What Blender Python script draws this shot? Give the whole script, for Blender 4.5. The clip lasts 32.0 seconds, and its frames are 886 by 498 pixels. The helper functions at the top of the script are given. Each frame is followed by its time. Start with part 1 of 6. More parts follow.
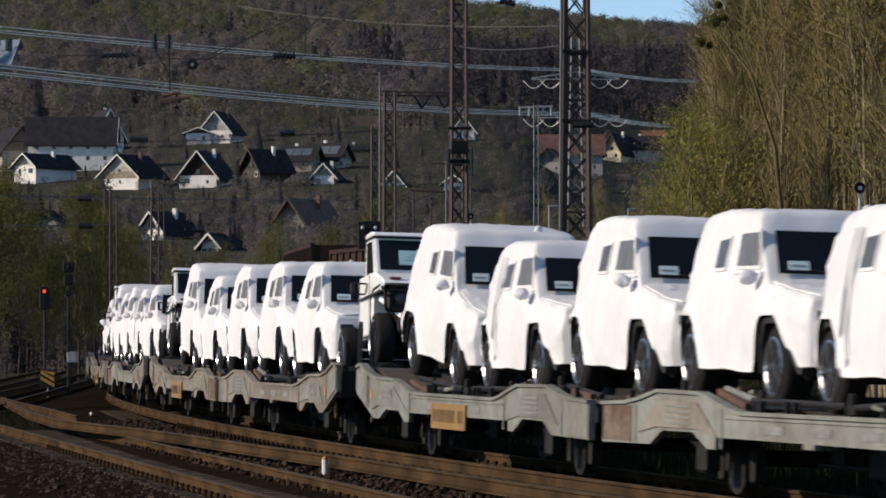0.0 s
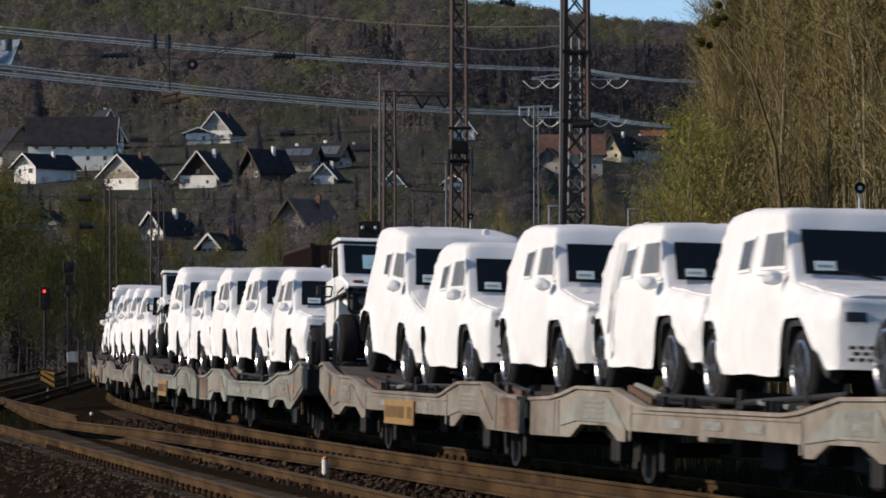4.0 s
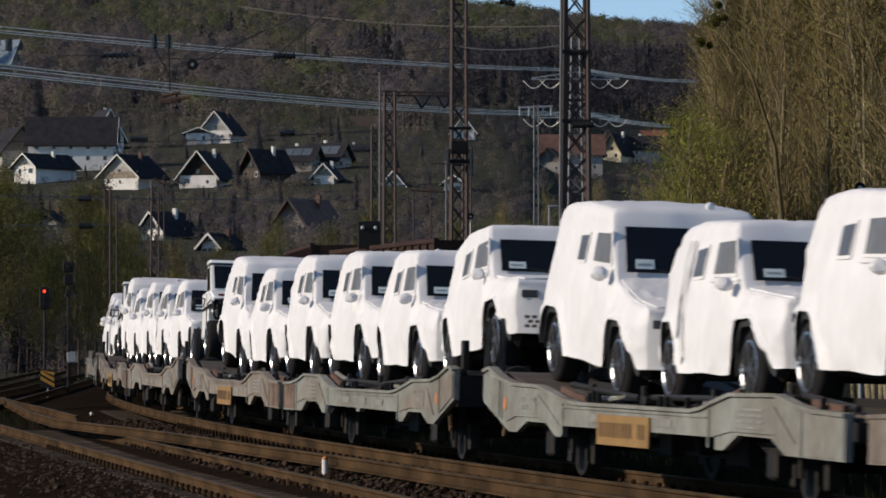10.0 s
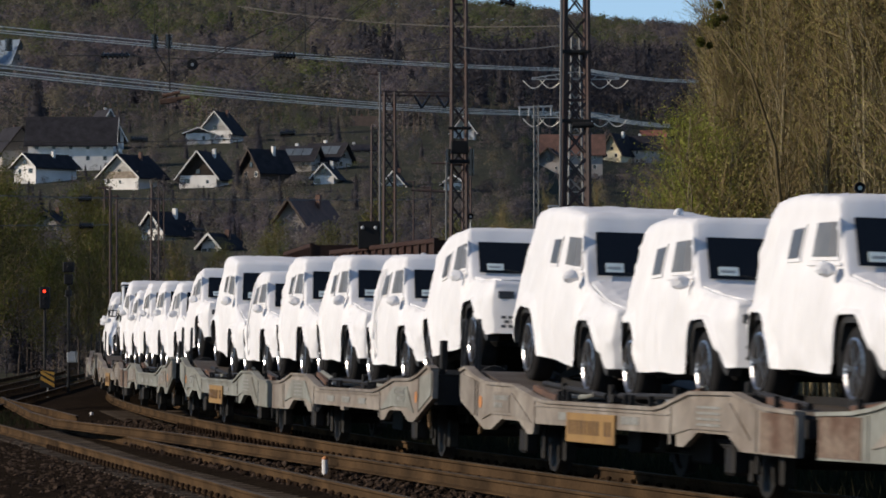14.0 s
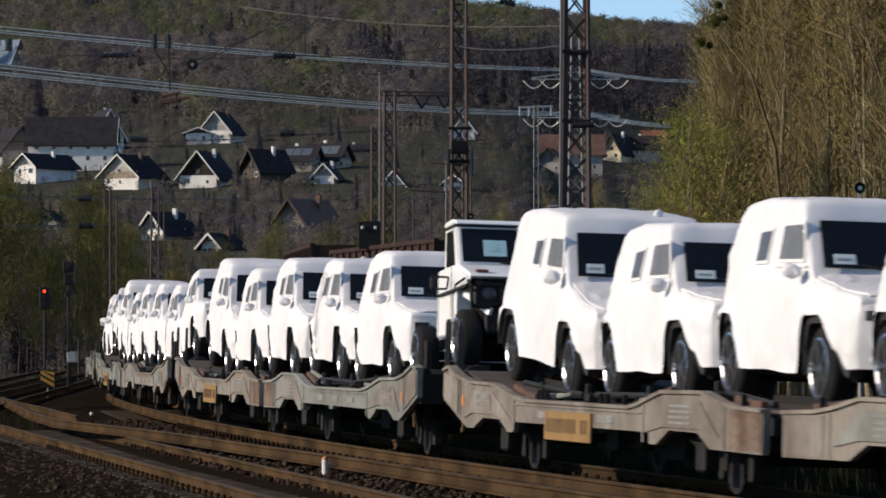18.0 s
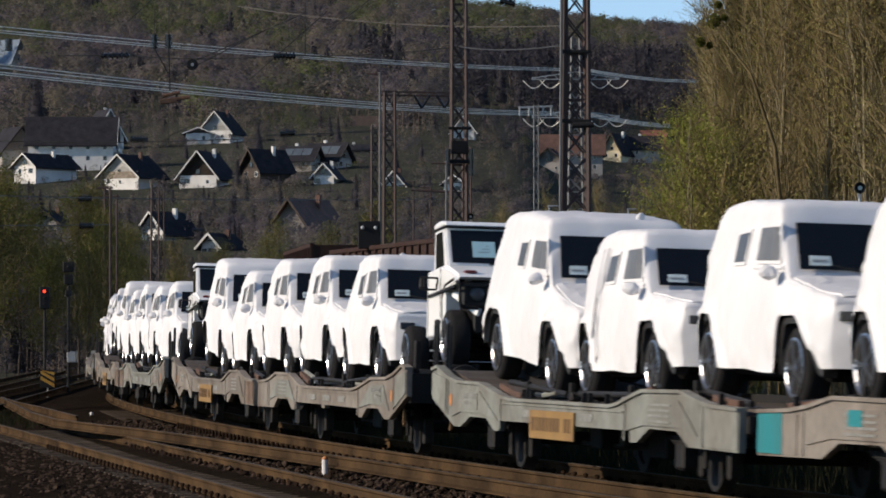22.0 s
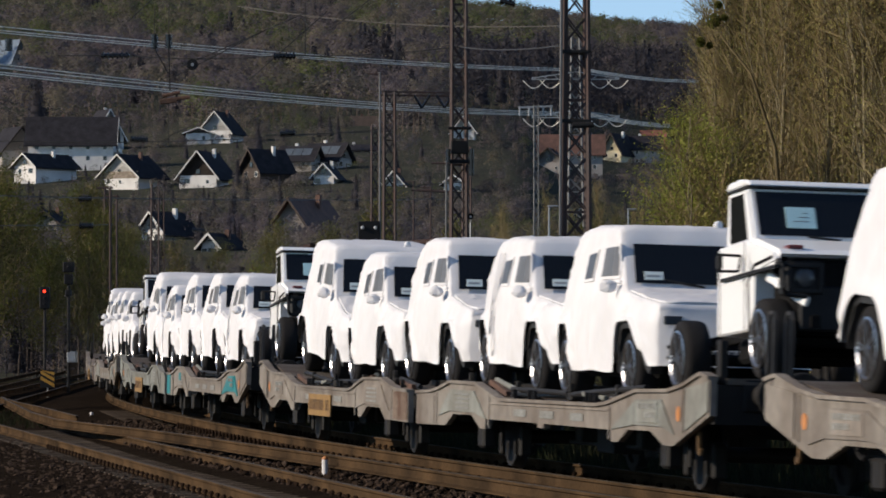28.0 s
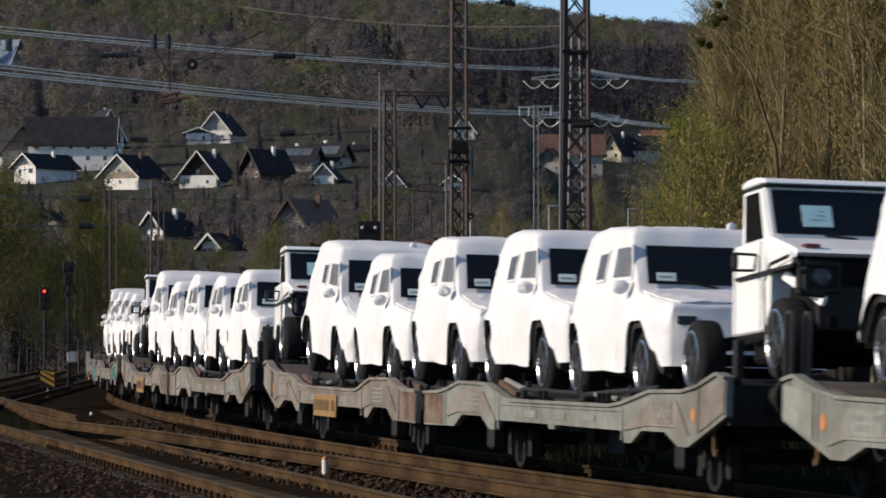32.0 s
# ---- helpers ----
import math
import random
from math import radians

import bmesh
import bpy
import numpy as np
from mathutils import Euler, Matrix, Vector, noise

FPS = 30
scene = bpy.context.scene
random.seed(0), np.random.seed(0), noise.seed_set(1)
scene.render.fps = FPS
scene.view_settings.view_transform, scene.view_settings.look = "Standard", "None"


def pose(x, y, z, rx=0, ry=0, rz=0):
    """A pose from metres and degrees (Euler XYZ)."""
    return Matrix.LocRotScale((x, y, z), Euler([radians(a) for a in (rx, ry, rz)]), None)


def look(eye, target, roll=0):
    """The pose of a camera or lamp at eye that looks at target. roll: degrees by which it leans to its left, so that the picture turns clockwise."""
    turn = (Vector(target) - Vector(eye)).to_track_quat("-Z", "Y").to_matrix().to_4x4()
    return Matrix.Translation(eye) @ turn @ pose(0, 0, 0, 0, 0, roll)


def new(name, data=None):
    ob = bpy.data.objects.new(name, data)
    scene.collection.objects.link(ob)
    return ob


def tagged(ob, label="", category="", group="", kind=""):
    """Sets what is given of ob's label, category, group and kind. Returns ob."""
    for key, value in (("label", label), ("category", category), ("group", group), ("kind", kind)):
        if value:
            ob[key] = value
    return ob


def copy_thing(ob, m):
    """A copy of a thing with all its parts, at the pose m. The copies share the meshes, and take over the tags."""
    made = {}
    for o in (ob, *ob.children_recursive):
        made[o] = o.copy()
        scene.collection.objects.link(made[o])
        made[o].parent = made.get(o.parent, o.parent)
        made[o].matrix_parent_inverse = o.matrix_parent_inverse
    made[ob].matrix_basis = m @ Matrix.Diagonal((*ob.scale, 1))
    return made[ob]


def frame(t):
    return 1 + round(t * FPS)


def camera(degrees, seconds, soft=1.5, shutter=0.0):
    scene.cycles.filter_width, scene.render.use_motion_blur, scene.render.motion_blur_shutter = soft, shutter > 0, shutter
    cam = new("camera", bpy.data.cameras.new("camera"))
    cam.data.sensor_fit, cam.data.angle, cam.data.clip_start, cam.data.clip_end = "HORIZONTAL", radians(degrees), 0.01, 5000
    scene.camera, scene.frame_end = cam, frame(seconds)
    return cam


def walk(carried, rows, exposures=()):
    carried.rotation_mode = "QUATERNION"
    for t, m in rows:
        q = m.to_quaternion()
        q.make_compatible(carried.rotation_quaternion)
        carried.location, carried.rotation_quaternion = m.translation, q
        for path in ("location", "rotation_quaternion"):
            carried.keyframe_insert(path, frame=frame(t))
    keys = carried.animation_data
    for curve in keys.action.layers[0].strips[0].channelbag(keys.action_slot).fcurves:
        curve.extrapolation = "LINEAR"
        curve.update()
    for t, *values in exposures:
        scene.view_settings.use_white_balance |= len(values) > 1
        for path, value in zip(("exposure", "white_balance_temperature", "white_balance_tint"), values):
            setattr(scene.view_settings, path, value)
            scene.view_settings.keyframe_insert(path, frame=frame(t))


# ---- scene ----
# ---- camera: it stands still beside the line, with a long lens ----
cam = camera(11.79, 32.0, soft=1.75, shutter=0.5)
EYE = pose(0.0, 0.0, 1.53, 91.245, 0, 0)
walk(cam, [(0.0, EYE), (32.0, EYE)], [(0.0, 0.11), (6.0, 0.09), (8.0, 0.05), (10.0, -0.06), (12.0, -0.05), (14.0, 0.03), (17.0, 0.14), (19.0, 0.18), (22.0, 0.16), (25.0, 0.15), (28.0, 0.11), (30.0, 0.18), (32.0, 0.16)])

# ---- world, sun ----
SUN_AZ, SUN_EL = radians(-101.0), radians(24.0)      # from +y towards +x
world = bpy.data.worlds.new("sky")
scene.world = world
world.use_nodes = True
wn = world.node_tree.nodes
sky = wn.new("ShaderNodeTexSky")
sky.sky_type, sky.sun_disc = "NISHITA", False
sky.sun_elevation, sky.sun_rotation = SUN_EL, SUN_AZ
sky.air_density, sky.dust_density, sky.ozone_density = 0.62, 0.0, 2.2
wn["Background"].inputs["Strength"].default_value = 0.135
world.node_tree.links.new(sky.outputs[0], wn["Background"].inputs["Color"])
sun_from = Vector((math.sin(SUN_AZ) * math.cos(SUN_EL), math.cos(SUN_AZ) * math.cos(SUN_EL), math.sin(SUN_EL)))
lamp = bpy.data.lights.new("sun", "SUN")
lamp.energy, lamp.angle, lamp.color = 4.4, radians(0.53), (1.0, 0.865, 0.715)
sun = new("sun", lamp)
sun.matrix_world = look(sun_from * 400, (0, 0, 0))

# ---- the line of the train: heading as a smooth function of the way s ----
LEAD = 30.05                      # length of one double wagon with its coupling
CANT = 1.5
DECK = 0.855


def heading(s):
    c = min(max(s, -90.0), 112.0)
    h = 0.225 - 2.398e-3 * c + 43.385e-6 * c * c / 2 - 81.685e-8 * c ** 3 / 6
    if s > 112.0:
        h -= (s - 112.0) * 2.7e-3
    return h


STEP = 0.5
LINE = []


def lay_line():
    fwd, back = [(4.319, 38.741)], [(4.319, 38.741)]
    for i in range(700):
        h = heading((i + 0.5) * STEP)
        x, y = fwd[-1]
        fwd.append((x - math.sin(h) * STEP, y + math.cos(h) * STEP))
    for i in range(900):
        h = heading(-(i + 0.5) * STEP)
        x, y = back[-1]
        back.append((x + math.sin(h) * STEP, y - math.cos(h) * STEP))
    LINE.extend(back[:0:-1] + fwd)


lay_line()


def on_line(s, n=0.0):
    """Point at the way s, n metres to the left of the centre line."""
    f = min(max(s / STEP + 900, 0), len(LINE) - 2.001)
    i = int(f)
    f -= i
    (x0, y0), (x1, y1) = LINE[i], LINE[i + 1]
    h = heading(s)
    return x0 + (x1 - x0) * f - n * math.cos(h), y0 + (y1 - y0) * f - n * math.sin(h)


def travelled(t):
    """Metres that the train has gone since 29 s."""
    u = (t - 16) / 16
    return -98.99 + 124.235 * u - 2.22 * u ** 2 + 0.642 * u ** 3 - 1.368 * u ** 4


def chord(s0, s1, z0=0.0, z1=0.0):
    """Pose of a rigid thing whose front point lies at s0 and rear point at s1 of the line, +y away."""
    (xa, ya), (xb, yb) = on_line(s0), on_line(s1)
    rise = math.degrees(math.atan2(z1 - z0, s1 - s0))
    return pose(xa, ya, z0, 0, 0, math.degrees(math.atan2(-(xb - xa), yb - ya))) @ pose(0, 0, 0, rise, CANT, 0)


# ---- materials ----
def mat(name, color, rough=0.6, metal=0.0, var=0.15, scale=3.0, fine=60.0, bump=0.1, color2=None, spread=0.5, per=0.0, coat=0.0, streak=0.0, spec=0.5, bdist=0.01):
    """A surface with two scales of variation, a fine relief and, if wanted, another colour in patches and vertical streaks."""
    m = bpy.data.materials.new(name)
    m.use_nodes = True
    nt, nd = m.node_tree, m.node_tree.nodes
    b = nd["Principled BSDF"]
    b.inputs["Roughness"].default_value, b.inputs["Metallic"].default_value = rough, metal
    b.inputs["Coat Weight"].default_value = coat
    b.inputs["Specular IOR Level"].default_value = spec
    tc = nd.new("ShaderNodeTexCoord")
    n1, n2 = nd.new("ShaderNodeTexNoise"), nd.new("ShaderNodeTexNoise")
    n1.inputs["Scale"].default_value, n2.inputs["Scale"].default_value = scale, fine
    n1.inputs["Detail"].default_value, n2.inputs["Detail"].default_value = 6, 4
    vec = tc.outputs["Object"]
    if streak:
        mp = nd.new("ShaderNodeMapping")
        mp.inputs["Scale"].default_value = (1, 1, streak)
        nt.links.new(vec, mp.inputs[0])
        nt.links.new(mp.outputs[0], n1.inputs["Vector"])
    else:
        nt.links.new(vec, n1.inputs["Vector"])
    nt.links.new(vec, n2.inputs["Vector"])
    ramp = nd.new("ShaderNodeValToRGB")
    c2 = color2 or tuple(c * (1 - var * 2) for c in color)
    ramp.color_ramp.elements[0].position, ramp.color_ramp.elements[1].position = spread - 0.16, spread + 0.16
    ramp.color_ramp.elements[0].color, ramp.color_ramp.elements[1].color = (*c2, 1), (*color, 1)
    nt.links.new(n1.outputs[0], ramp.inputs[0])
    mix = nd.new("ShaderNodeMix")
    mix.data_type, mix.blend_type = "RGBA", "MULTIPLY"
    mix.inputs[0].default_value = 1.0
    gr = nd.new("ShaderNodeMapRange")
    gr.inputs["From Min"].default_value, gr.inputs["From Max"].default_value = 0.3, 0.7
    gr.inputs["To Min"].default_value, gr.inputs["To Max"].default_value = 1 - var, 1 + var
    nt.links.new(n2.outputs[0], gr.inputs[0])
    nt.links.new(ramp.outputs[0], mix.inputs[6])
    nt.links.new(gr.outputs[0], mix.inputs[7])
    out = mix.outputs[2]
    if per:
        oi, geo = nd.new("ShaderNodeObjectInfo"), nd.new("ShaderNodeNewGeometry")
        add = nd.new("ShaderNodeMath")
        nt.links.new(oi.outputs["Random"], add.inputs[0])
        nt.links.new(geo.outputs["Random Per Island"], add.inputs[1])
        fr = nd.new("ShaderNodeMath")
        fr.operation = "FRACT"
        nt.links.new(add.outputs[0], fr.inputs[0])
        pr = nd.new("ShaderNodeMapRange")
        pr.inputs["To Min"].default_value, pr.inputs["To Max"].default_value = 1 - per, 1 + per
        nt.links.new(fr.outputs[0], pr.inputs[0])
        m2 = nd.new("ShaderNodeMix")
        m2.data_type, m2.blend_type = "RGBA", "MULTIPLY"
        m2.inputs[0].default_value = 1.0
        nt.links.new(out, m2.inputs[6])
        nt.links.new(pr.outputs[0], m2.inputs[7])
        out = m2.outputs[2]
    nt.links.new(out, b.inputs["Base Color"])
    if bump:
        bp = nd.new("ShaderNodeBump")
        bp.inputs["Strength"].default_value, bp.inputs["Distance"].default_value = bump, bdist
        nt.links.new(n2.outputs[0], bp.inputs["Height"])
        nt.links.new(bp.outputs[0], b.inputs["Normal"])
    return m


def leafy(m, share=0.4):
    """Lets some light through thin leaves."""
    nt, nd = m.node_tree, m.node_tree.nodes
    p = nd["Principled BSDF"]
    tr, mx = nd.new("ShaderNodeBsdfTranslucent"), nd.new("ShaderNodeMixShader")
    mx.inputs[0].default_value = share
    nt.links.new(p.inputs["Base Color"].links[0].from_socket, tr.inputs["Color"])
    nt.links.new(p.outputs[0], mx.inputs[1])
    nt.links.new(tr.outputs[0], mx.inputs[2])
    nt.links.new(mx.outputs[0], nd["Material Output"].inputs["Surface"])
    return m


def glow(name, color, power):
    m = mat(name, color, 0.3)
    b = m.node_tree.nodes["Principled BSDF"]
    b.inputs["Emission Color"].default_value, b.inputs["Emission Strength"].default_value = (*color, 1), power
    return m


def wrap_mat():
    """White protective fabric with folds."""
    m = mat("white_wrap", (0.715, 0.705, 0.70), 0.6, var=0.035, scale=1.6, fine=3.2, bump=0.22, bdist=0.04, color2=(0.64, 0.632, 0.63), streak=0.3)
    return m


M = dict(
    wrap=wrap_mat(),
    grey=mat("grey_paint", (0.13, 0.13, 0.125), 0.6, var=0.12, scale=3, bump=0.05),
    glass=mat("car_glass", (0.006, 0.007, 0.008), 0.06, var=0.1, bump=0),
    sidewin=mat("film_window", (0.15, 0.145, 0.135), 0.35, var=0.15, bump=0.1),
    notice=mat("pale_blue_paper", (0.36, 0.56, 0.60), 0.7, var=0.05, bump=0),
    rearwin=mat("rear_film_window", (0.075, 0.072, 0.068), 0.3, var=0.15, bump=0.1),
    rustpaint=mat("rusted_brown_paint", (0.185, 0.145, 0.112), 0.8, var=0.25, scale=3, fine=20, bump=0.2, color2=(0.10, 0.062, 0.045), spec=0.1),
    paper=mat("paper", (0.55, 0.63, 0.62), 0.7, var=0.05, bump=0),
    ink=mat("ink", (0.22, 0.25, 0.26), 0.8, var=0.05, bump=0),
    rubber=mat("tyre_rubber", (0.021, 0.020, 0.020), 0.9, var=0.2, fine=90, bump=0.3, spec=0.15),
    rim=mat("alloy_rim", (0.46, 0.46, 0.47), 0.28, 0.95, var=0.08, bump=0.02),
    trim=mat("grey_plastic", (0.035, 0.034, 0.033), 0.55, var=0.2, bump=0.1, spec=0.3),
    dark=mat("dark_plastic", (0.014, 0.014, 0.014), 0.6, var=0.2, bump=0.1, spec=0.25),
    under=mat("underbody", (0.012, 0.0115, 0.011), 0.9, var=0.3, bump=0.2, spec=0.1),
    carwhite=mat("car_paint_white", (0.84, 0.84, 0.825), 0.35, var=0.015, bump=0, coat=0.15),
    chrome=mat("bright_metal", (0.6, 0.6, 0.6), 0.2, 1.0, var=0.05, bump=0),
    lens=mat("lamp_lens", (0.06, 0.062, 0.065), 0.22, var=0.1, bump=0.1),
    wagon=mat("wagon_grey_paint", (0.225, 0.200, 0.168), 0.7, var=0.16, scale=1.5, fine=7, bump=0.15, color2=(0.130, 0.104, 0.082), spread=0.47, streak=0.55, per=0.14, spec=0.2),
    wagon_b=mat("wagon_green_grey_paint", (0.215, 0.222, 0.196), 0.7, var=0.16, scale=1.4, fine=7, bump=0.15, color2=(0.135, 0.122, 0.100), spread=0.46, streak=0.55, per=0.12, spec=0.2),
    teal=mat("teal_paint", (0.0187, 0.1870, 0.1997), 0.5, var=0.10, scale=1.6, bump=0.08, color2=(0.0510, 0.1275, 0.1275), spread=0.40, streak=0.4),
    rust=mat("rusty_steel", (0.105, 0.052, 0.030), 0.85, var=0.25, scale=4, fine=50, bump=0.3, color2=(0.07, 0.038, 0.024)),
    # near-black: the shade under the wagons is put into this steel's colour
    steel=mat("dirty_shaded_steel", (0.014, 0.012, 0.010), 0.7, 0.3, var=0.25, scale=3, bump=0.2),
    deckm=mat("deck_plate", (0.085, 0.075, 0.062), 0.8, 0.1, var=0.3, scale=2.2, bump=0.3, color2=(0.055, 0.037, 0.026)),
    board=mat("ochre_board", (0.25, 0.145, 0.042), 0.7, var=0.15, scale=3, bump=0.08, color2=(0.19, 0.105, 0.035), spread=0.45),
    boardink=mat("board_brown", (0.13, 0.068, 0.018), 0.7, var=0.2, bump=0.05),
    mark=mat("pale_marking", (0.24, 0.24, 0.215), 0.6, var=0.3, scale=8, bump=0, color2=(0.15, 0.145, 0.125)),
    orange=mat("orange_mark", (0.50, 0.20, 0.06), 0.6, var=0.15, scale=8, bump=0),
    redlamp=mat("dark_red_lamp", (0.16, 0.018, 0.015), 0.3, var=0.1, bump=0),
    railhead=mat("rail_head", (0.080, 0.064, 0.048), 0.8, 0.0, var=0.15, bump=0.05, spec=0.05),
    railweb=mat("rail_rust", (0.080, 0.050, 0.027), 0.9, var=0.22, scale=0.8, fine=30, bump=0.2, color2=(0.032, 0.022, 0.014), spec=0),
    sleeper=mat("sleeper_concrete", (0.085, 0.066, 0.050), 0.95, var=0.2, scale=2, fine=30, bump=0.3, per=0.2, spec=0),
    # brighter copy of the sleeper colour, with sun on the edges painted in
    sleeperb=mat("sleeper_sunlit", (0.115, 0.092, 0.070), 0.95, var=0.2, scale=2, fine=30, bump=0.3, per=0.4, spec=0),
    fast=mat("fastening", (0.034, 0.022, 0.015), 0.9, var=0.3, bump=0.2, spec=0),
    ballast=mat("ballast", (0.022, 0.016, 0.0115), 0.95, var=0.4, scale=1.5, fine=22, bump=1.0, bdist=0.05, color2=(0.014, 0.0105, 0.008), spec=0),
    stone=mat("ballast_stone", (0.060, 0.042, 0.031), 0.95, var=0.3, scale=9, fine=40, bump=0.4, per=0.45, spec=0),
    mast=mat("mast_rust", (0.056, 0.030, 0.024), 0.8, 0.0, var=0.2, scale=1.2, fine=30, bump=0.2, color2=(0.041, 0.034, 0.032), spread=0.45),
    galv=mat("galvanised", (0.34, 0.35, 0.35), 0.5, 0.5, var=0.12, scale=2, bump=0.1),
    wire=mat("wire_alu", (0.80, 0.73, 0.62), 0.8, 0.0, var=0.1, bump=0),
    wiredark=mat("wire_copper", (0.05, 0.045, 0.04), 0.6, 0.4, var=0.1, bump=0),
    insul=mat("insulator_brown", (0.010, 0.009, 0.009), 0.25, var=0.2, bump=0),
)


# ---- mesh helpers ----
def mesh_of(bm, name, material, smooth=False):
    me = bpy.data.meshes.new(name)
    bm.normal_update()
    bm.to_mesh(me)
    bm.free()
    for m in (material if isinstance(material, (list, tuple)) else [material]):
        me.materials.append(m)
    if smooth:
        for p in me.polygons:
            p.use_smooth = True
    return me


def part(name, bm, material, parent=None, label="", smooth=False, at=None):
    """Links a bmesh as one mesh object, under a thing or a part where one is given."""
    ob = new(name, mesh_of(bm, name, material, smooth) if isinstance(bm, bmesh.types.BMesh) else bm)
    if parent is not None:
        ob.parent = parent
    if at is not None:
        ob.matrix_basis = at
    return tagged(ob, label)


def box(bm, x0, x1, y0, y1, z0, z1, bev=0.0):
    r = bmesh.ops.create_cube(bm, size=1.0, matrix=Matrix.LocRotScale(((x0 + x1) / 2, (y0 + y1) / 2, (z0 + z1) / 2), None, (abs(x1 - x0), abs(y1 - y0), abs(z1 - z0))))
    if bev:
        es = list({e for v in r["verts"] for e in v.link_edges})
        bmesh.ops.bevel(bm, geom=es, offset=bev, segments=1, affect="EDGES")


def bar(bm, a, b, r, seg=6, r2=None):
    a, b = Vector(a), Vector(b)
    d = b - a
    m = Matrix.Translation((a + b) / 2) @ d.to_track_quat("Z", "Y").to_matrix().to_4x4()
    bmesh.ops.create_cone(bm, cap_ends=True, segments=seg, radius1=r, radius2=r if r2 is None else r2, depth=d.length, matrix=m)


def beam(bm, a, b, w, h):
    """A square-edged bar from a to b, w wide and h high."""
    a, b = Vector(a), Vector(b)
    d = b - a
    m = Matrix.Translation((a + b) / 2) @ d.to_track_quat("Y", "Z").to_matrix().to_4x4() @ Matrix.Diagonal((w, d.length, h, 1))
    bmesh.ops.create_cube(bm, size=1.0, matrix=m)


def soften(bm, off, seg=1):
    bmesh.ops.bevel(bm, geom=bm.edges[:], offset=off, segments=seg, affect="EDGES", clamp_overlap=True)
    bmesh.ops.recalc_face_normals(bm, faces=bm.faces)


def sweep(bm, pts, w, h):
    """A square-edged strip along points, as one piece."""
    rings = []
    for i, p in enumerate(pts):
        d = (Vector(pts[min(i + 1, len(pts) - 1)]) - Vector(pts[max(i - 1, 0)])).normalized()
        side = d.cross(Vector((0, 0, 1)))
        side = side.normalized() if side.length > 1e-4 else Vector((1, 0, 0))
        up = side.cross(d)
        rings.append([bm.verts.new(Vector(p) + side * a * w / 2 + up * c * h / 2) for a, c in ((-1, -1), (1, -1), (1, 1), (-1, 1))])
    for a, c in zip(rings, rings[1:]):
        for k in range(4):
            bm.faces.new((a[k], a[(k + 1) % 4], c[(k + 1) % 4], c[k]))
    bm.faces.new(rings[0][::-1])
    bm.faces.new(rings[-1])
    bmesh.ops.recalc_face_normals(bm, faces=bm.faces)


def slab(bm, outline, x0, x1):
    """A plate whose outline lies in the y-z plane, between x0 and x1."""
    a = [bm.verts.new((x0, y, z)) for y, z in outline]
    b = [bm.verts.new((x1, y, z)) for y, z in outline]
    bm.faces.new(a)
    bm.faces.new(b[::-1])
    n = len(a)
    for i in range(n):
        bm.faces.new((a[i], b[i], b[(i + 1) % n], a[(i + 1) % n])[::-1])
    bmesh.ops.recalc_face_normals(bm, faces=bm.faces)


def lathe(bm, profile, seg=24, axis="X"):
    """Turns (along, radius) points about an axis."""
    rings = []
    for a, r in profile:
        ring = []
        for i in range(seg):
            c, s = math.cos(2 * math.pi * i / seg) * r, math.sin(2 * math.pi * i / seg) * r
            ring.append(bm.verts.new((a, c, s) if axis == "X" else (c, s, a)))
        rings.append(ring)
    for p, q in zip(rings, rings[1:]):
        for i in range(seg):
            bm.faces.new((p[i], p[(i + 1) % seg], q[(i + 1) % seg], q[i]))
    bm.faces.new(rings[0][::-1])
    bm.faces.new(rings[-1])
    bmesh.ops.recalc_face_normals(bm, faces=bm.faces)


def raw(name, verts, faces, material, parent=None, smooth=False):
    me = bpy.data.meshes.new(name)
    me.from_pydata([tuple(v) for v in verts], [], [tuple(f) for f in faces])
    for m in (material if isinstance(material, (list, tuple)) else [material]):
        me.materials.append(m)
    if smooth:
        me.polygons.foreach_set("use_smooth", [True] * len(me.polygons))
    me.update()
    ob = new(name, me)
    if parent is not None:
        ob.parent = parent
    return ob


def empty(name, label="", category="", group="", kind=""):
    ob = new(name)
    ob.empty_display_size = 0.2
    return tagged(ob, label, category, group, kind)


def lerp(x, pts):
    if x <= pts[0][0]:
        return pts[0][1]
    for (a, u), (b, v) in zip(pts, pts[1:]):
        if x <= b:
            return u + (v - u) * (x - a) / (b - a)
    return pts[-1][1]


# ---- the cars: origin under the front axle, front towards -y, camera side -x ----
BASE = 2.87
TYRE = 0.39
LONG_BASE = 3.03


def car_top(y, tall):
    """Height of the wrapped car's upper line."""
    r = 1.905 + tall
    ws = 1.22 + 0.5 * tall
    return lerp(y, [(-0.90, 1.00), (-0.88, 1.05), (-0.82, 1.075), (-0.3, 1.115), (0.42, ws - 0.03), (0.50, ws), (0.82, r - 0.215), (0.85, r - 0.085), (0.93, r - 0.012), (1.05, r), (2.2, r + 0.03), (3.0, r - 0.01), (3.26, r - 0.06), (3.40, r - 0.20), (3.45, r - 0.54)])


def car_edge(y, tall):
    """Height at which the side turns into the top."""
    return car_top(y, tall) - lerp(y, [(-0.90, 0.02), (0.3, 0.035), (0.8, 0.05), (0.86, 0.05), (1.0, 0.08), (3.2, 0.09), (3.6, 0.14)])


ARCHES = (((-0.80, 0.39), (-0.72, 0.43), (-0.26, 0.83), (-0.15, 0.88), (0.26, 0.87), (0.34, 0.82), (0.43, 0.60), (0.46, 0.36)),
          ((2.36, 0.36), (2.40, 0.50), (2.58, 0.80), (2.68, 0.86), (3.02, 0.86), (3.12, 0.80), (3.34, 0.48), (3.38, 0.40)))


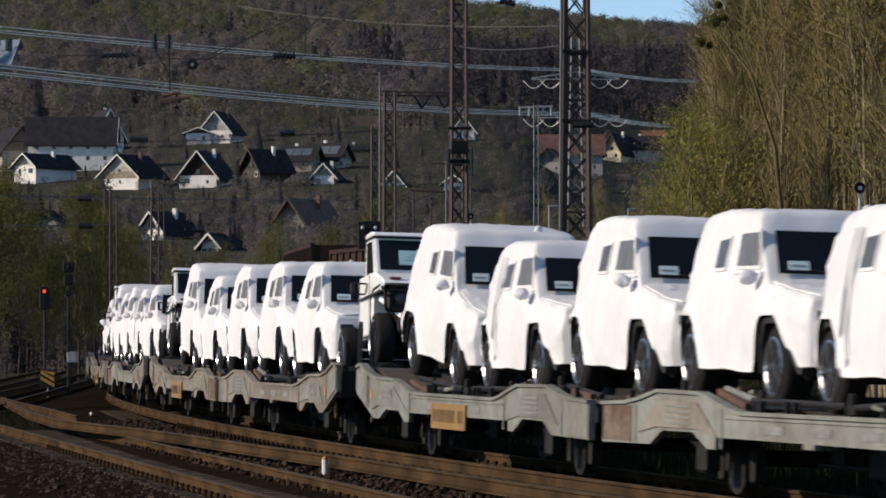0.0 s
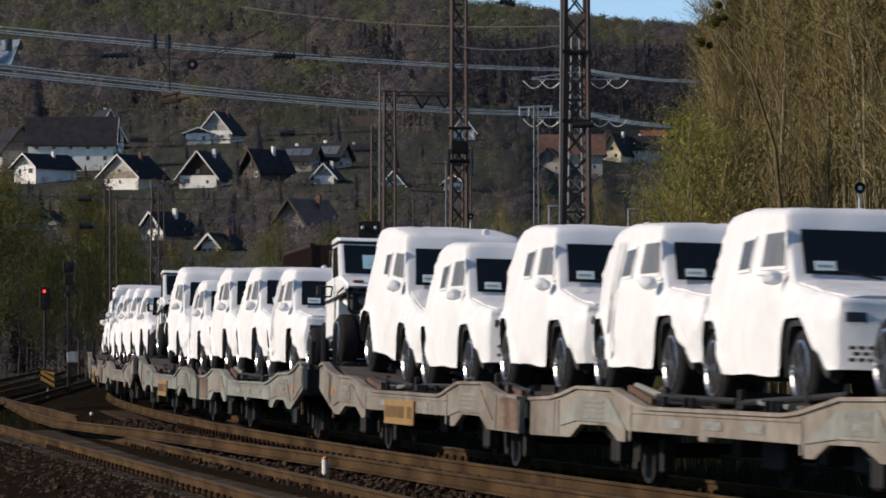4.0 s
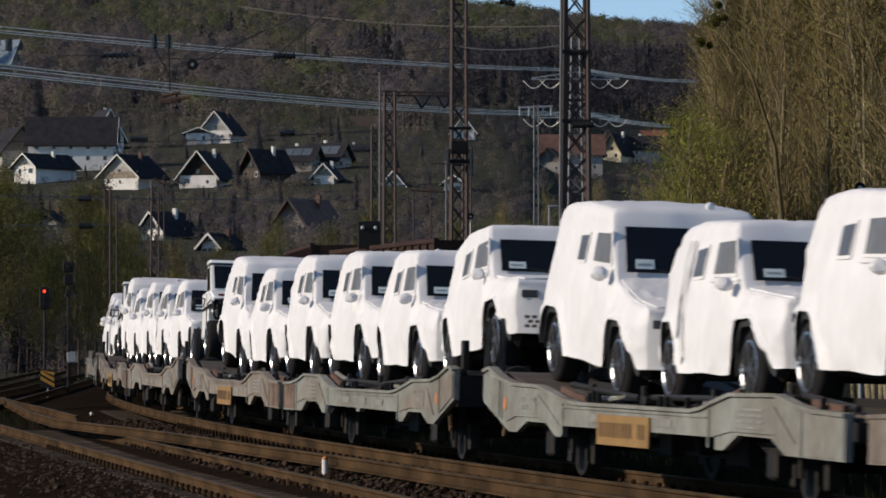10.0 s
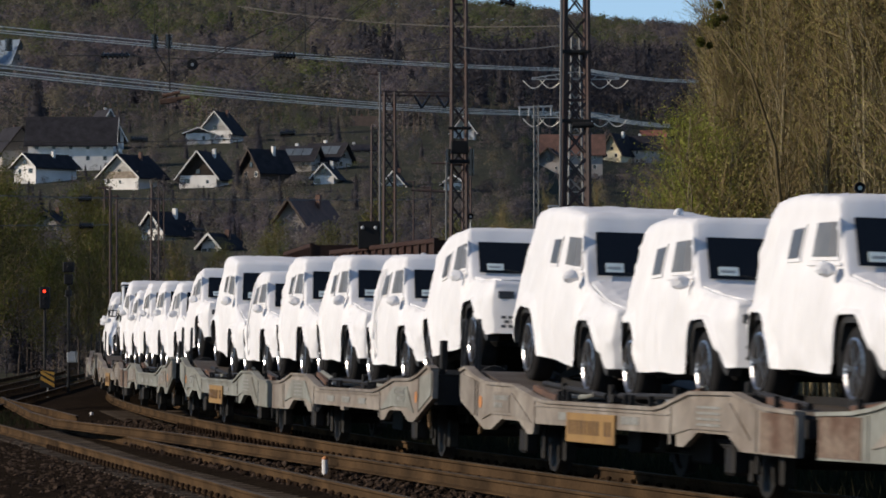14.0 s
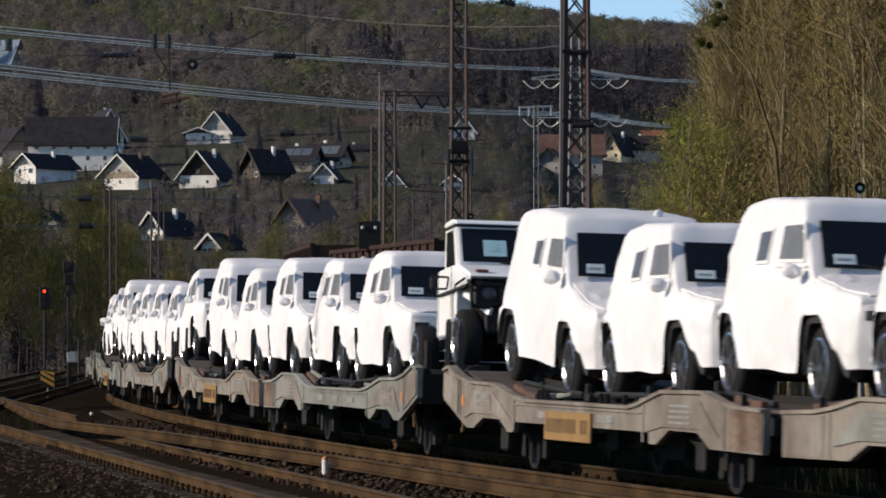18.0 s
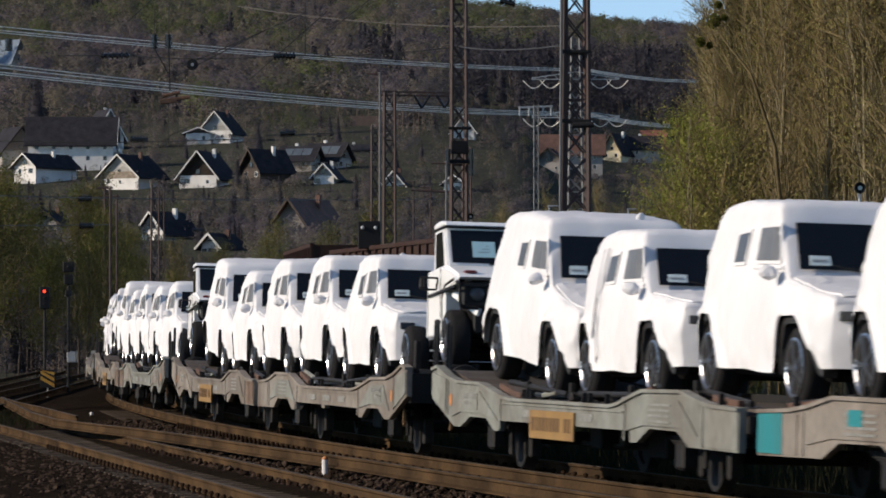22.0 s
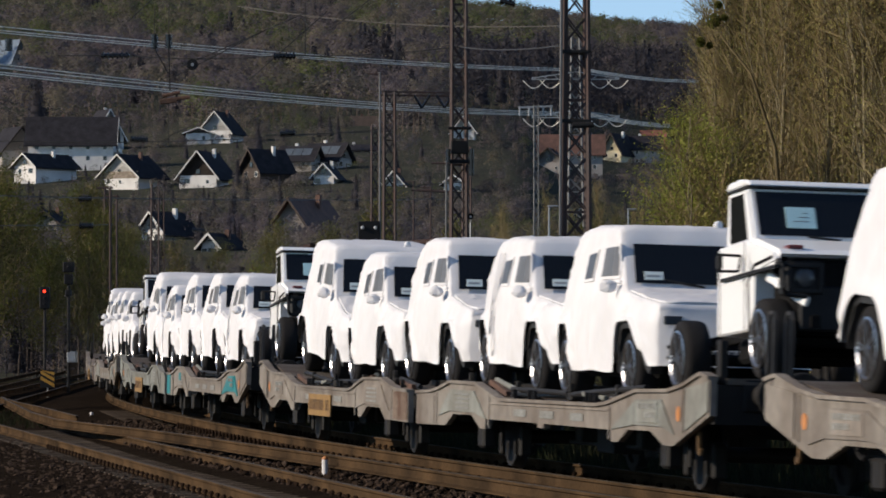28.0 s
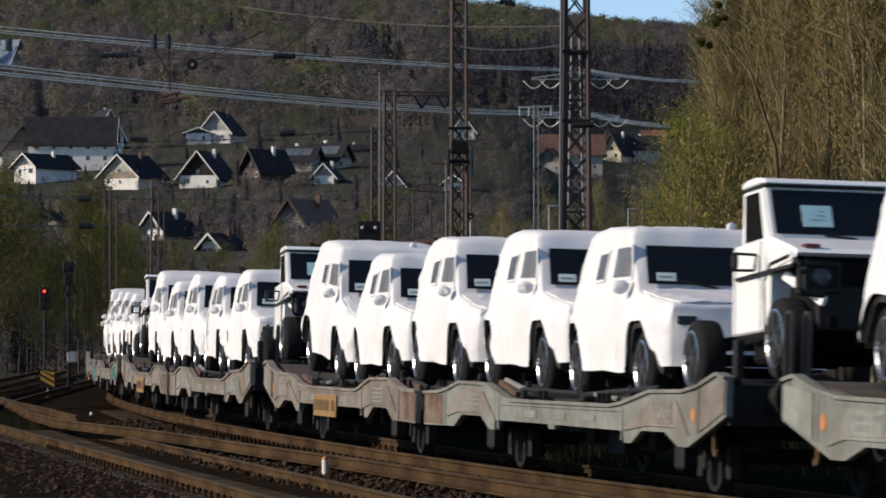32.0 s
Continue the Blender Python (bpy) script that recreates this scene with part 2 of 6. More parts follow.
def car_low(y):
    """Lower rim of the wrap: drawn up over the wheels in arches with a sloping front."""
    z = lerp(y, [(-0.9, 0.40), (-0.7, 0.385), (0.45, 0.33), (2.35, 0.345), (3.4, 0.40), (3.6, 0.42)]) + 0.008 * math.sin(y * 5)
    for arch in ARCHES:
        if arch[0][0] < y < arch[-1][0]:
            z = max(z, lerp(y, arch))
    return z


def car_half(y, z, tall):
    """Half width at the height z."""
    e = car_edge(y, tall)
    belt = 0.85
    w0 = lerp(y, [(-0.90, 0.80), (-0.86, 0.85), (-0.78, 0.89), (-0.3, 0.91), (0.6, 0.92), (2.5, 0.92), (3.0, 0.90), (3.2, 0.865), (3.38, 0.81), (3.45, 0.77)])
    if z < belt:
        return w0 - 0.05 * max(0.0, 0.7 - z)
    top = lerp(y, [(-0.7, 0.80), (0.4, 0.83), (1.0, 0.785), (2.4, 0.765), (3.1, 0.70), (3.45, 0.62)])
    return w0 + (min(top, w0) - w0) * min(1.0, (z - belt) / max(0.05, e - belt)) ** 1.3


def crease(p, width):
    """Sharp ridges, 0 to 1, along the zero lines of a noise."""
    return max(0.0, 1.0 - abs(noise.noise(p)) / width)


def fold(y, z, side, seed):
    v = Vector((y * 1.6 + seed * 7.3, z * 0.9 + side * 5.1, seed))
    f = 0.026 * noise.noise(v) + 0.010 * noise.noise(v * 3.1) + 0.026 * abs(noise.noise(Vector((y * 2.6 + seed * 3.7, z * 0.45, side + 9))))
    f += 0.026 * crease(Vector((y * 2.2 + z * 0.8, z * 0.7 + seed, side * 3.0)), 0.09)
    back = max(0.0, min(1.0, (y - 2.1) / 0.4))
    f += (0.010 + 0.030 * back) * crease(Vector((y * 4.5 + seed * 2.0, z * 0.35, side + 2.0)), 0.14)
    low = max(0.0, 1 - abs(z - 0.55) / 0.3)
    near = max(0.0, 1 - math.hypot((y - 0.45) / 0.55, (z - 1.15) / 0.35))
    if 0.5 < y < 2.25 and 1.22 < z < 1.95:
        f *= 0.12
        near *= 0.1
    return f + (0.020 * low + 0.034 * near) * crease(Vector((y * 5 - z * 4, z * 3 + seed, side)), 0.22)


def wrap_body(tall, seed):
    bm = bmesh.new()
    ys = [-0.90, -0.88, -0.84, -0.78]
    y = -0.72
    while y < 3.33:
        ys.append(y)
        y += 0.045
    ys += [3.36, 3.40, 3.43, 3.45]
    rows = 18
    rings = []
    for y in ys:
        lo, ed, tp = car_low(y), car_edge(y, tall), car_top(y, tall)
        ring = []
        for side in (-1, 1):
            pts = []
            for k in range(rows):
                z = lo + (ed - lo) * k / (rows - 1)
                w = car_half(y, z, tall) + (fold(y, z, side, seed) if 0 < k < rows - 1 else 0.012)
                if k < 3 and z - lo < 0.10 and min(abs(y - 0.02), abs(y - BASE - 0.02)) < 0.60:
                    w += 0.04
                pts.append((side * w, y, z))
            we = car_half(y, ed, tall)
            for k in range(1, 5):
                a = k / 5 * math.pi / 2
                rd = lerp(y, [(0.3, 0.035), (0.55, 0.05), (1.0, 0.12), (3.6, 0.14)])
                pts.append((side * (we - rd * (1 - math.cos(a)) * we), y, ed + (tp - ed) * (0.85 * math.sin(a)) + 0.012 * noise.noise(Vector((side * k * 0.8, y * 4, seed))) + 0.007 * noise.noise(Vector((side * k * 2, y * 11, seed)))))
            ring.append(pts)
        top = []
        for k in range(-5, 6):
            u = k / 6
            h = (tp - ed) * 0.15 * (1 - abs(u)) + 0.013 * crease(Vector((u * 2.5 + y * 1.5, y * 2.2 - u, seed)), 0.16) + 0.010 * noise.noise(Vector((u * 5, y * 4, seed + 4)))
            top.append((u * ring[1][-1][0], y, ed + (tp - ed) * 0.85 + h))
        flat = ring[0] + top + ring[1][::-1]
        rings.append([bm.verts.new((p[0], p[1] + 0.02 * noise.noise(Vector((p[0] * 2, p[2] * 2, seed + 3))), p[2])) for p in flat])
    n = len(rings[0])
    for a, b in zip(rings, rings[1:]):
        for i in range(n - 1):
            bm.faces.new((a[i], a[i + 1], b[i + 1], b[i]))
    bm.faces.new(rings[0][::-1])
    bm.faces.new(rings[-1])
    bmesh.ops.recalc_face_normals(bm, faces=bm.faces)
    bmesh.ops.triangulate(bm, faces=[f for f in bm.faces if len(f.verts) > 4])
    return bm


def side_patch(corners, tall, side, out, seed):
    """A thin sheet that lies on the car's side, between four (y, z) corners."""
    bm = bmesh.new()
    g = []
    for i in range(5):
        row = []
        for j in range(5):
            u, v = i / 4, j / 4
            y = (corners[0][0] * (1 - u) + corners[1][0] * u) * (1 - v) + (corners[3][0] * (1 - u) + corners[2][0] * u) * v
            z = (corners[0][1] * (1 - u) + corners[1][1] * u) * (1 - v) + (corners[3][1] * (1 - u) + corners[2][1] * u) * v
            row.append(bm.verts.new((side * (car_half(y, z, tall) + fold(y, z, side, seed) + out), y, z)))
        g.append(row)
    for i in range(4):
        for j in range(4):
            bm.faces.new((g[i][j], g[i + 1][j], g[i + 1][j + 1], g[i][j + 1]))
    bmesh.ops.recalc_face_normals(bm, faces=bm.faces)
    if (g[0][0].link_faces[0].normal.x > 0) != (side > 0):
        bmesh.ops.reverse_faces(bm, faces=bm.faces)
    bmesh.ops.solidify(bm, geom=bm.faces[:], thickness=-0.012)
    return bm


def screen_patch(x0, x1, v0, v1, tall, out):
    """A sheet on the windscreen; v runs from its foot to its head."""
    r, ws = 1.905 + tall, 1.22 + 0.5 * tall
    a, b = Vector((0, 0.50, ws)), Vector((0, 0.82, r - 0.215))
    nrm = Vector((0, -(b - a).z, (b - a).y)).normalized()
    bm = bmesh.new()
    vs = []
    for v in (v0, v1):
        for x in ((x0, x1) if v == v0 else (x1, x0)):
            p = a.lerp(b, v) + nrm * out
            vs.append(bm.verts.new((x * (1 - 0.05 * v), p.y, p.z)))
    f = bm.faces.new(vs)
    bm.normal_update()
    if f.normal.y > 0:
        f.normal_flip()
    bmesh.ops.solidify(bm, geom=[f], thickness=-0.01)
    return bm


def tyre_mesh():
    bm = bmesh.new()
    lathe(bm, [(-0.13, 0.27), (-0.135, 0.33), (-0.115, 0.375), (-0.07, 0.39), (0.07, 0.39), (0.115, 0.375), (0.135, 0.33), (0.13, 0.27)], 28)
    return mesh_of(bm, "tyre", M["rubber"], True)


def rim_mesh():
    bm = bmesh.new()
    ring = [(-0.145, 0.285), (-0.15, 0.265), (-0.13, 0.245), (-0.06, 0.235), (-0.055, 0.05), (-0.05, 0.0)]
    rings = []
    for a, r in ring:
        rings.append([bm.verts.new((a, math.cos(math.pi * i / 15) * max(r, 0.002), math.sin(math.pi * i / 15) * max(r, 0.002))) for i in range(30)])
    for p, q in zip(rings, rings[1:]):
        for i in range(30):
            bm.faces.new((p[i], p[(i + 1) % 30], q[(i + 1) % 30], q[i]))
    for f in bm.faces:
        c = f.calc_center_median()
        if Vector((0, c.y, c.z)).length < 0.235 and c.x > -0.1:
            f.material_index = 1
    for k in range(5):
        a = 2 * math.pi * k / 5
        for da in (-0.11, 0.11):
            beam(bm, (-0.125, 0.05 * math.cos(a), 0.05 * math.sin(a)), (-0.128, 0.255 * math.cos(a + da), 0.255 * math.sin(a + da)), 0.036, 0.02)
    bmesh.ops.create_cone(bm, cap_ends=True, segments=12, radius1=0.065, radius2=0.05, depth=0.03, matrix=Matrix.Translation((-0.13, 0, 0)) @ Euler((0, radians(-90), 0)).to_matrix().to_4x4())
    bmesh.ops.recalc_face_normals(bm, faces=bm.faces)
    return mesh_of(bm, "rim", [M["rim"], M["dark"]])


TYRE_ME, RIM_ME = tyre_mesh(), rim_mesh()


def add_wheels(car, half=0.755, dirt=False):
    for y in (0.0, BASE):
        for side in (-1, 1):
            w = part("wheel", TYRE_ME, None, car, at=pose(side * half, y, TYRE, 0, 0, 0 if side < 0 else 180))
            part("rim", RIM_ME, None, w, "silver five-spoke alloy rim")


def hood_sheet(tall, seed):
    """The bonnet under its fabric: a flat slab with crisp edges and creases running back from its front."""
    bm = bmesh.new()
    ys = [-0.87 + 0.06 * i for i in range(23)]
    us = [-1 + 0.1 * i for i in range(21)]
    g = []
    for y in ys:
        half = lerp(y, [(-0.87, 0.72), (-0.6, 0.76), (0.45, 0.78)])
        row = []
        for u in us:
            z = car_top(y, tall) + 0.028 - 0.02 * abs(u) ** 6
            z += 0.012 * crease(Vector((u * 1.2 + y * 0.6 + seed, y * 0.8, seed)), 0.07) + 0.006 * crease(Vector((u * 3 - y * 1.5, y * 2 + u, seed + 5)), 0.12)
            z += 0.005 * noise.noise(Vector((u * 2, y * 3, seed)))
            row.append(bm.verts.new((u * half, y + 0.02 * noise.noise(Vector((u * 4, seed, 1))), z)))
        g.append(row)
    for a, c in zip(g, g[1:]):
        for i in range(len(us) - 1):
            bm.faces.new((a[i], a[i + 1], c[i + 1], c[i]))
    bmesh.ops.recalc_face_normals(bm, faces=bm.faces)
    if bm.faces[:][0].normal.z < 0:
        bmesh.ops.reverse_faces(bm, faces=bm.faces)
    bmesh.ops.solidify(bm, geom=bm.faces[:], thickness=0.05)
    return bm


def wrapped_car(tall, seed, grille=False, knob=True, pleats=False):
    car = empty("wrapped_car", "off-road car wrapped in white protective fabric with dark window cutouts" if tall < 0.1 else "high-roofed off-road car wrapped in loose white fabric", "car", "wrapped cars on the train")
    part("body_wrap", wrap_body(tall, seed), M["wrap"], car, "creased white fabric wrap", True)
    dz = 0.62 * tall
    for side in (-1, 1):
        w1 = [(0.70, 1.35 + dz), (1.34, 1.35 + dz), (1.34, 1.66 + dz), (0.80, 1.67 + dz)]
        w2 = [(1.78, 1.34 + dz), (2.10, 1.33 + dz), (2.07, 1.60 + dz), (1.74, 1.62 + dz)]
        for w in (w1, w2):
            if side > 0:
                part("side_window", side_patch(w, tall, side, 0.012, seed), M["sidewin"], car)
                continue
            rim = [(a + (0.035 if i in (1, 2) else -0.035), c + (0.035 if i > 1 else -0.035)) for i, (a, c) in enumerate(w)]
            part("window_rim", side_patch(rim, tall, side, 0.004, seed), M["wrap"], car, "white fold round the window")
            part("side_window", side_patch(w, tall, side, 0.012, seed), M["sidewin"] if w is w1 else M["rearwin"], car, "grey side window left open in the wrap")
        if side < 0:
            bm = hood_sheet(tall, seed)
            part("hood_wrap", bm, M["wrap"], car, "creased fabric stretched over the bonnet")
            seam = [(0.60, 1.27 + dz), (1.46, 1.27 + dz), (1.46, 1.30 + dz), (0.62, 1.30 + dz)]
            part("wrap_seam", side_patch(seam, tall, side, 0.014, seed), M["wrap"], car)
        for y0 in (2.28, 2.46) if pleats and side < 0 else ():
            pl = [(y0, 0.42), (y0 + 0.055, 0.42), (y0 - 0.03, 1.72 + tall), (y0 - 0.07, 1.72 + tall)]
            part("pleat", side_patch(pl, tall, side, 0.026, seed), M["wrap"], car, "loose pleat hanging from the roof")
        bm = bmesh.new()
        bmesh.ops.create_icosphere(bm, subdivisions=2, radius=1.0, matrix=Matrix.LocRotScale((side * 0.985, 0.62, 1.235 + dz), Euler((0, 0, side * 0.25)), (0.10, 0.055, 0.075)))
        for v in bm.verts:
            v.co += Vector((0.6, 1, 1)) * 0.03 * noise.noise(v.co * 13 + Vector((seed, 0, 0)))
        part("mirror", bm, M["wrap"], car, "door mirror bundled in white fabric")
    part("windscreen", screen_patch(-0.71, 0.71, 0.10, 0.97, tall, 0.022), M["glass"], car, "dark windscreen")
    st = part("windscreen_sticker", screen_patch(-0.61, -0.40, 0.16, 0.34, tall, 0.031), M["paper"], car, "pale paper notice")
    part("printed_bar", screen_patch(-0.59, -0.44, 0.22, 0.26, tall, 0.036), M["ink"], st)
    bm = bmesh.new()
    z = 1.22 + 0.5 * tall
    bar(bm, (0.05, 0.47, z + 0.03), (-0.38, 0.53, z + 0.10), 0.012)
    part("wiper", bm, M["dark"], car, "black wiper arm")
    bm = bmesh.new()
    box(bm, -0.74, 0.74, -0.55, 3.30, 0.28, 0.66, 0.05)
    bar(bm, (-0.7, 0, 0.38), (0.7, 0, 0.38), 0.06)
    bar(bm, (-0.7, BASE, 0.38), (0.7, BASE, 0.38), 0.06)
    part("underbody", bm, M["under"], car, "black underbody")
    for side in (-1, 1):
        bm = bmesh.new()
        box(bm, side * 0.56, side * 0.74, -0.5, BASE + 0.5, 0.5, 0.92)
        part("arch_liner", bm, M["under"], car)
        for arch in ARCHES:
            bm = bmesh.new()
            sweep(bm, [(side * (car_half(y, z, tall) - 0.075), y * 0.95 + 0.05 * (arch[0][0] + arch[-1][0]) / 2, z - 0.035) for y, z in arch], 0.15, 0.075)
            part("arch_trim", bm, M["trim"], car, "dark grey plastic wheel arch trim")
    bm = bmesh.new()
    box(bm, -0.76, -0.56, -0.92, -0.88, 0.84, 0.93, 0.008)
    part("headlight", bm, M["lens"], car, "headlight window left open in the wrap")
    bm = bmesh.new()
    box(bm, 0.56, 0.76, -0.92, -0.88, 0.84, 0.93, 0.008)
    part("headlight", bm, M["lens"], car, "headlight window left open in the wrap")
    if grille:
        bm = bmesh.new()
        for r in range(3):
            for k in range(12):
                box(bm, -0.72 + k * 0.09 + r % 2 * 0.04, -0.66 + k * 0.09 + r % 2 * 0.04, -0.916, -0.895, 0.48 + r * 0.055, 0.515 + r * 0.055)
        tagged(part("grille_holes", bm, M["sidewin"], car, "rows of small grille holes in the wrap"), kind="stuff")
    if knob:
        bm = bmesh.new()
        bmesh.ops.create_icosphere(bm, subdivisions=2, radius=1.0, matrix=Matrix.LocRotScale((0.34, 1.05, 1.925 + tall), Euler((0.2, 0, 0.4)), (0.06, 0.04, 0.055)))
        part("roof_knot", bm, M["wrap"], car, "knotted end of the wrap", True)
    add_wheels(car)
    if tall > 0.1:
        # the high-roofed cars are longer: the tail is drawn out behind the doors
        for ob in car.children:
            if ob.name.startswith("wheel"):
                if ob.matrix_basis.translation.y > 2:
                    ob.location.y = LONG_BASE
                continue
            for v in ob.data.vertices:
                if v.co.y > 2.5:
                    v.co.y = 2.5 + (v.co.y - 2.5) * 1.40
                    v.co.x *= 1 + 0.07 * min(1.0, max(0.0, (v.co.y - 3.1) / 0.5))
    return car


def bare_car():
    """The unwrapped car whose front panels are missing."""
    car = empty("unwrapped_car", "unwrapped white cab chassis without front panels, black engine bay", "car", "unwrapped cars on the train")
    bm = bmesh.new()
    slab(bm, [(0.36, 0.62), (0.34, 1.06), (0.48, 1.32), (0.60, 1.39), (1.56, 1.39), (1.60, 0.52), (0.44, 0.50)], -0.85, 0.85)
    soften(bm, 0.02, 1)
    part("lower_body", bm, M["carwhite"], car, "white lower cab with door")
    bm = bmesh.new()
    slab(bm, [(0.60, 1.39), (0.84, 1.92), (1.50, 1.94), (1.56, 1.39)], -0.765, 0.765)
    soften(bm, 0.025, 2)
    part("cabin", bm, M["carwhite"], car, "white cab with upright pillars")
    bm = bmesh.new()
    slab(bm, [(0.76, 1.945), (0.82, 2.0), (1.1, 2.035), (1.46, 2.03), (1.53, 1.99), (1.54, 1.945)], -0.775, 0.775)
    soften(bm, 0.02, 1)
    part("roof", bm, M["carwhite"], car, "flat white roof")
    bm = bmesh.new()
    box(bm, -0.778, 0.778, 0.77, 1.53, 1.931, 1.947)
    part("roof_gutter", bm, M["dark"], car, "dark roof gutter")
    bm = bmesh.new()
    for side in (-1, 1):
        box(bm, side * 0.40, side * 0.50, 1.7, 3.4, 0.50, 0.62, 0.01)
    for y in (1.9, 2.6, 3.35):
        box(bm, -0.45, 0.45, y - 0.05, y + 0.05, 0.52, 0.60)
    part("ladder_frame", bm, M["under"], car, "bare black ladder frame behind the cab")
    for side in (-1, 1):
        for y0, y1, lean in ((0.84, 1.40, 0.12),):
            bm = bmesh.new()
            slab(bm, [(y0 - lean * 0.2, 1.42), (y1, 1.42), (y1, 1.88), (y0 + lean, 1.88)], side * 0.755, side * 0.772)
            part("side_window", bm, M["glass"], car, "dark door window")
        for y in (0.62, 1.48):
            bm = bmesh.new()
            beam(bm, (side * 0.852, y, 1.37), (side * 0.852, y, 0.53), 0.006, 0.014)
            part("door_gap", bm, M["dark"], car)
        bm = bmesh.new()
        beam(bm, (side * 0.872, -0.52, 1.045), (side * 0.872, 1.36, 1.055), 0.035, 0.03)
        part("side_strip", bm, M["dark"], car, "black strip along the wing")
        bm = bmesh.new()
        pts = [(side * 0.88, 0.66, 1.24), (side * 1.10, 0.70, 1.25), (side * 1.10, 0.70, 1.09), (side * 0.90, 0.68, 1.09), (side * 0.88, 0.66, 1.24)]
        for a, b in zip(pts, pts[1:]):
            bar(bm, a, b, 0.014)
        part("mirror_frame", bm, M["dark"], car, "black tube frame of the door mirror")
        bm = bmesh.new()
        box(bm, side * 1.06, side * 1.12, 0.655, 0.72, 1.10, 1.24, 0.015)
        part("mirror", bm, M["dark"], car, "black door mirror")
        bm = bmesh.new()
        lathe(bm, [(-0.05, 0.10), (0.0, 0.10), (0.012, 0.085), (0.018, 0.04), (0.02, 0.005)], 20)
        hl = part("headlight", bm, M["lens"], car, "round headlight", True, at=pose(side * 0.56, -0.38, 0.955, 0, 0, -90))
        bm = bmesh.new()
        box(bm, -0.20, -0.01, -0.20, 0.20, -0.17, 0.16, 0.02)
        for y in (-0.16, 0.16):
            box(bm, -0.02, 0.035, y - 0.02, y + 0.02, -0.14, 0.12, 0.005)
        for z in (-0.13, 0.11):
            box(bm, -0.02, 0.035, -0.14, 0.14, z - 0.02, z + 0.02, 0.005)
        part("lamp_housing", bm, M["dark"], hl, "square black lamp housing")
        bm = bmesh.new()
        pts = [(side * 0.83, 0.05, 1.08), (side * 0.83, -0.40, 1.11), (side * 0.82, -0.50, 1.07), (side * 0.81, -0.52, 0.84), (side * 0.77, -0.46, 0.78), (side * 0.56, -0.46, 0.77)]
        for a, b in zip(pts, pts[1:]):
            bar(bm, a, b, 0.022, 8)
        part("lamp_guard", bm, M["dark"], car, "black tube guard round the headlight")
        bm = bmesh.new()
        beam(bm, (side * 0.78, 0.05, 1.0), (side * 0.54, -0.40, 0.72), 0.05, 0.09)
        part("wing_strut", bm, M["carwhite"], car, "bare white wing strut")
        bm = bmesh.new()
        slab(bm, [(0.50, 1.34), (0.30, 1.32), (-0.30, 1.19), (-0.40, 1.10), (-0.30, 1.06), (0.50, 1.065)], side * 0.80, side * 0.85)
        part("wing_panel", bm, M["carwhite"], car, "narrow white wing panel under the bonnet edge")
        bm = bmesh.new()
        for a, b in (((0.46, 0.45), (0.50, 0.98)), ((0.50, 0.98), (0.30, 1.12)), ((0.30, 1.12), (-0.30, 1.15))):
            beam(bm, (side * 0.78, *a), (side * 0.78, *b), 0.16, 0.03)
        part("wheel_arch", bm, M["under"], car, "black inner wheel arch")
        bm = bmesh.new()
        box(bm, side * 0.40, side * 0.50, -0.38, 0.5, 0.48, 0.60, 0.01)
        part("chassis_rail", bm, M["under"], car)
    bm = bmesh.new()
    slab(bm, [(0.62, 1.405), (0.36, 1.385), (-0.34, 1.225), (-0.40, 1.175), (-0.34, 1.15), (0.60, 1.28)], -0.80, 0.80)
    part("bonnet", bm, M["carwhite"], car, "white bonnet with black underside")
    bm = bmesh.new()
    box(bm, -0.64, 0.64, -0.28, 0.47, 0.42, 1.14, 0.04)
    part("engine_bay", bm, M["under"], car, "open black engine bay")
    bm = bmesh.new()
    box(bm, -0.60, 0.60, -0.36, -0.29, 0.45, 0.88, 0.02)
    part("radiator", bm, M["dark"], car, "black radiator")
    bm = bmesh.new()
    box(bm, -0.72, -0.56, -0.36, -0.22, 1.225, 1.265, 0.012)
    part("turn_lamp", bm, M["redlamp"], car, "dark red turn lamp on the wing")
    def pane(x0, x1, v0, v1, out, material, name, label, parent=car):
        a, b = Vector((0, 0.60, 1.39)), Vector((0, 0.84, 1.92))
        nrm = Vector((0, -(b - a).z, (b - a).y)).normalized()
        bm = bmesh.new()
        vs = [bm.verts.new((x, *(a.lerp(b, v) + nrm * out)[1:])) for x, v in ((x0, v0), (x1, v0), (x1, v1), (x0, v1))]
        f = bm.faces.new(vs)
        bm.normal_update()
        if f.normal.y > 0:
            f.normal_flip()
        bmesh.ops.solidify(bm, geom=[f], thickness=-0.01)
        return part(name, bm, material, parent, label)
    pane(-0.70, 0.70, 0.10, 0.93, 0.008, M["glass"], "windscreen", "flat dark windscreen")
    st = pane(-0.42, -0.12, 0.24, 0.64, 0.018, M["notice"], "windscreen_sticker", "large pale paper notice")
    for k in range(3):
        pane(-0.34 + 0.05 * k, -0.20, 0.36 + k * 0.08, 0.372 + k * 0.08, 0.023, M["ink"], "printed_bar", "", st)
    bm = bmesh.new()
    bar(bm, (0.10, 0.56, 1.41), (-0.22, 0.585, 1.44), 0.012)
    part("wiper", bm, M["dark"], car, "black wiper arm")
    bm = bmesh.new()
    box(bm, -0.60, 0.60, 0.45, 1.7, 0.26, 0.5, 0.04)
    part("underbody", bm, M["under"], car, "black underbody")
    for y in (0.0, BASE):
        bm = bmesh.new()
        bar(bm, (-0.7, y, 0.38), (0.7, y, 0.38), 0.06)
        part("axle", bm, M["under"], car)
    add_wheels(car, 0.76)
    return car


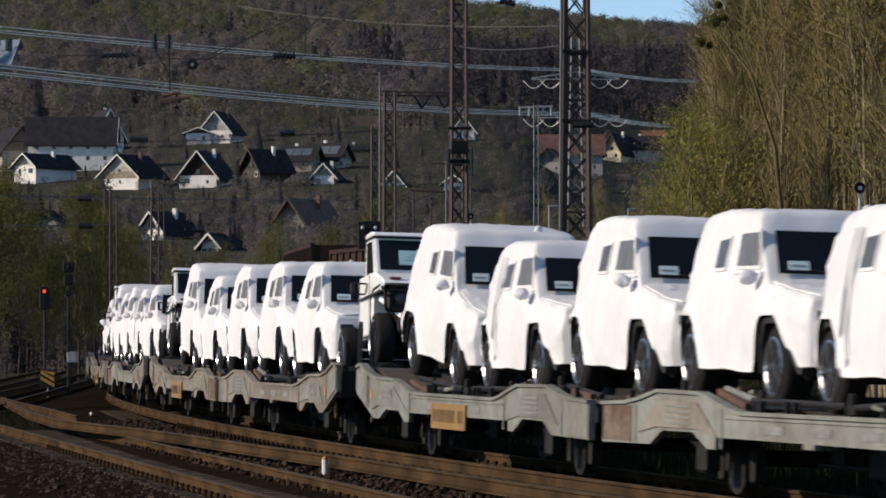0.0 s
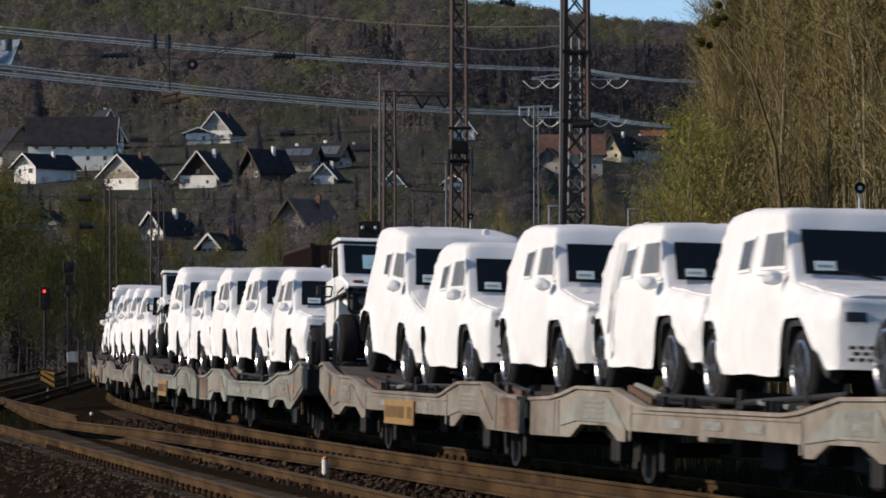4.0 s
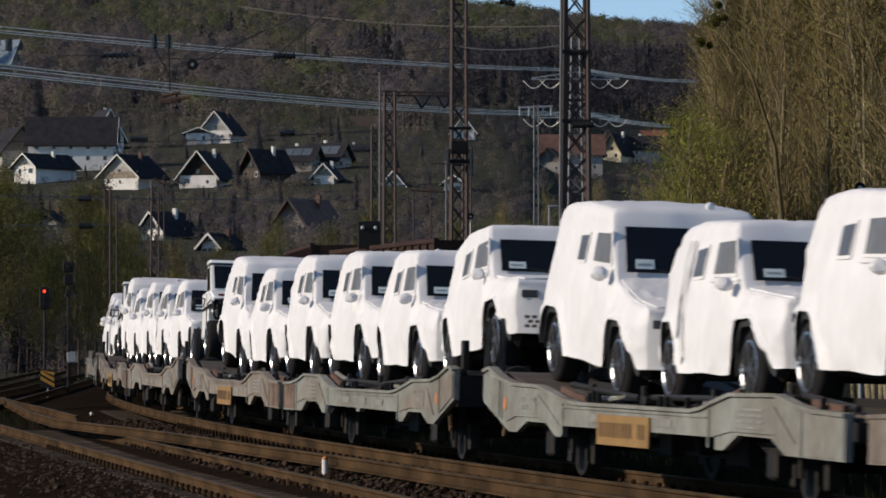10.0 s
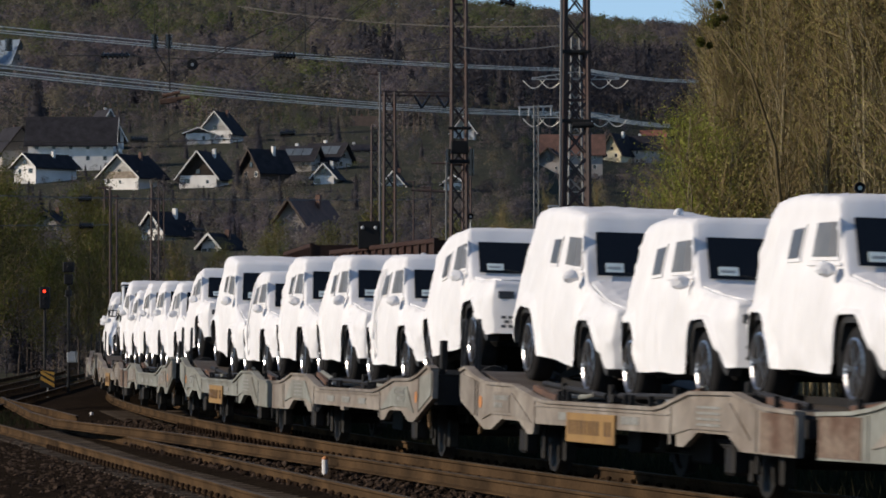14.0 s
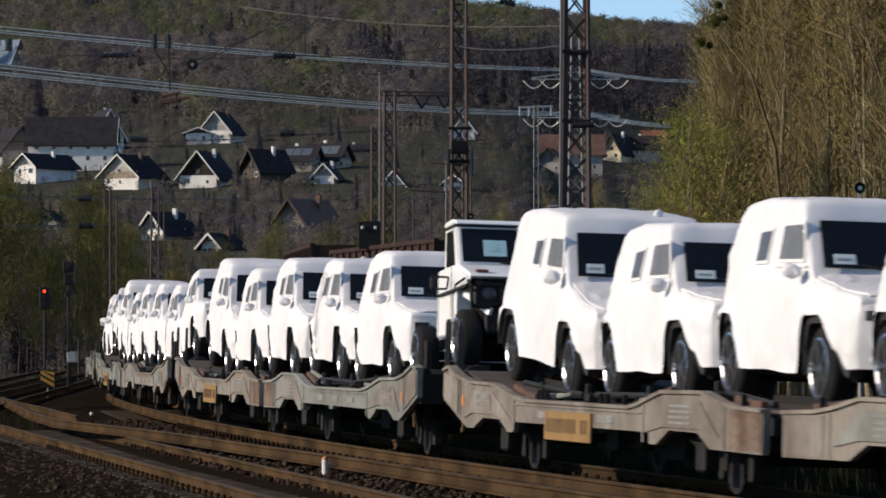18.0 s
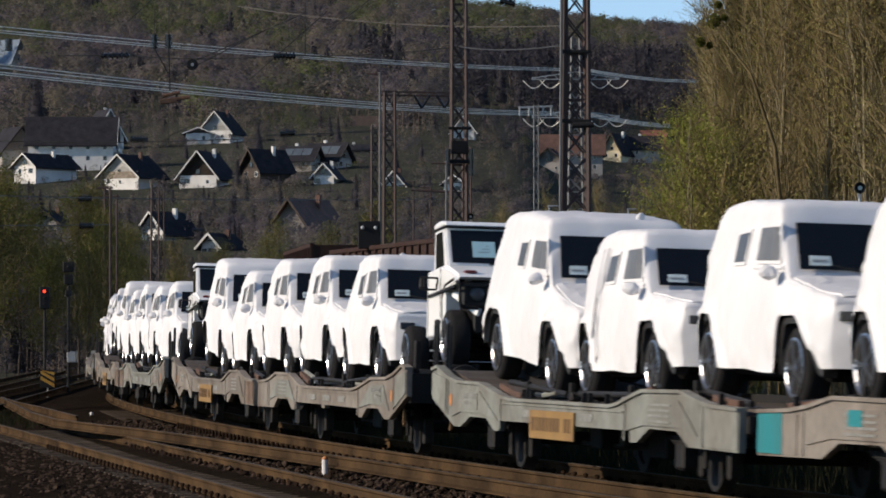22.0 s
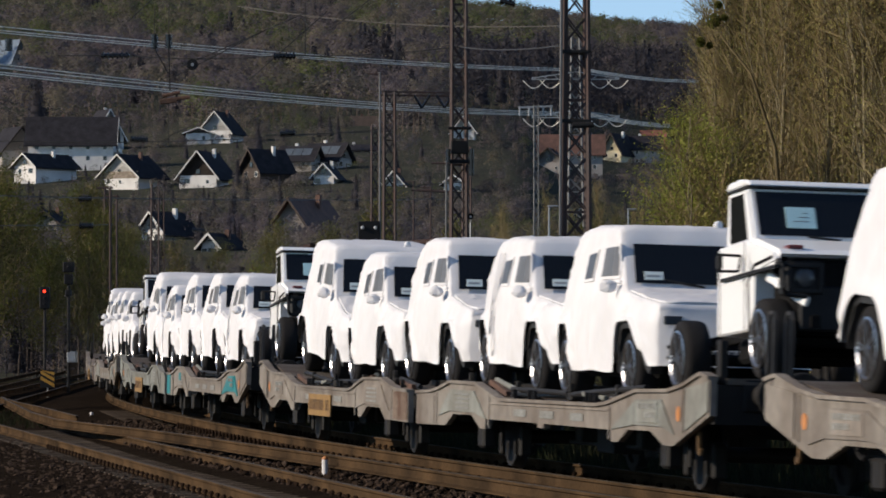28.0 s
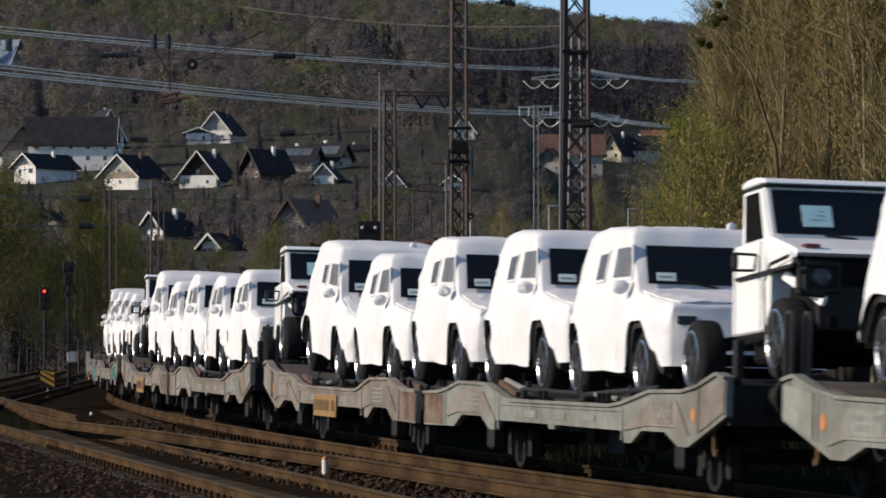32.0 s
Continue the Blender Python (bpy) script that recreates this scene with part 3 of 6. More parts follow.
# ---- half of a double wagon: origin at its outer end on the rail head, y runs inwards ----
UNIT = 14.1
ENDU = 13.86                      # inner end of the side plates; a dark gap follows
TOPLINE = [(0.0, 1.17), (0.3, 1.21), (0.95, 1.09), (1.5, 1.035), (2.75, 1.02), (3.3, 0.955), (3.9, 0.885), (4.4, 0.855), (9.0, 0.848), (9.35, 0.875), (9.8, 0.945), (10.35, 1.02), (11.8, 1.03), (12.45, 0.945), (12.95, 0.905), (ENDU, 0.885)]
LOWLINE = [(ENDU, 0.475), (12.4, 0.485), (12.1, 0.485), (11.65, 0.63), (10.6, 0.635), (10.1, 0.485), (9.84, 0.485), (9.82, 0.60), (7.15, 0.60), (7.13, 0.55), (6.85, 0.55), (6.83, 0.60), (3.82, 0.595), (3.78, 0.475), (3.52, 0.475), (3.1, 0.61), (2.2, 0.615), (1.68, 0.485), (1.32, 0.485), (0.0, 0.80)]
AXLES = (2.42, 11.0)


def deck_z(u):
    return lerp(u, [(0, 1.16), (0.5, 1.14), (1.7, 1.0), (3.05, 0.96), (4.3, DECK), (9.25, DECK), (10.5, 0.93), (12.2, 0.93), (13.5, 0.88), (UNIT, 0.87)])


def wagon_wheelset():
    bm = bmesh.new()
    lathe(bm, [(-0.07, 0.30), (-0.07, 0.355), (0.0, 0.365), (0.05, 0.375), (0.06, 0.39), (0.075, 0.385), (0.07, 0.30), (0.03, 0.28), (0.02, 0.12), (0.06, 0.09)], 28)
    return mesh_of(bm, "wheel", M["steel"], False)


WHEEL_ME = wagon_wheelset()


def wagon_unit(paint, end_paint, board, teal, seed):
    rnd = random.Random(seed)
    seen = 1 if board else -1         # the side towards the line's inner curve carries the markings
    u = empty("car_carrier_wagon", "weathered grey-green steel car carrier wagon with wavy side frames" if not teal else "weathered grey car carrier wagon with teal painted panels", "railway wagon", "wagons of the train")
    for side in (-1, 1):
        bm = bmesh.new()
        slab(bm, [(y, z) for y, z in TOPLINE] + LOWLINE, side * 1.33, side * 1.40)
        bmesh.ops.triangulate(bm, faces=[f for f in bm.faces if len(f.verts) > 4])
        sf = part("side_frame", bm, paint, u, "wavy steel side frame with wheel openings")
        # rim that stands proud along the upper line, and the folded lower rim
        bm = bmesh.new()
        sweep(bm, [(side * 1.375, a, za - 0.012) for a, za in TOPLINE], 0.11, 0.035)
        part("top_rim", bm, paint, sf)
        # folded hump plates that stand proud over the wheel openings, each with sloping flanks
        for a, b, c, d in ((1.25, 1.75, 2.75, 3.75), (9.75, 10.45, 11.75, 12.45)):
            bm = bmesh.new()
            out = [(a, 0.60), (b, lerp(b, TOPLINE) - 0.10), (c, lerp(c, TOPLINE) - 0.10), (d, 0.60), (c + 0.05, 0.665), (b - 0.05, 0.665)]
            slab(bm, out, side * 1.402, side * 1.418)
            part("hump_plate", bm, M["teal"] if teal and a < 5 else end_paint, sf, "trapezoid plate folded out over the wheel opening")
        for y in (0.95, 3.86, 9.62, 12.6):
            bm = bmesh.new()
            beam(bm, (side * 1.404, y, lerp(y, TOPLINE) - 0.05), (side * 1.404, y, 0.50 if y > 1 else 0.62), 0.014, 0.05)
            part("stiffener", bm, paint, sf)
        # step in the plate along the low middle part
        bm = bmesh.new()
        sweep(bm, [(side * 1.405, 3.9, 0.795), (side * 1.405, 9.55, 0.785)], 0.022, 0.016)
        part("fold_line", bm, paint, sf)
        bm = bmesh.new()
        slab(bm, [(0.03, 0.84), (0.03, 1.12), (0.85, 1.05), (0.85, 0.64)], side * 1.404, side * 1.416)
        part("end_panel", bm, end_paint, sf, "flat painted end panel")
        bm = bmesh.new()
        slab(bm, [(1.85, 0.70), (1.85, 0.915), (2.7, 0.90), (2.7, 0.70)], side * 1.420, side * 1.426)
        part("hump_panel", bm, M["teal"] if teal else end_paint, sf, "teal painted panel over the wheel" if teal else "panel over the wheel opening")
        # lettering as plain bars
        if side == seen:
            for k in range(2):
                bm = bmesh.new()
                z = 0.86 - k * 0.085
                for j in range(5 - k * 2):
                    box(bm, side * 1.427, side * 1.431, 1.92 + j * 0.15, 2.03 + j * 0.15, z - 0.028, z + 0.028)
                part("lettering_bar", bm, M["mark"], sf, "pale lettering blocks")
            bm = bmesh.new()
            for k in range(4):
                box(bm, side * 1.420, side * 1.424, 10.65, 11.45, 0.70 + k * 0.055, 0.725 + k * 0.055)
            part("lettering_bar", bm, M["mark"], sf, "small pale lettering lines")
            for k in range(3):
                bm = bmesh.new()
                box(bm, side * 1.403, side * 1.408, 5.0 + k * 1.35, 5.55 + k * 1.35 + 0.2 * rnd.random(), 0.66, 0.74)
                part("marking_panel", bm, M["mark"], sf, "pale marking panel")
            bm = bmesh.new()
            lathe(bm, [(1.404, 0.075), (1.409, 0.075)], 20)
            ob = part("round_mark", bm, M["orange"], sf, "round orange mark", at=pose(0, 1.12, 0.80, 0, 0, 0) if side > 0 else pose(0, 1.12, 0.80, 0, 0, 180))
            bm = bmesh.new()
            box(bm, side * 1.403, side * 1.409, 12.75, ENDU - 0.03, 0.50, 0.86)
            part("rusty_panel", bm, M["rustpaint"] if seed in (1, 4) else paint, sf, "rust-brown panel at the inner end")
            if teal:
                bm = bmesh.new()
                box(bm, side * 1.403, side * 1.414, 13.15, ENDU - 0.02, 0.50, 0.87)
                part("teal_patch", bm, M["teal"], sf, "teal painted patch")
                bm = bmesh.new()
                box(bm, side * 1.420, side * 1.427, 11.0, 11.35, 0.78, 0.92)
                part("teal_patch", bm, M["teal"], sf, "teal painted patch")
        # lashing cleats and clamps on the rim
        for y in (4.75, 4.95, 5.15, 7.6, 7.85, 8.6, 13.0) if side == seen else ():
            bm = bmesh.new()
            beam(bm, (side * 1.33, y, lerp(y, TOPLINE)), (side * 1.33, y, lerp(y, TOPLINE) + 0.11), 0.05, 0.035)
            beam(bm, (side * 1.30, y, lerp(y, TOPLINE) + 0.03), (side * 1.18, y + 0.06, lerp(y, TOPLINE) - 0.02), 0.03, 0.03)
            part("clamp", bm, M["steel"], u, "small upright steel clamp")
        # running channel for the tyres
        bm = bmesh.new()
        us = [0.05, 0.5, 1.7, 3.05, 4.3, 6.8, 9.25, 10.5, 12.2, 13.5, UNIT - 0.05]
        sweep(bm, [(side * 0.86, a, deck_z(a) - 0.03) for a in us], 0.72, 0.06)
        part("wheel_channel", bm, M["deckm"], u, "dark worn running plate")
        bm = bmesh.new()
        sweep(bm, [(side * 0.48, a, deck_z(a) + 0.03) for a in us], 0.05, 0.10)
        part("guide_rail", bm, M["steel"], u, "steel tyre guide")
        # long lashing tubes beside the tyres, short pale tube ends and wheel chocks
        if side == seen:
            for y0, y1, z0, z1, r, m, words in ((3.3, 6.3, 0.10, 0.075, 0.032, "steel", "dark lashing tube along the deck"), (6.7, 9.3, 0.085, 0.10, 0.032, "steel", "dark lashing tube along the deck"), (9.2, 10.15, 0.09, 0.15, 0.032, "wagon_b", "short pale tube"), (5.0, 5.8, 0.05, 0.09, 0.032, "wagon_b", "short pale tube"), (11.9, 13.6, 0.09, 0.05, 0.032, "steel", "dark lashing tube along the deck")):
                bm = bmesh.new()
                bar(bm, (side * 1.16, y0, deck_z(y0) + z0), (side * 1.20, y1, deck_z(y1) + z1), r, 8)
                part("lashing_tube", bm, M[m], u, words)
            for y in (4.35, 6.45, 9.05, 11.6):
                bm = bmesh.new()
                box(bm, side * 0.95, side * 1.22, y - 0.09, y + 0.09, deck_z(y), deck_z(y) + 0.10, 0.02)
                box(bm, side * 1.16, side * 1.22, y - 0.03, y + 0.03, deck_z(y), deck_z(y) + 0.20, 0.01)
                part("wheel_chock", bm, M["steel"], u, "dark steel wheel chock")
        # brake hose, pipes and the curved ramp piece near the humps
        for y0, y1 in ((3.25, 4.35), (9.3, 10.2), (12.5, 13.4)):
            bm = bmesh.new()
            sweep(bm, [(side * 1.25, y0 + (y1 - y0) * k / 5, lerp(y0 + (y1 - y0) * k / 5, TOPLINE) + 0.03) for k in range(6)], 0.06, 0.06)
            part("ramp_tube", bm, M["rust"], u, "rusty bent tube along the ramp")
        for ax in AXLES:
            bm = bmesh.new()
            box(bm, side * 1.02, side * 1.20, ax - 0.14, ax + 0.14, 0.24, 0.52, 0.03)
            part("axle_box", bm, M["steel"], u, "axle box coloured dark for the shade under the wagon")
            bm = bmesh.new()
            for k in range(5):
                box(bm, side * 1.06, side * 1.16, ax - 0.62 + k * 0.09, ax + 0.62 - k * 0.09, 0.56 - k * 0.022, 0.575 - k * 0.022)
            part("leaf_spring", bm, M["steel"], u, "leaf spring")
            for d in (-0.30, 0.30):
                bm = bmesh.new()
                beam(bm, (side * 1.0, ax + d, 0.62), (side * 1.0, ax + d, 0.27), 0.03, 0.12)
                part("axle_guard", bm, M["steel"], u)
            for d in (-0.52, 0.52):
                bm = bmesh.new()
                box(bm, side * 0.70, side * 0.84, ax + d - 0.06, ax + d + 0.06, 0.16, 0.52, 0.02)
                part("brake_block", bm, M["steel"], u, "brake block coloured dark for the shade under the wagon")
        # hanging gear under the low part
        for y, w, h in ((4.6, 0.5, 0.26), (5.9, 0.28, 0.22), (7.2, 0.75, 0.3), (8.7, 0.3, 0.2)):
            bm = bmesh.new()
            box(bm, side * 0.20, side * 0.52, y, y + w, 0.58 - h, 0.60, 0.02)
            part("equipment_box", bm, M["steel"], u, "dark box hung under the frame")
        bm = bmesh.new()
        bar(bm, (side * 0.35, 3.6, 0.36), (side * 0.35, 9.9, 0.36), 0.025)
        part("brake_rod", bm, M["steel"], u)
        # end ladder, hand rail and coupling hook
        bm = bmesh.new()
        if board:
            for x in (1.385, 1.22):
                sweep(bm, [(side * x, 0.02, 1.10), (side * x, 0.02, 1.70), (side * x, 0.05, 1.76), (side * x, 0.15, 1.76), (side * x, 0.18, 1.70), (side * x, 0.18, 1.10)], 0.034, 0.034)
            part("hand_rail", bm, M["trim"], u, "grey tube hand rails in two hoops")
        else:
            box(bm, side * 1.20, side * 1.28, 0.10, 0.24, 1.10, 1.52, 0.01)
            part("stanchion", bm, M["steel"], u, "short dark stanchion")
        bm = bmesh.new()
        beam(bm, (side * 1.30, 0.72, 0.66), (side * 1.30, 0.70, 0.46), 0.03, 0.06)
        beam(bm, (side * 1.30, 0.70, 0.46), (side * 1.30, 0.62, 0.44), 0.03, 0.06)
        part("lashing_hook", bm, M["boardink"], u, "yellow hook below the frame")
        bm = bmesh.new()
        lathe(bm, [(0.0, 0.11), (0.35, 0.11), (0.36, 0.08), (0.52, 0.075), (0.53, 0.22), (0.56, 0.23), (0.575, 0.21)], 20)
        part("buffer", bm, M["steel"], u, "round steel buffer", at=pose(side * 0.875, 0.02, 1.0, 0, 0, -90))
        bm = bmesh.new()
        box(bm, side * 0.70, side * 1.05, 0.05, 0.12, 0.84, 1.16, 0.015)
        part("end_plate", bm, M["steel"], u, "dark end plate behind the buffer")
        if board and side == seen:
            bm = bmesh.new()
            box(bm, side * 1.405, side * 1.43, 5.45, 7.52, 0.435, 0.745, 0.004)
            bd = part("name_board", bm, M["board"], u, "ochre name board hung on the frame")
            for k in range(11):
                if k == 8:
                    continue
                bm = bmesh.new()
                box(bm, side * 1.431, side * 1.435, 5.57 + k * 0.17, 5.69 + k * 0.17, 0.52, 0.67)
                part("letter_block", bm, M["boardink"], bd)
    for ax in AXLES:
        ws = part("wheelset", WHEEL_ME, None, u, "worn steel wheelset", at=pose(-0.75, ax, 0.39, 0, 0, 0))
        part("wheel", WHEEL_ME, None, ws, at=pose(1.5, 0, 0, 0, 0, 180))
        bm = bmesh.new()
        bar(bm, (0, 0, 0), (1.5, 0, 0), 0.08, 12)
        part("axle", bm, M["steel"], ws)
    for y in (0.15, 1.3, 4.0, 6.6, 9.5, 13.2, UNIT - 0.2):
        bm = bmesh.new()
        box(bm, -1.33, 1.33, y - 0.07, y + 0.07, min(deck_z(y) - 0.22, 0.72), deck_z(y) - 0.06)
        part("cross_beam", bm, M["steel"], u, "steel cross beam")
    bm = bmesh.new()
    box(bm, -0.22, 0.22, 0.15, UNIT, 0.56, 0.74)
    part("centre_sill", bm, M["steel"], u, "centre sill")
    bm = bmesh.new()
    beam(bm, (0, 0.1, 0.95), (0, -0.68, 0.93), 0.08, 0.10)
    part("coupling", bm, M["steel"], u, "screw coupling")
    bm = bmesh.new()
    prev = Vector((0.35, 0.0, 0.80))
    for k in range(1, 7):
        a = k / 6
        q = Vector((0.35, -0.66 * a, 0.80 - 0.35 * math.sin(math.pi * a) * (1 if k < 6 else 0)))
        bar(bm, prev, q, 0.022, 6)
        prev = q
    part("brake_hose", bm, M["rubber"], u, "black brake hose")
    for y in (4.45, 8.9):
        bm = bmesh.new()
        bar(bm, (-1.25, y, DECK + 0.05), (1.25, y, DECK + 0.05), 0.03)
        part("lashing_bar", bm, M["galv"], u, "steel lashing bar across the deck")
    return u


# ---- the train ----
MOVERS = []
NEAR_END = 9.2                    # way of the near end of wagon 0 when travelled() is 0
SHIFT = 0.05                      # the cars stand a little to the right of the middle
HUBS = (0.28, 5.15, 9.72, 14.62, 19.40, 24.16)       # front axles, from the wagon's near end
NUDGE = {0: (0, 0, -0.2, 0, 0, 0), 1: (0, 0, 0, 0, 0.2, 0), 2: (0, 0.17, 0.15, 0, -0.15, -0.1), 3: (0, -0.2, -0.2, 0, 0, 0), 4: (0, -0.25, 0, -0.15, -0.25, 0),
         5: (0, 0.17, 0.12, 0.1, 0.16, -0.1), 6: (0, 0.45, 0.33, 0.27, 0.6, 0.25), 7: (0, 0, 0, -0.18, -0.15, 0)}


def hub_z(o):
    return deck_z(o) if o < UNIT else deck_z(2 * UNIT + 0.1 - o)


def build_train():
    low = [wrapped_car(0.0, 1.0), wrapped_car(0.03, 2.0, True), wrapped_car(-0.04, 3.0, False, True, True), wrapped_car(0.06, 4.0)]
    high = [wrapped_car(0.17, 5.0), wrapped_car(0.145, 6.0, True)]
    raised = wrapped_car(0.0, 7.0, True)
    bare = bare_car()
    plain = [wagon_unit(M["wagon"], M["wagon"], True, False, 1), wagon_unit(M["wagon_b"], M["wagon_b"], True, False, 2)]
    inner = [wagon_unit(M["wagon"], M["wagon_b"], False, False, 3), wagon_unit(M["wagon_b"], M["wagon"], False, False, 4)]
    painted = wagon_unit(M["wagon"], M["wagon"], False, True, 5)
    used = set()

    def take(ob):
        if ob in used:
            return copy_thing(ob, Matrix.Identity(4))
        used.add(ob)
        return ob

    for k in range(-2, 11):
        rear = take(painted) if k == 1 else take(inner[k % 2])
        MOVERS.append((rear, "near", k, 0.0))
        MOVERS.append((take(plain[(k + k // 3) % 2]), "far", k, 0.0))
        for i, o in enumerate(HUBS):
            if i == 0:
                ob = take(raised) if k in (4, 5) else take(bare)
            elif i == 5:
                ob = take(high[k % 2])
            elif i == 3:
                ob = take(low[3])
            else:
                ob = take(low[(k + i) % 3])
            MOVERS.append((ob, "car", k, o + NUDGE.get(k, (0,) * 6)[i]))


def motions():
    times = [i * 1.0 for i in range(33)]
    for ob, kind, k, o in MOVERS:
        rows = []
        for t in times:
            s = NEAR_END + LEAD * k + travelled(t)
            if kind == "near":
                m = chord(s + AXLES[0], s + AXLES[1]) @ pose(0, -AXLES[0], 0)
            elif kind == "far":
                e = s + 2 * UNIT + 0.1
                m = chord(e - AXLES[1], e - AXLES[0]) @ pose(0, AXLES[1], 0) @ pose(0, 0, 0, 0, 0, 180)
            else:
                m = chord(s + o, s + o + BASE, hub_z(o) + 0.002, hub_z(o + BASE) + 0.002) @ pose(SHIFT, 0, 0)
            rows.append((t, m))
        walk(ob, rows)
        if kind != "car":
            turn_wheels(ob, k, kind)


def turn_wheels(unit, k, kind):
    """The wheelsets roll while the wagon is near; far off they are keyed at the ends only."""
    sets = [c for c in unit.children if c.name.startswith("wheelset")]
    near = [i / 15 for i in range(481) if -14 < NEAR_END + LEAD * k + (0 if kind == "near" else 15) + travelled(i / 15) < 42]
    ts = sorted({0.0, 32.0} | set(near))
    for w, ax in zip(sets, AXLES):
        rows, a, last = [], 0.0, None
        for t in ts:
            if last is not None and t - last < 0.1:
                a += math.degrees((travelled(t) - travelled(last)) / 0.39) * (1 if kind == "far" else -1)
            last = t
            rows.append((t, pose(-0.75, ax, 0.39, a, 0, 0)))
        walk(w, rows)


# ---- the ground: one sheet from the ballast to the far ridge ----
RISE = [(0, 0.0), (230, 0.0), (500, 13.0), (700, 30.0), (1000, 60.0), (1500, 108.0), (2200, 168.0), (2600, 160.0), (4800, 120.0)]


def ridge(x, y):
    side = lerp(x, [(-900, 1.25), (-250, 1.22), (-60, 1.10), (20, 0.985), (150, 0.92), (500, 0.80), (900, 0.8)])
    k = min(1.0, max(0.0, (y - 1000) / 1200))
    return 1 + (side - 1) * k


def spread(x, y):
    """The valley widens to the east: the slope lies farther off there."""
    return lerp(x / max(y, 1), [(-0.02, 1.5), (0.018, 1.6), (0.035, 1.9), (0.08, 1.95)])


def ground_z(x, y):
    f = spread(x, y)
    yy = y / f
    z = f * lerp(yy, RISE) * ridge(x / f, yy)
    if yy > 260:
        z += 2.5 * min(1, (yy - 260) / 600) * (math.sin(x * 0.021 + 1.0) + math.sin(y * 0.013 + x * 0.008))
    return z - 0.62


def ground():
    ys = [-120, -40, 0, 15] + [20 + 5 * i for i in range(40)] + [230 + 20 * i for i in range(40)] + [1050 + 60 * i for i in range(28)] + [2800, 3300, 4000, 4900]
    xs = [-3000, -1500, -900, -600, -420, -300, -220, -170, -130, -100, -80, -60, -45, -32, -24] + [-18 + 3 * i for i in range(13)] + [24, 32, 45, 60, 80, 100, 130, 170, 220, 300, 420, 600, 900, 1500, 3000]
    verts = [(x, y, ground_z(x, y)) for y in ys for x in xs]
    n = len(xs)
    faces = [(j * n + i, j * n + i + 1, (j + 1) * n + i + 1, (j + 1) * n + i) for j in range(len(ys) - 1) for i in range(n - 1)]
    ob = raw("ground", verts, faces, [M["earth"], M["meadow"]], None, True)
    ob.data.polygons.foreach_set("material_index", [1 if verts[q[0]][1] > 235 else 0 for q in faces])
    tagged(ob, "brown gravelly ground turning to grassy hillside", "ground", kind="structure")


M["meadow"] = mat("rough_meadow", (0.062, 0.062, 0.046), 0.95, var=0.3, scale=0.06, fine=0.7, bump=0.4, color2=(0.048, 0.050, 0.040), bdist=0.1, spec=0)
M["earth"] = mat("earth", (0.034, 0.027, 0.019), 0.95, var=0.3, scale=0.12, fine=1.5, bump=0.5, color2=(0.020, 0.021, 0.011), bdist=0.05, spec=0)


def rail_profile():
    return [(-0.075, -0.172), (0.075, -0.172), (0.075, -0.158), (0.012, -0.135), (0.012, -0.045), (0.037, -0.032), (0.037, -0.004), (0.030, 0.0), (-0.030, 0.0), (-0.037, -0.004), (-0.037, -0.032), (-0.012, -0.045), (-0.012, -0.135), (-0.075, -0.158)]


def rail(points, name="rail", label="rusty steel rail with a worn bright head", parent=None):
    """A rail swept along points of its head's centre."""
    prof = rail_profile()
    n = len(prof)
    verts, faces, mats = [], [], []
    for i, p in enumerate(points):
        a, b = Vector(points[max(i - 1, 0)]), Vector(points[min(i + 1, len(points) - 1)])
        d = (b - a).normalized()
        side = Vector((d.y, -d.x, 0)).normalized()
        for u, v in prof:
            verts.append(Vector(p) + side * u + Vector((0, 0, v)))
    for i in range(len(points) - 1):
        for j in range(n):
            k = (j + 1) % n
            faces.append((i * n + j, i * n + k, (i + 1) * n + k, (i + 1) * n + j))
            mats.append(1 if 5 < j < 9 else 0)
    ob = raw(name, verts, faces, [M["railweb"], M["railhead"]])
    ob.data.polygons.foreach_set("material_index", mats)
    if parent is not None:
        ob.parent = parent
        tagged(ob, label)
    return ob


# second track: almost straight, beside the train's own
TRACK_B = (-0.45, 44.0, math.radians(9.93))
LEVEL_B = -0.20                   # its rail heads lie lower than those of the main track


def on_b(s, n):
    x, y, h = TRACK_B
    return x - math.sin(h) * s - n * math.cos(h), y + math.cos(h) * s - n * math.sin(h)


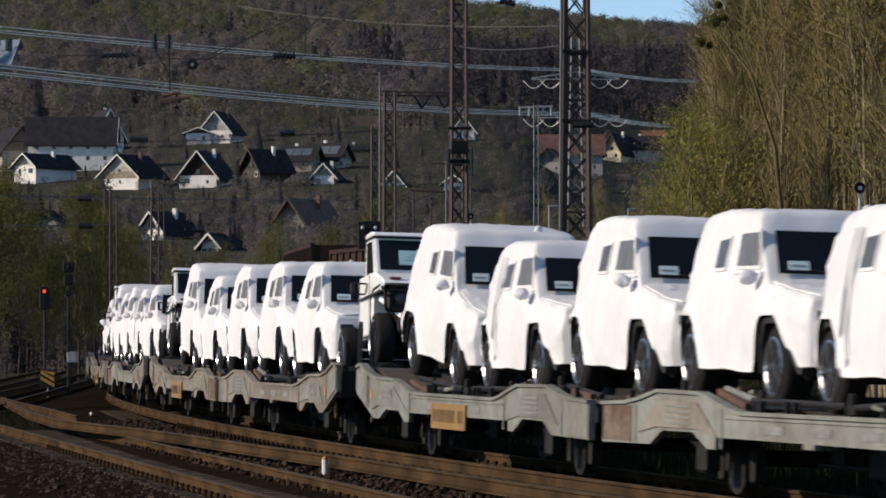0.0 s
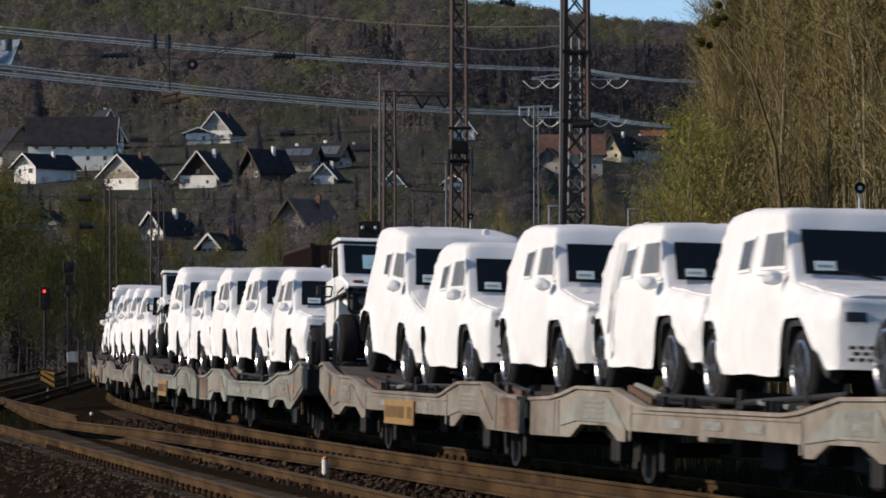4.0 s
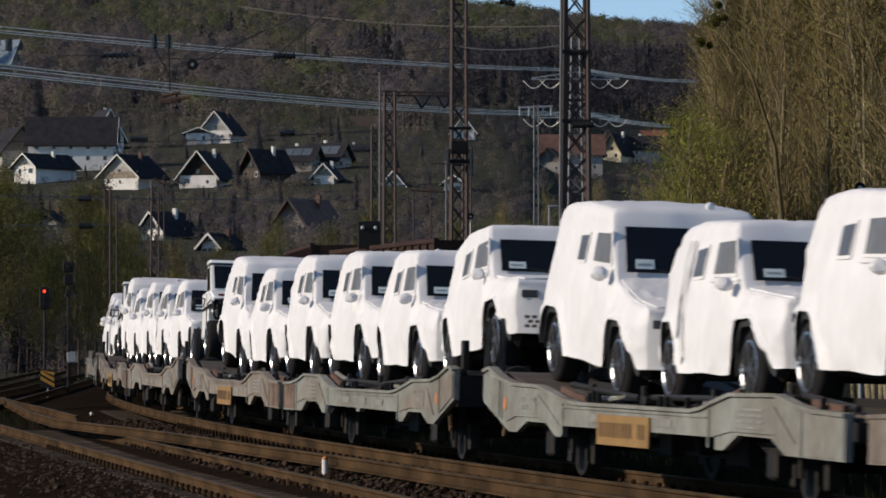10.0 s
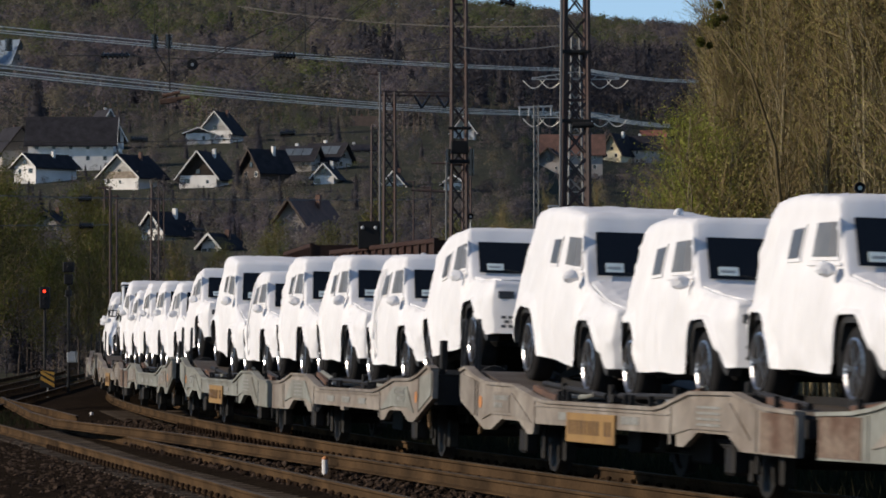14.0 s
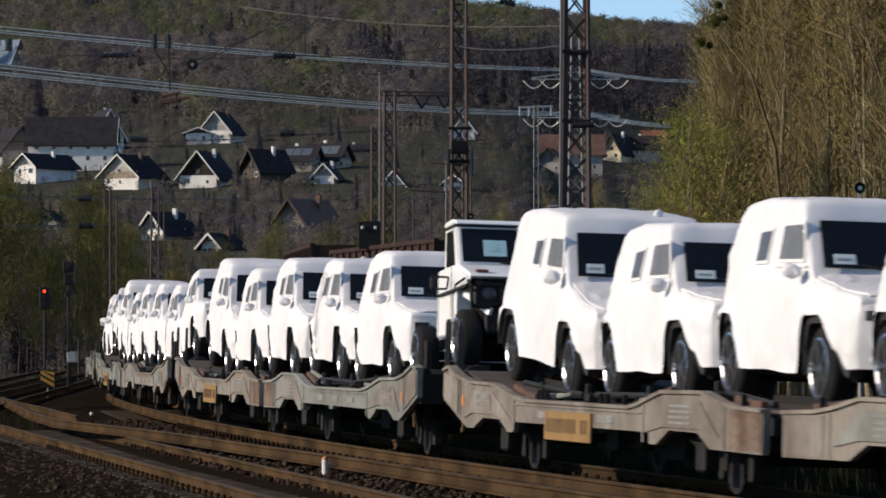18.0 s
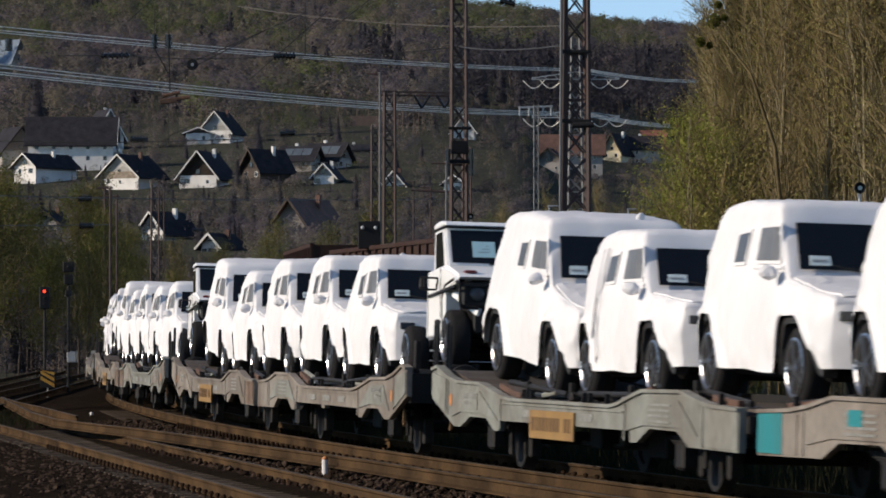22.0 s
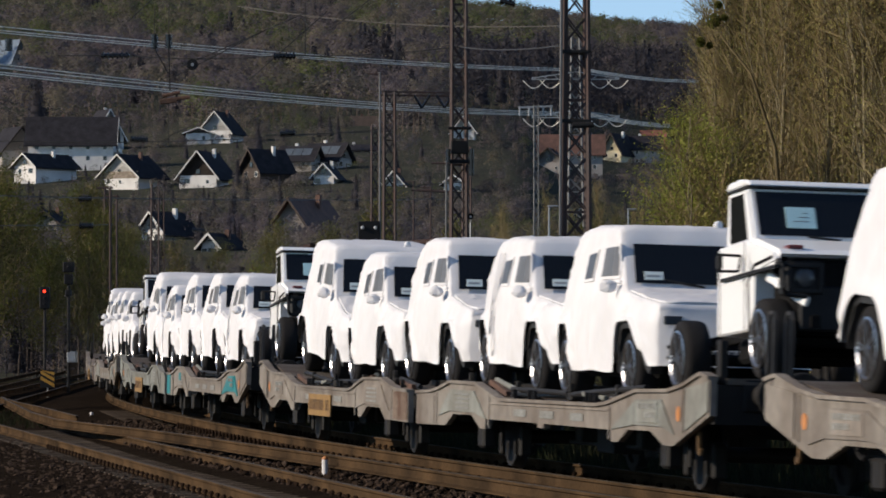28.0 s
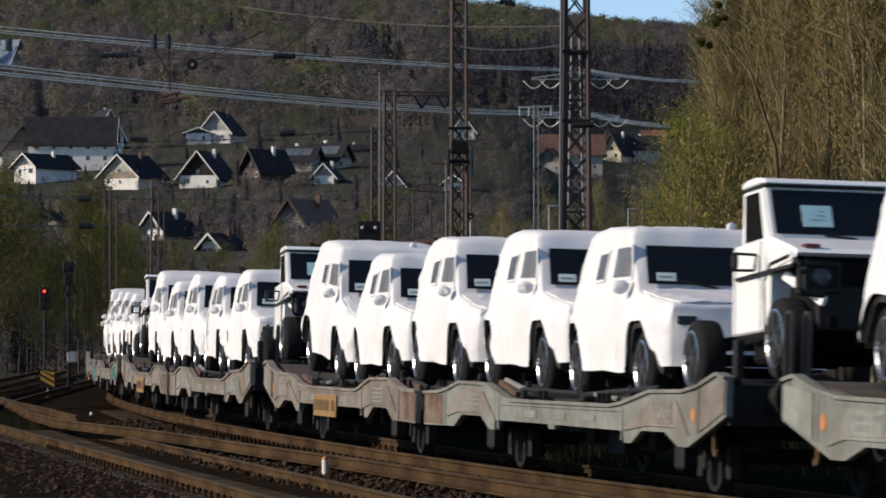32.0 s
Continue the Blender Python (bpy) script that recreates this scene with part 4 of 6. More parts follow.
def tracks():
    tr = empty("railway_track", "curved main track on ballast carrying the train", "railway track", kind="structure")
    tb = empty("railway_track", "rusty side track with sleepers half buried in ballast", "railway track", kind="structure")
    for n in (0.75, -0.75):
        rail([(*on_line(s, n), 0.02 * (1 if n > 0 else -1)) for s in range(-44, 170, 2)], parent=tr)
        rail([(*on_b(s, n), LEVEL_B) for s in range(-30, 52 if n > 0 else 54, 2)], parent=tb)
    # sleepers and fastenings
    bm = bmesh.new()
    box(bm, -1.3, 1.3, -0.13, 0.13, -0.40, -0.257, 0.005)
    sl = mesh_of(bm, "sleeper", M["sleeper"])
    bm = bmesh.new()
    box(bm, -1.15, 1.15, -0.09, 0.09, -0.42, -0.2985, 0.004)
    slb = mesh_of(bm, "sleeper", M["sleeperb"])
    bm = bmesh.new()
    for s in (-1, 1):
        box(bm, s * 0.09 - 0.035, s * 0.09 + 0.035, -0.06, 0.06, -0.19, -0.15)
        bar(bm, (s * 0.105, 0, -0.19), (s * 0.105, 0, -0.075), 0.022, 6)
        bar(bm, (s * 0.105, 0, -0.115), (s * 0.105, 0, -0.085), 0.036, 6)
    fs = mesh_of(bm, "fastening", M["fast"])
    s = -8.0
    while s < 75:
        x, y = on_line(s)
        h = math.degrees(heading(s))
        o = part("sleeper", sl, None, tr, at=pose(x, y, 0, 0, 0, h))
        if s < 50:
            for n in (0.75, -0.75):
                x, y = on_line(s, n)
                part("fastening", fs, None, tr, at=pose(x, y, -0.035, 0, 0, h))
        s += 0.63
    s = -8.0
    while s < 50:
        h = math.degrees(TRACK_B[2])
        part("sleeper", slb, None, tb, at=pose(*on_b(s, 0), LEVEL_B + 0.115, 0, 0, h))
        if s < 34:
            for n in (0.75, -0.75):
                part("fastening", fs, None, tb, at=pose(*on_b(s, n), LEVEL_B - 0.02, 0, 0, h))
        s += 0.63
    # turnout rail that leaves the main track to the left
    tc = empty("turnout_rail", "curved turnout rail leaving the main track", "railway track", kind="structure")
    pts = [(1.95, 42.7), (0.85, 47.8), (-0.05, 52.2), (-0.95, 56.8), (-1.75, 60.5), (-2.75, 65.0), (-4.2, 72.0), (-5.5, 77.8), (-6.6, 82.0), (-7.9, 87.5), (-9.2, 96.0), (-10.75, 108.0), (-12.95, 125.0), (-16.0, 148.0)]
    rail([(x, y, -0.03) for x, y in pts], parent=tc)
    pts = [(-7.75, 91.0), (-8.75, 97.6), (-9.8, 104.3), (-11.15, 112.5), (-13.4, 128.0)]
    rail([(x, y, -0.03) for x, y in pts], parent=tc)
    # side tracks that run on into the distance
    td = empty("railway_track", "dark side track running straight into the distance", "railway track", kind="structure")
    for x0, y0, x1, y1 in ((-17.6, 150.0, -24.6, 268.0), (-16.2, 150.0, -23.2, 268.0), (-13.4, 112.0, -21.0, 262.0), (-12.0, 116.0, -19.6, 262.0)):
        rail([(x0 + (x1 - x0) * i / 8, y0 + (y1 - y0) * i / 8, -0.16) for i in range(9)], parent=td)


def ballast():
    """Stones: a bed of them between and beside the rails, as real lumps."""
    rnd = random.Random(4)
    bm = bmesh.new()
    bmesh.ops.create_icosphere(bm, subdivisions=1, radius=1.0)
    base = np.array([v.co[:] for v in bm.verts])
    fc = np.array([[v.index for v in f.verts] for f in bm.faces])
    bm.free()
    V, F, n = [], [], 0
    nr = np.random.RandomState(3)

    def lump(x, y, z, r):
        nonlocal n
        p = base * (1 + nr.uniform(-0.35, 0.3, (len(base), 1))) * np.array([r, r * nr.uniform(0.7, 1.2), r * nr.uniform(0.5, 0.9)])
        a = nr.uniform(0, 6.3)
        c, s = math.cos(a), math.sin(a)
        p = p @ np.array([[c, -s, 0], [s, c, 0], [0, 0, 1]]) + (x, y, z)
        V.append(p)
        F.append(fc + n)
        n += len(base)

    for i in range(5200):
        s = rnd.uniform(-6, 60)
        n1 = rnd.uniform(0.8, 2.6)
        x, y = on_line(s, n1)
        lump(x, y, lerp(n1, [(1.5, -0.25), (2.6, -0.35)]) + rnd.uniform(-0.05, 0.03), rnd.uniform(0.025, 0.06))
    for i in range(7000):
        s = rnd.uniform(-8, 60) if i % 3 else rnd.uniform(-8, 25)
        x, y = on_b(s, rnd.choice((rnd.uniform(0.8, 6.0), rnd.uniform(0.85, 2.5))))
        lump(x, y, -0.425 + rnd.uniform(-0.06, 0.03), rnd.uniform(0.025, 0.065))
    ob = raw("ballast_stones", np.concatenate(V), np.concatenate(F), M["stone"])
    tagged(ob, "brown crushed ballast stones beside the rails", "ballast", kind="stuff")
    # the bed itself
    verts, faces = [], []
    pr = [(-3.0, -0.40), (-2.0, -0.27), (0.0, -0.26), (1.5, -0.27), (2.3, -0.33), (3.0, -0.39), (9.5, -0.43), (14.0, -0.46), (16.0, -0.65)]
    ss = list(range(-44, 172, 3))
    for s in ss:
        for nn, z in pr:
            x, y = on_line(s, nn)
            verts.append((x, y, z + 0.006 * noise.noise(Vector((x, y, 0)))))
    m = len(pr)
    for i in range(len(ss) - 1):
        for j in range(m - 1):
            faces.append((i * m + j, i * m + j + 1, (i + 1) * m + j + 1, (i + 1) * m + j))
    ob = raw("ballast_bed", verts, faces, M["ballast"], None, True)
    tagged(ob, "brown ballast bed under the tracks", "ballast", kind="structure")


ground()
tracks()
ballast()


# ---- hillside: woods, houses ----
M.update(
    # far woods: haze is mixed into these colours, paler, bluer and low in contrast
    bare=mat("woods_bare", (0.174, 0.147, 0.138), 0.95, var=0.15, scale=0.012, fine=0.2, bump=0, color2=(0.130, 0.112, 0.122), per=0.06, spec=0),
    olive=mat("woods_olive", (0.186, 0.162, 0.112), 0.95, var=0.15, scale=0.012, fine=0.2, bump=0, color2=(0.145, 0.132, 0.118), per=0.12, spec=0),
    fresh=mat("woods_fresh", (0.150, 0.160, 0.075), 0.9, var=0.2, scale=0.02, fine=0.3, bump=0, color2=(0.1098, 0.1288, 0.0582), per=0.18, spec=0),
    conifer=mat("woods_conifer", (0.078, 0.073, 0.080), 0.95, var=0.15, scale=0.02, fine=0.3, bump=0, per=0.12, spec=0),
    blossom=mat("blossom", (0.235, 0.205, 0.190), 0.9, var=0.2, scale=0.3, fine=2, bump=0, color2=(0.13, 0.115, 0.10), per=0.2, spec=0),
    bark=mat("bark", (0.30, 0.25, 0.155), 0.9, var=0.3, scale=2, fine=25, bump=0.5, color2=(0.10, 0.083, 0.052), spec=0.1),
    twig=mat("twigs", (0.235, 0.178, 0.090), 0.9, var=0.25, scale=0.6, fine=10, bump=0, per=0.30, spec=0.1),
    leaf=mat("young_leaves", (0.345, 0.340, 0.090), 0.8, var=0.25, scale=0.35, fine=10, bump=0, color2=(0.280, 0.225, 0.085), per=0.35, spec=0.1),
    leafg=mat("green_leaves", (0.255, 0.290, 0.048), 0.8, var=0.25, scale=0.35, fine=10, bump=0, color2=(0.160, 0.165, 0.040), per=0.35, spec=0.1),
    hedge=mat("dull_green_leaves", (0.120, 0.130, 0.030), 0.8, var=0.25, scale=0.35, fine=10, bump=0, color2=(0.085, 0.078, 0.026), per=0.35, spec=0.1),
    wallw=mat("white_render", (0.7392, 0.7056, 0.6496), 0.9, var=0.06, scale=0.4, fine=6, bump=0.1, color2=(0.6048, 0.5712, 0.5264)),
    wally=mat("cream_render", (0.70, 0.62, 0.42), 0.9, var=0.06, scale=0.4, fine=6, bump=0.1),
    wallb=mat("beige_render", (0.37, 0.335, 0.30), 0.9, var=0.08, scale=0.4, fine=6, bump=0.1),
    timber=mat("dark_timber", (0.06, 0.04, 0.028), 0.8, var=0.2, scale=1.0, fine=12, bump=0.2),
    slate=mat("dark_roof_tiles", (0.032, 0.030, 0.034), 0.85, var=0.2, scale=0.6, fine=5, bump=0.4, bdist=0.05, spec=0.1),
    redroof=mat("red_roof_tiles", (0.30, 0.11, 0.065), 0.8, var=0.2, scale=0.6, fine=5, bump=0.4, bdist=0.05),
    brownroof=mat("brown_roof_tiles", (0.13, 0.065, 0.045), 0.8, var=0.2, scale=0.6, fine=5, bump=0.4, bdist=0.05),
    panel=mat("solar_panel", (0.20, 0.24, 0.28), 0.15, var=0.1, scale=1, bump=0),
    pane=mat("window_pane", (0.03, 0.035, 0.04), 0.08, var=0.1, bump=0),
    black=mat("black_paint", (0.010, 0.010, 0.011), 0.6, var=0.15, bump=0.05, spec=0.2),
    yellow=mat("yellow_paint", (0.42, 0.22, 0.02), 0.6, var=0.12, scale=6, bump=0.05),
    wagonbrown=mat("brown_wagon_paint", (0.040, 0.021, 0.017), 0.8, var=0.2, scale=1.2, fine=20, bump=0.2, color2=(0.045, 0.028, 0.022), spec=0.1),
    tarp=mat("pale_load", (0.30, 0.24, 0.18), 0.9, var=0.2, scale=1.5, bump=0.2),
    redlight=glow("red_signal_light", (1.0, 0.035, 0.012), 3.5),
    whitelight=mat("signal_lens", (0.5, 0.5, 0.48), 0.2, var=0.05, bump=0),
    whitepost=mat("white_post_paint", (0.72, 0.68, 0.64), 0.7, var=0.1, scale=10, bump=0.05),
)


for _k in ("bare", "olive", "fresh", "conifer", "blossom", "leaf", "leafg", "hedge"):
    leafy(M[_k], 0.55 if _k in ("bare", "olive", "fresh", "blossom") else 0.45)


def crowns(kind, seed, rich):
    """One tree's crown in units of its height: many small flakes of twigs and leaves on rounded boughs, with their outward directions."""
    r = np.random.RandomState(seed)
    if kind == "conifer":
        z = 0.10 + 0.88 * r.uniform(0, 1, rich) ** 1.3
        a = r.uniform(0, 6.283, rich)
        w = 0.17 * (1.02 - z) ** 0.8 * r.uniform(0.7, 1.1, rich)
        c = np.stack([np.cos(a) * w, np.sin(a) * w, z], 1)
        nrm = np.stack([np.cos(a), np.sin(a), np.full(rich, 0.35)], 1)
    else:
        boughs = 9
        d = r.normal(0, 1, (boughs, 3))
        d /= np.linalg.norm(d, axis=1)[:, None]
        d[:, 2] = np.abs(d[:, 2]) * 1.1 - 0.35
        mid = d * (0.21, 0.21, 0.24) + (0, 0, 0.60)
        rad = r.uniform(0.09, 0.17, boughs)
        k = r.randint(0, boughs, rich)
        o = r.normal(0, 1, (rich, 3))
        o /= np.linalg.norm(o, axis=1)[:, None]
        c = mid[k] + o * rad[k][:, None] * r.uniform(0.75, 1.1, (rich, 1))
        low = r.rand(rich) < 0.14
        c[low, 2] = r.uniform(0.05, 0.4, low.sum())
        nrm = o * 0.32 + d[k] * 0.32 + (0, 0, 0.55)
    nrm = nrm + r.normal(0, 0.10, nrm.shape)
    nrm /= np.linalg.norm(nrm, axis=1)[:, None]
    d1 = np.cross(nrm, r.normal(0, 1, (rich, 3))) + nrm * r.normal(0, 0.5, (rich, 1))
    d1 /= np.linalg.norm(d1, axis=1)[:, None]
    d2 = np.cross(nrm, d1) + nrm * r.normal(0, 0.4, (rich, 1))
    s = r.uniform(0.5, 1.25, (rich, 1)) * 0.40 / math.sqrt(rich)
    V = np.stack([c - d1 * s, c + d1 * s - d2 * s * 0.6, c + d2 * s * 1.2], 1)
    face = np.cross(V[:, 1] - V[:, 0], V[:, 2] - V[:, 0])
    turn = (face * nrm).sum(1) < 0
    V[turn] = V[turn][:, ::-1]
    V, N = V.reshape(-1, 3), np.repeat(nrm, 3, 0)
    # conifers are dense inside
    if kind == "conifer":
        a = np.arange(7) * 6.283 / 7
        ring = np.stack([np.cos(a) * 0.12, np.sin(a) * 0.12, np.full(7, 0.08)], 1) * r.uniform(0.8, 1.15, (7, 1))
        tip = np.array([[0, 0, 0.9]])
        T = np.stack([ring, np.roll(ring, -1, 0), np.repeat(tip, 7, 0)], 1).reshape(-1, 3)
        O = T * (1, 1, 0) + (0, 0, 0.03)
    else:
        return V, N
    O = O / np.linalg.norm(O, axis=1)[:, None]
    return np.concatenate([V, T]), np.concatenate([N, O])


def woods():
    """Far woods, as one object of each sort."""
    rnd = random.Random(11)
    lib = {(k, q): [crowns(k, i + 20, q) for i in range(6)] for q in (150, 300, 520) for k in ("bare", "olive", "fresh", "conifer", "blossom")}
    out = {k: [] for k, _ in lib}
    trunks = []
    d = 250.0
    while d < 4500:
        step = d * 0.0019 + 0.0017 * d * (1 if d < 700 else 1.3)
        gap = (6.0 if d < 900 else 8.5) * (1 + d / 9000)
        half = d * 0.118
        x = -half + rnd.uniform(0, gap)
        while x < half:
            y = d + rnd.uniform(-4, 4)
            z = ground_z(x, y)
            az = x / y * 1000
            el = (z - 1.5) / y * 1000
            town = el < 50 + 6 * noise.noise(Vector((az * 0.05, 0, 0)))
            v = noise.noise(Vector((az * 0.045, el * 0.11, 3)))
            w = noise.noise(Vector((az * 0.09, el * 0.14, 8)))
            keep = 0.92
            h = rnd.uniform(12, 19) if not town else rnd.uniform(3.5, 7.5)
            if town and not clear_of_houses(x, y, z + h):
                h = rnd.uniform(1.3, 3.0)
            if rnd.random() < keep and y < 2250 * spread(x, y) and clear_of_houses(x, y, z + h):
                # the slope's shaded band is painted by giving its trees the dark conifer colour
                if w + (0.75 if 47 < el < 63 and az > 2 else 0.12 if 50 < el < 66 and az > -45 else -0.1) > 0.38 and not town:
                    kind = "conifer"
                elif v + (0.25 if el > 65 else 0) > 0.22:
                    kind = "fresh" if rnd.random() < 0.45 else "olive"
                elif v + (0.2 if el > 65 else -0.05) > -0.08:
                    kind = "olive" if rnd.random() < 0.6 else "bare"
                else:
                    kind = "bare" if rnd.random() < 0.75 else ("conifer" if rnd.random() < 0.3 else "olive")
                if town and rnd.random() < 0.07:
                    kind = "blossom"
                elif town and rnd.random() < 0.13:
                    kind = "conifer"
                a = rnd.uniform(0, 6.283)
                # on the right most trees of the darkened band keep broad crowns
                shape = "bare" if kind == "conifer" and az > 2 and rnd.random() < 0.8 else kind
                q = lib[shape, 520 if d < 560 else 300 if d < 1300 else 150][rnd.randrange(6)]
                m = np.array([[math.cos(a), -math.sin(a), 0], [math.sin(a), math.cos(a), 0], [0, 0, 1]])
                wide = rnd.uniform(0.95, 1.5)
                out[kind].append(((q[0] @ m.T) * (wide * h, wide * h, h) + (x, y, z), q[1] @ m.T))
                trunks.append((x, y, z, h))
            x += gap * rnd.uniform(0.6, 1.4)
        d += step * (1.6 if d < 900 else 2.2)
    # single trees that stand out among the houses: bearing, distance, bearing of the top, sort
    for az, d, top, kind, wide in ((-53.0, 890, 38.2, "blossom", 1.5), (-50.0, 860, 36.5, "blossom", 1.3), (-71.5, 955, 38.0, "blossom", 1.2), (-77.5, 1500, 62.5, "blossom", 1.4), (-70.0, 1480, 58.0, "bare", 1.3),
                                   (-55.0, 1450, 65.3, "fresh", 0.9), (-31.5, 1290, 51.5, "fresh", 1.3), (-48.0, 930, 42.6, "conifer", 1.6), (-46.0, 905, 40.0, "conifer", 1.8), (-44.0, 880, 36.0, "conifer", 1.8), (-86.5, 985, 39.5, "conifer", 0.9),
                                   (-66.0, 900, 36.0, "conifer", 1.7), (-38.0, 900, 36.5, "conifer", 1.8), (-33.5, 930, 37.0, "olive", 1.4), (-35.0, 1250, 54.0, "olive", 1.4), (-41.0, 1260, 54.0, "olive", 1.4), (-22.0, 1240, 53.0, "blossom", 1.2),
                                   (24.0, 1050, 41.5, "blossom", 1.4), (39.0, 1200, 40.0, "blossom", 1.5), (42.0, 1260, 41.0, "bare", 1.5), (-83.0, 760, 29.5, "bare", 1.4)):
        x, z0 = az / 1000 * d, ground_z(az / 1000 * d, d)
        h = max(2.5, 1.53 + top / 1000 * d - z0)
        q = lib[kind, 520][rnd.randrange(6)]
        out[kind].append((q[0] * (wide * h * 0.8, wide * h * 0.8, h) + (x, d, z0), q[1]))
        trunks.append((x, d, z0, h))
    # shrubs and small trees in the gardens round the houses
    for hx, hy, w, mid in HOUSES:
        for i in range(26):
            u, y = rnd.uniform(-1.1, 1.1) * w, hy - rnd.uniform(5, 26)
            x = hx * y / hy + u
            z0 = ground_z(x, y)
            h = rnd.uniform(1.2, 3.4)
            if y < 700 or (abs(u) < 0.6 * w and z0 + h > 1.53 + (mid - 1.53) * y / hy + 0.5):
                continue
            kind = rnd.choice(("olive", "bare", "conifer", "bare", "fresh", "olive", "blossom", "conifer"))
            q = lib["olive" if kind == "conifer" else kind, 150][rnd.randrange(6)]
            out[kind].append((q[0] * (1.7 * h, 1.7 * h, h) + (x, y, z0), q[1]))
    words = {"bare": "far bare brown spring woods on the hillside", "olive": "far budding olive woods on the hillside", "fresh": "far fresh green trees on the hillside", "conifer": "far conifers and other trees coloured dark for the slope's shaded band", "blossom": "pale blossoming trees among the houses"}
    for k, lst in out.items():
        V = np.concatenate([v for v, _ in lst])
        N = np.concatenate([n for _, n in lst])
        ob = raw("woods", V.tolist(), np.arange(len(V)).reshape(-1, 3).tolist(), M[k], None, True)
        ob.data.normals_split_custom_set_from_vertices(N.tolist())
        tagged(ob, words[k], "woods", kind="stuff")
    V, F = [], []
    for i, (x, y, z, h) in enumerate(trunks):
        b = len(V)
        w = 0.010 * h
        V += [(x - w, y, z - 1), (x + w, y - w, z - 1), (x + w * 0.4, y, z + h * 0.8), (x, y + w, z - 1)]
        F += [(b, b + 1, b + 2), (b + 1, b + 3, b + 2), (b + 3, b, b + 2)]
    tagged(raw("woods_trunks", V, F, M["timber"]), "grey-brown trunks of the far woods", "woods", kind="stuff")


HOUSES = []


def clear_of_houses(x, y, top):
    """Whether a tree of that top leaves the sight of the houses behind it, and stands in none."""
    for hx, hy, w, mid in HOUSES:
        off = abs(x * hy / y - hx)
        if abs(y - hy) < 9 and off < w * 0.6:
            return False
        if y < hy and off < w * 0.58 and top > 1.53 + (mid - 1.53) * y / hy:
            return False
    return True


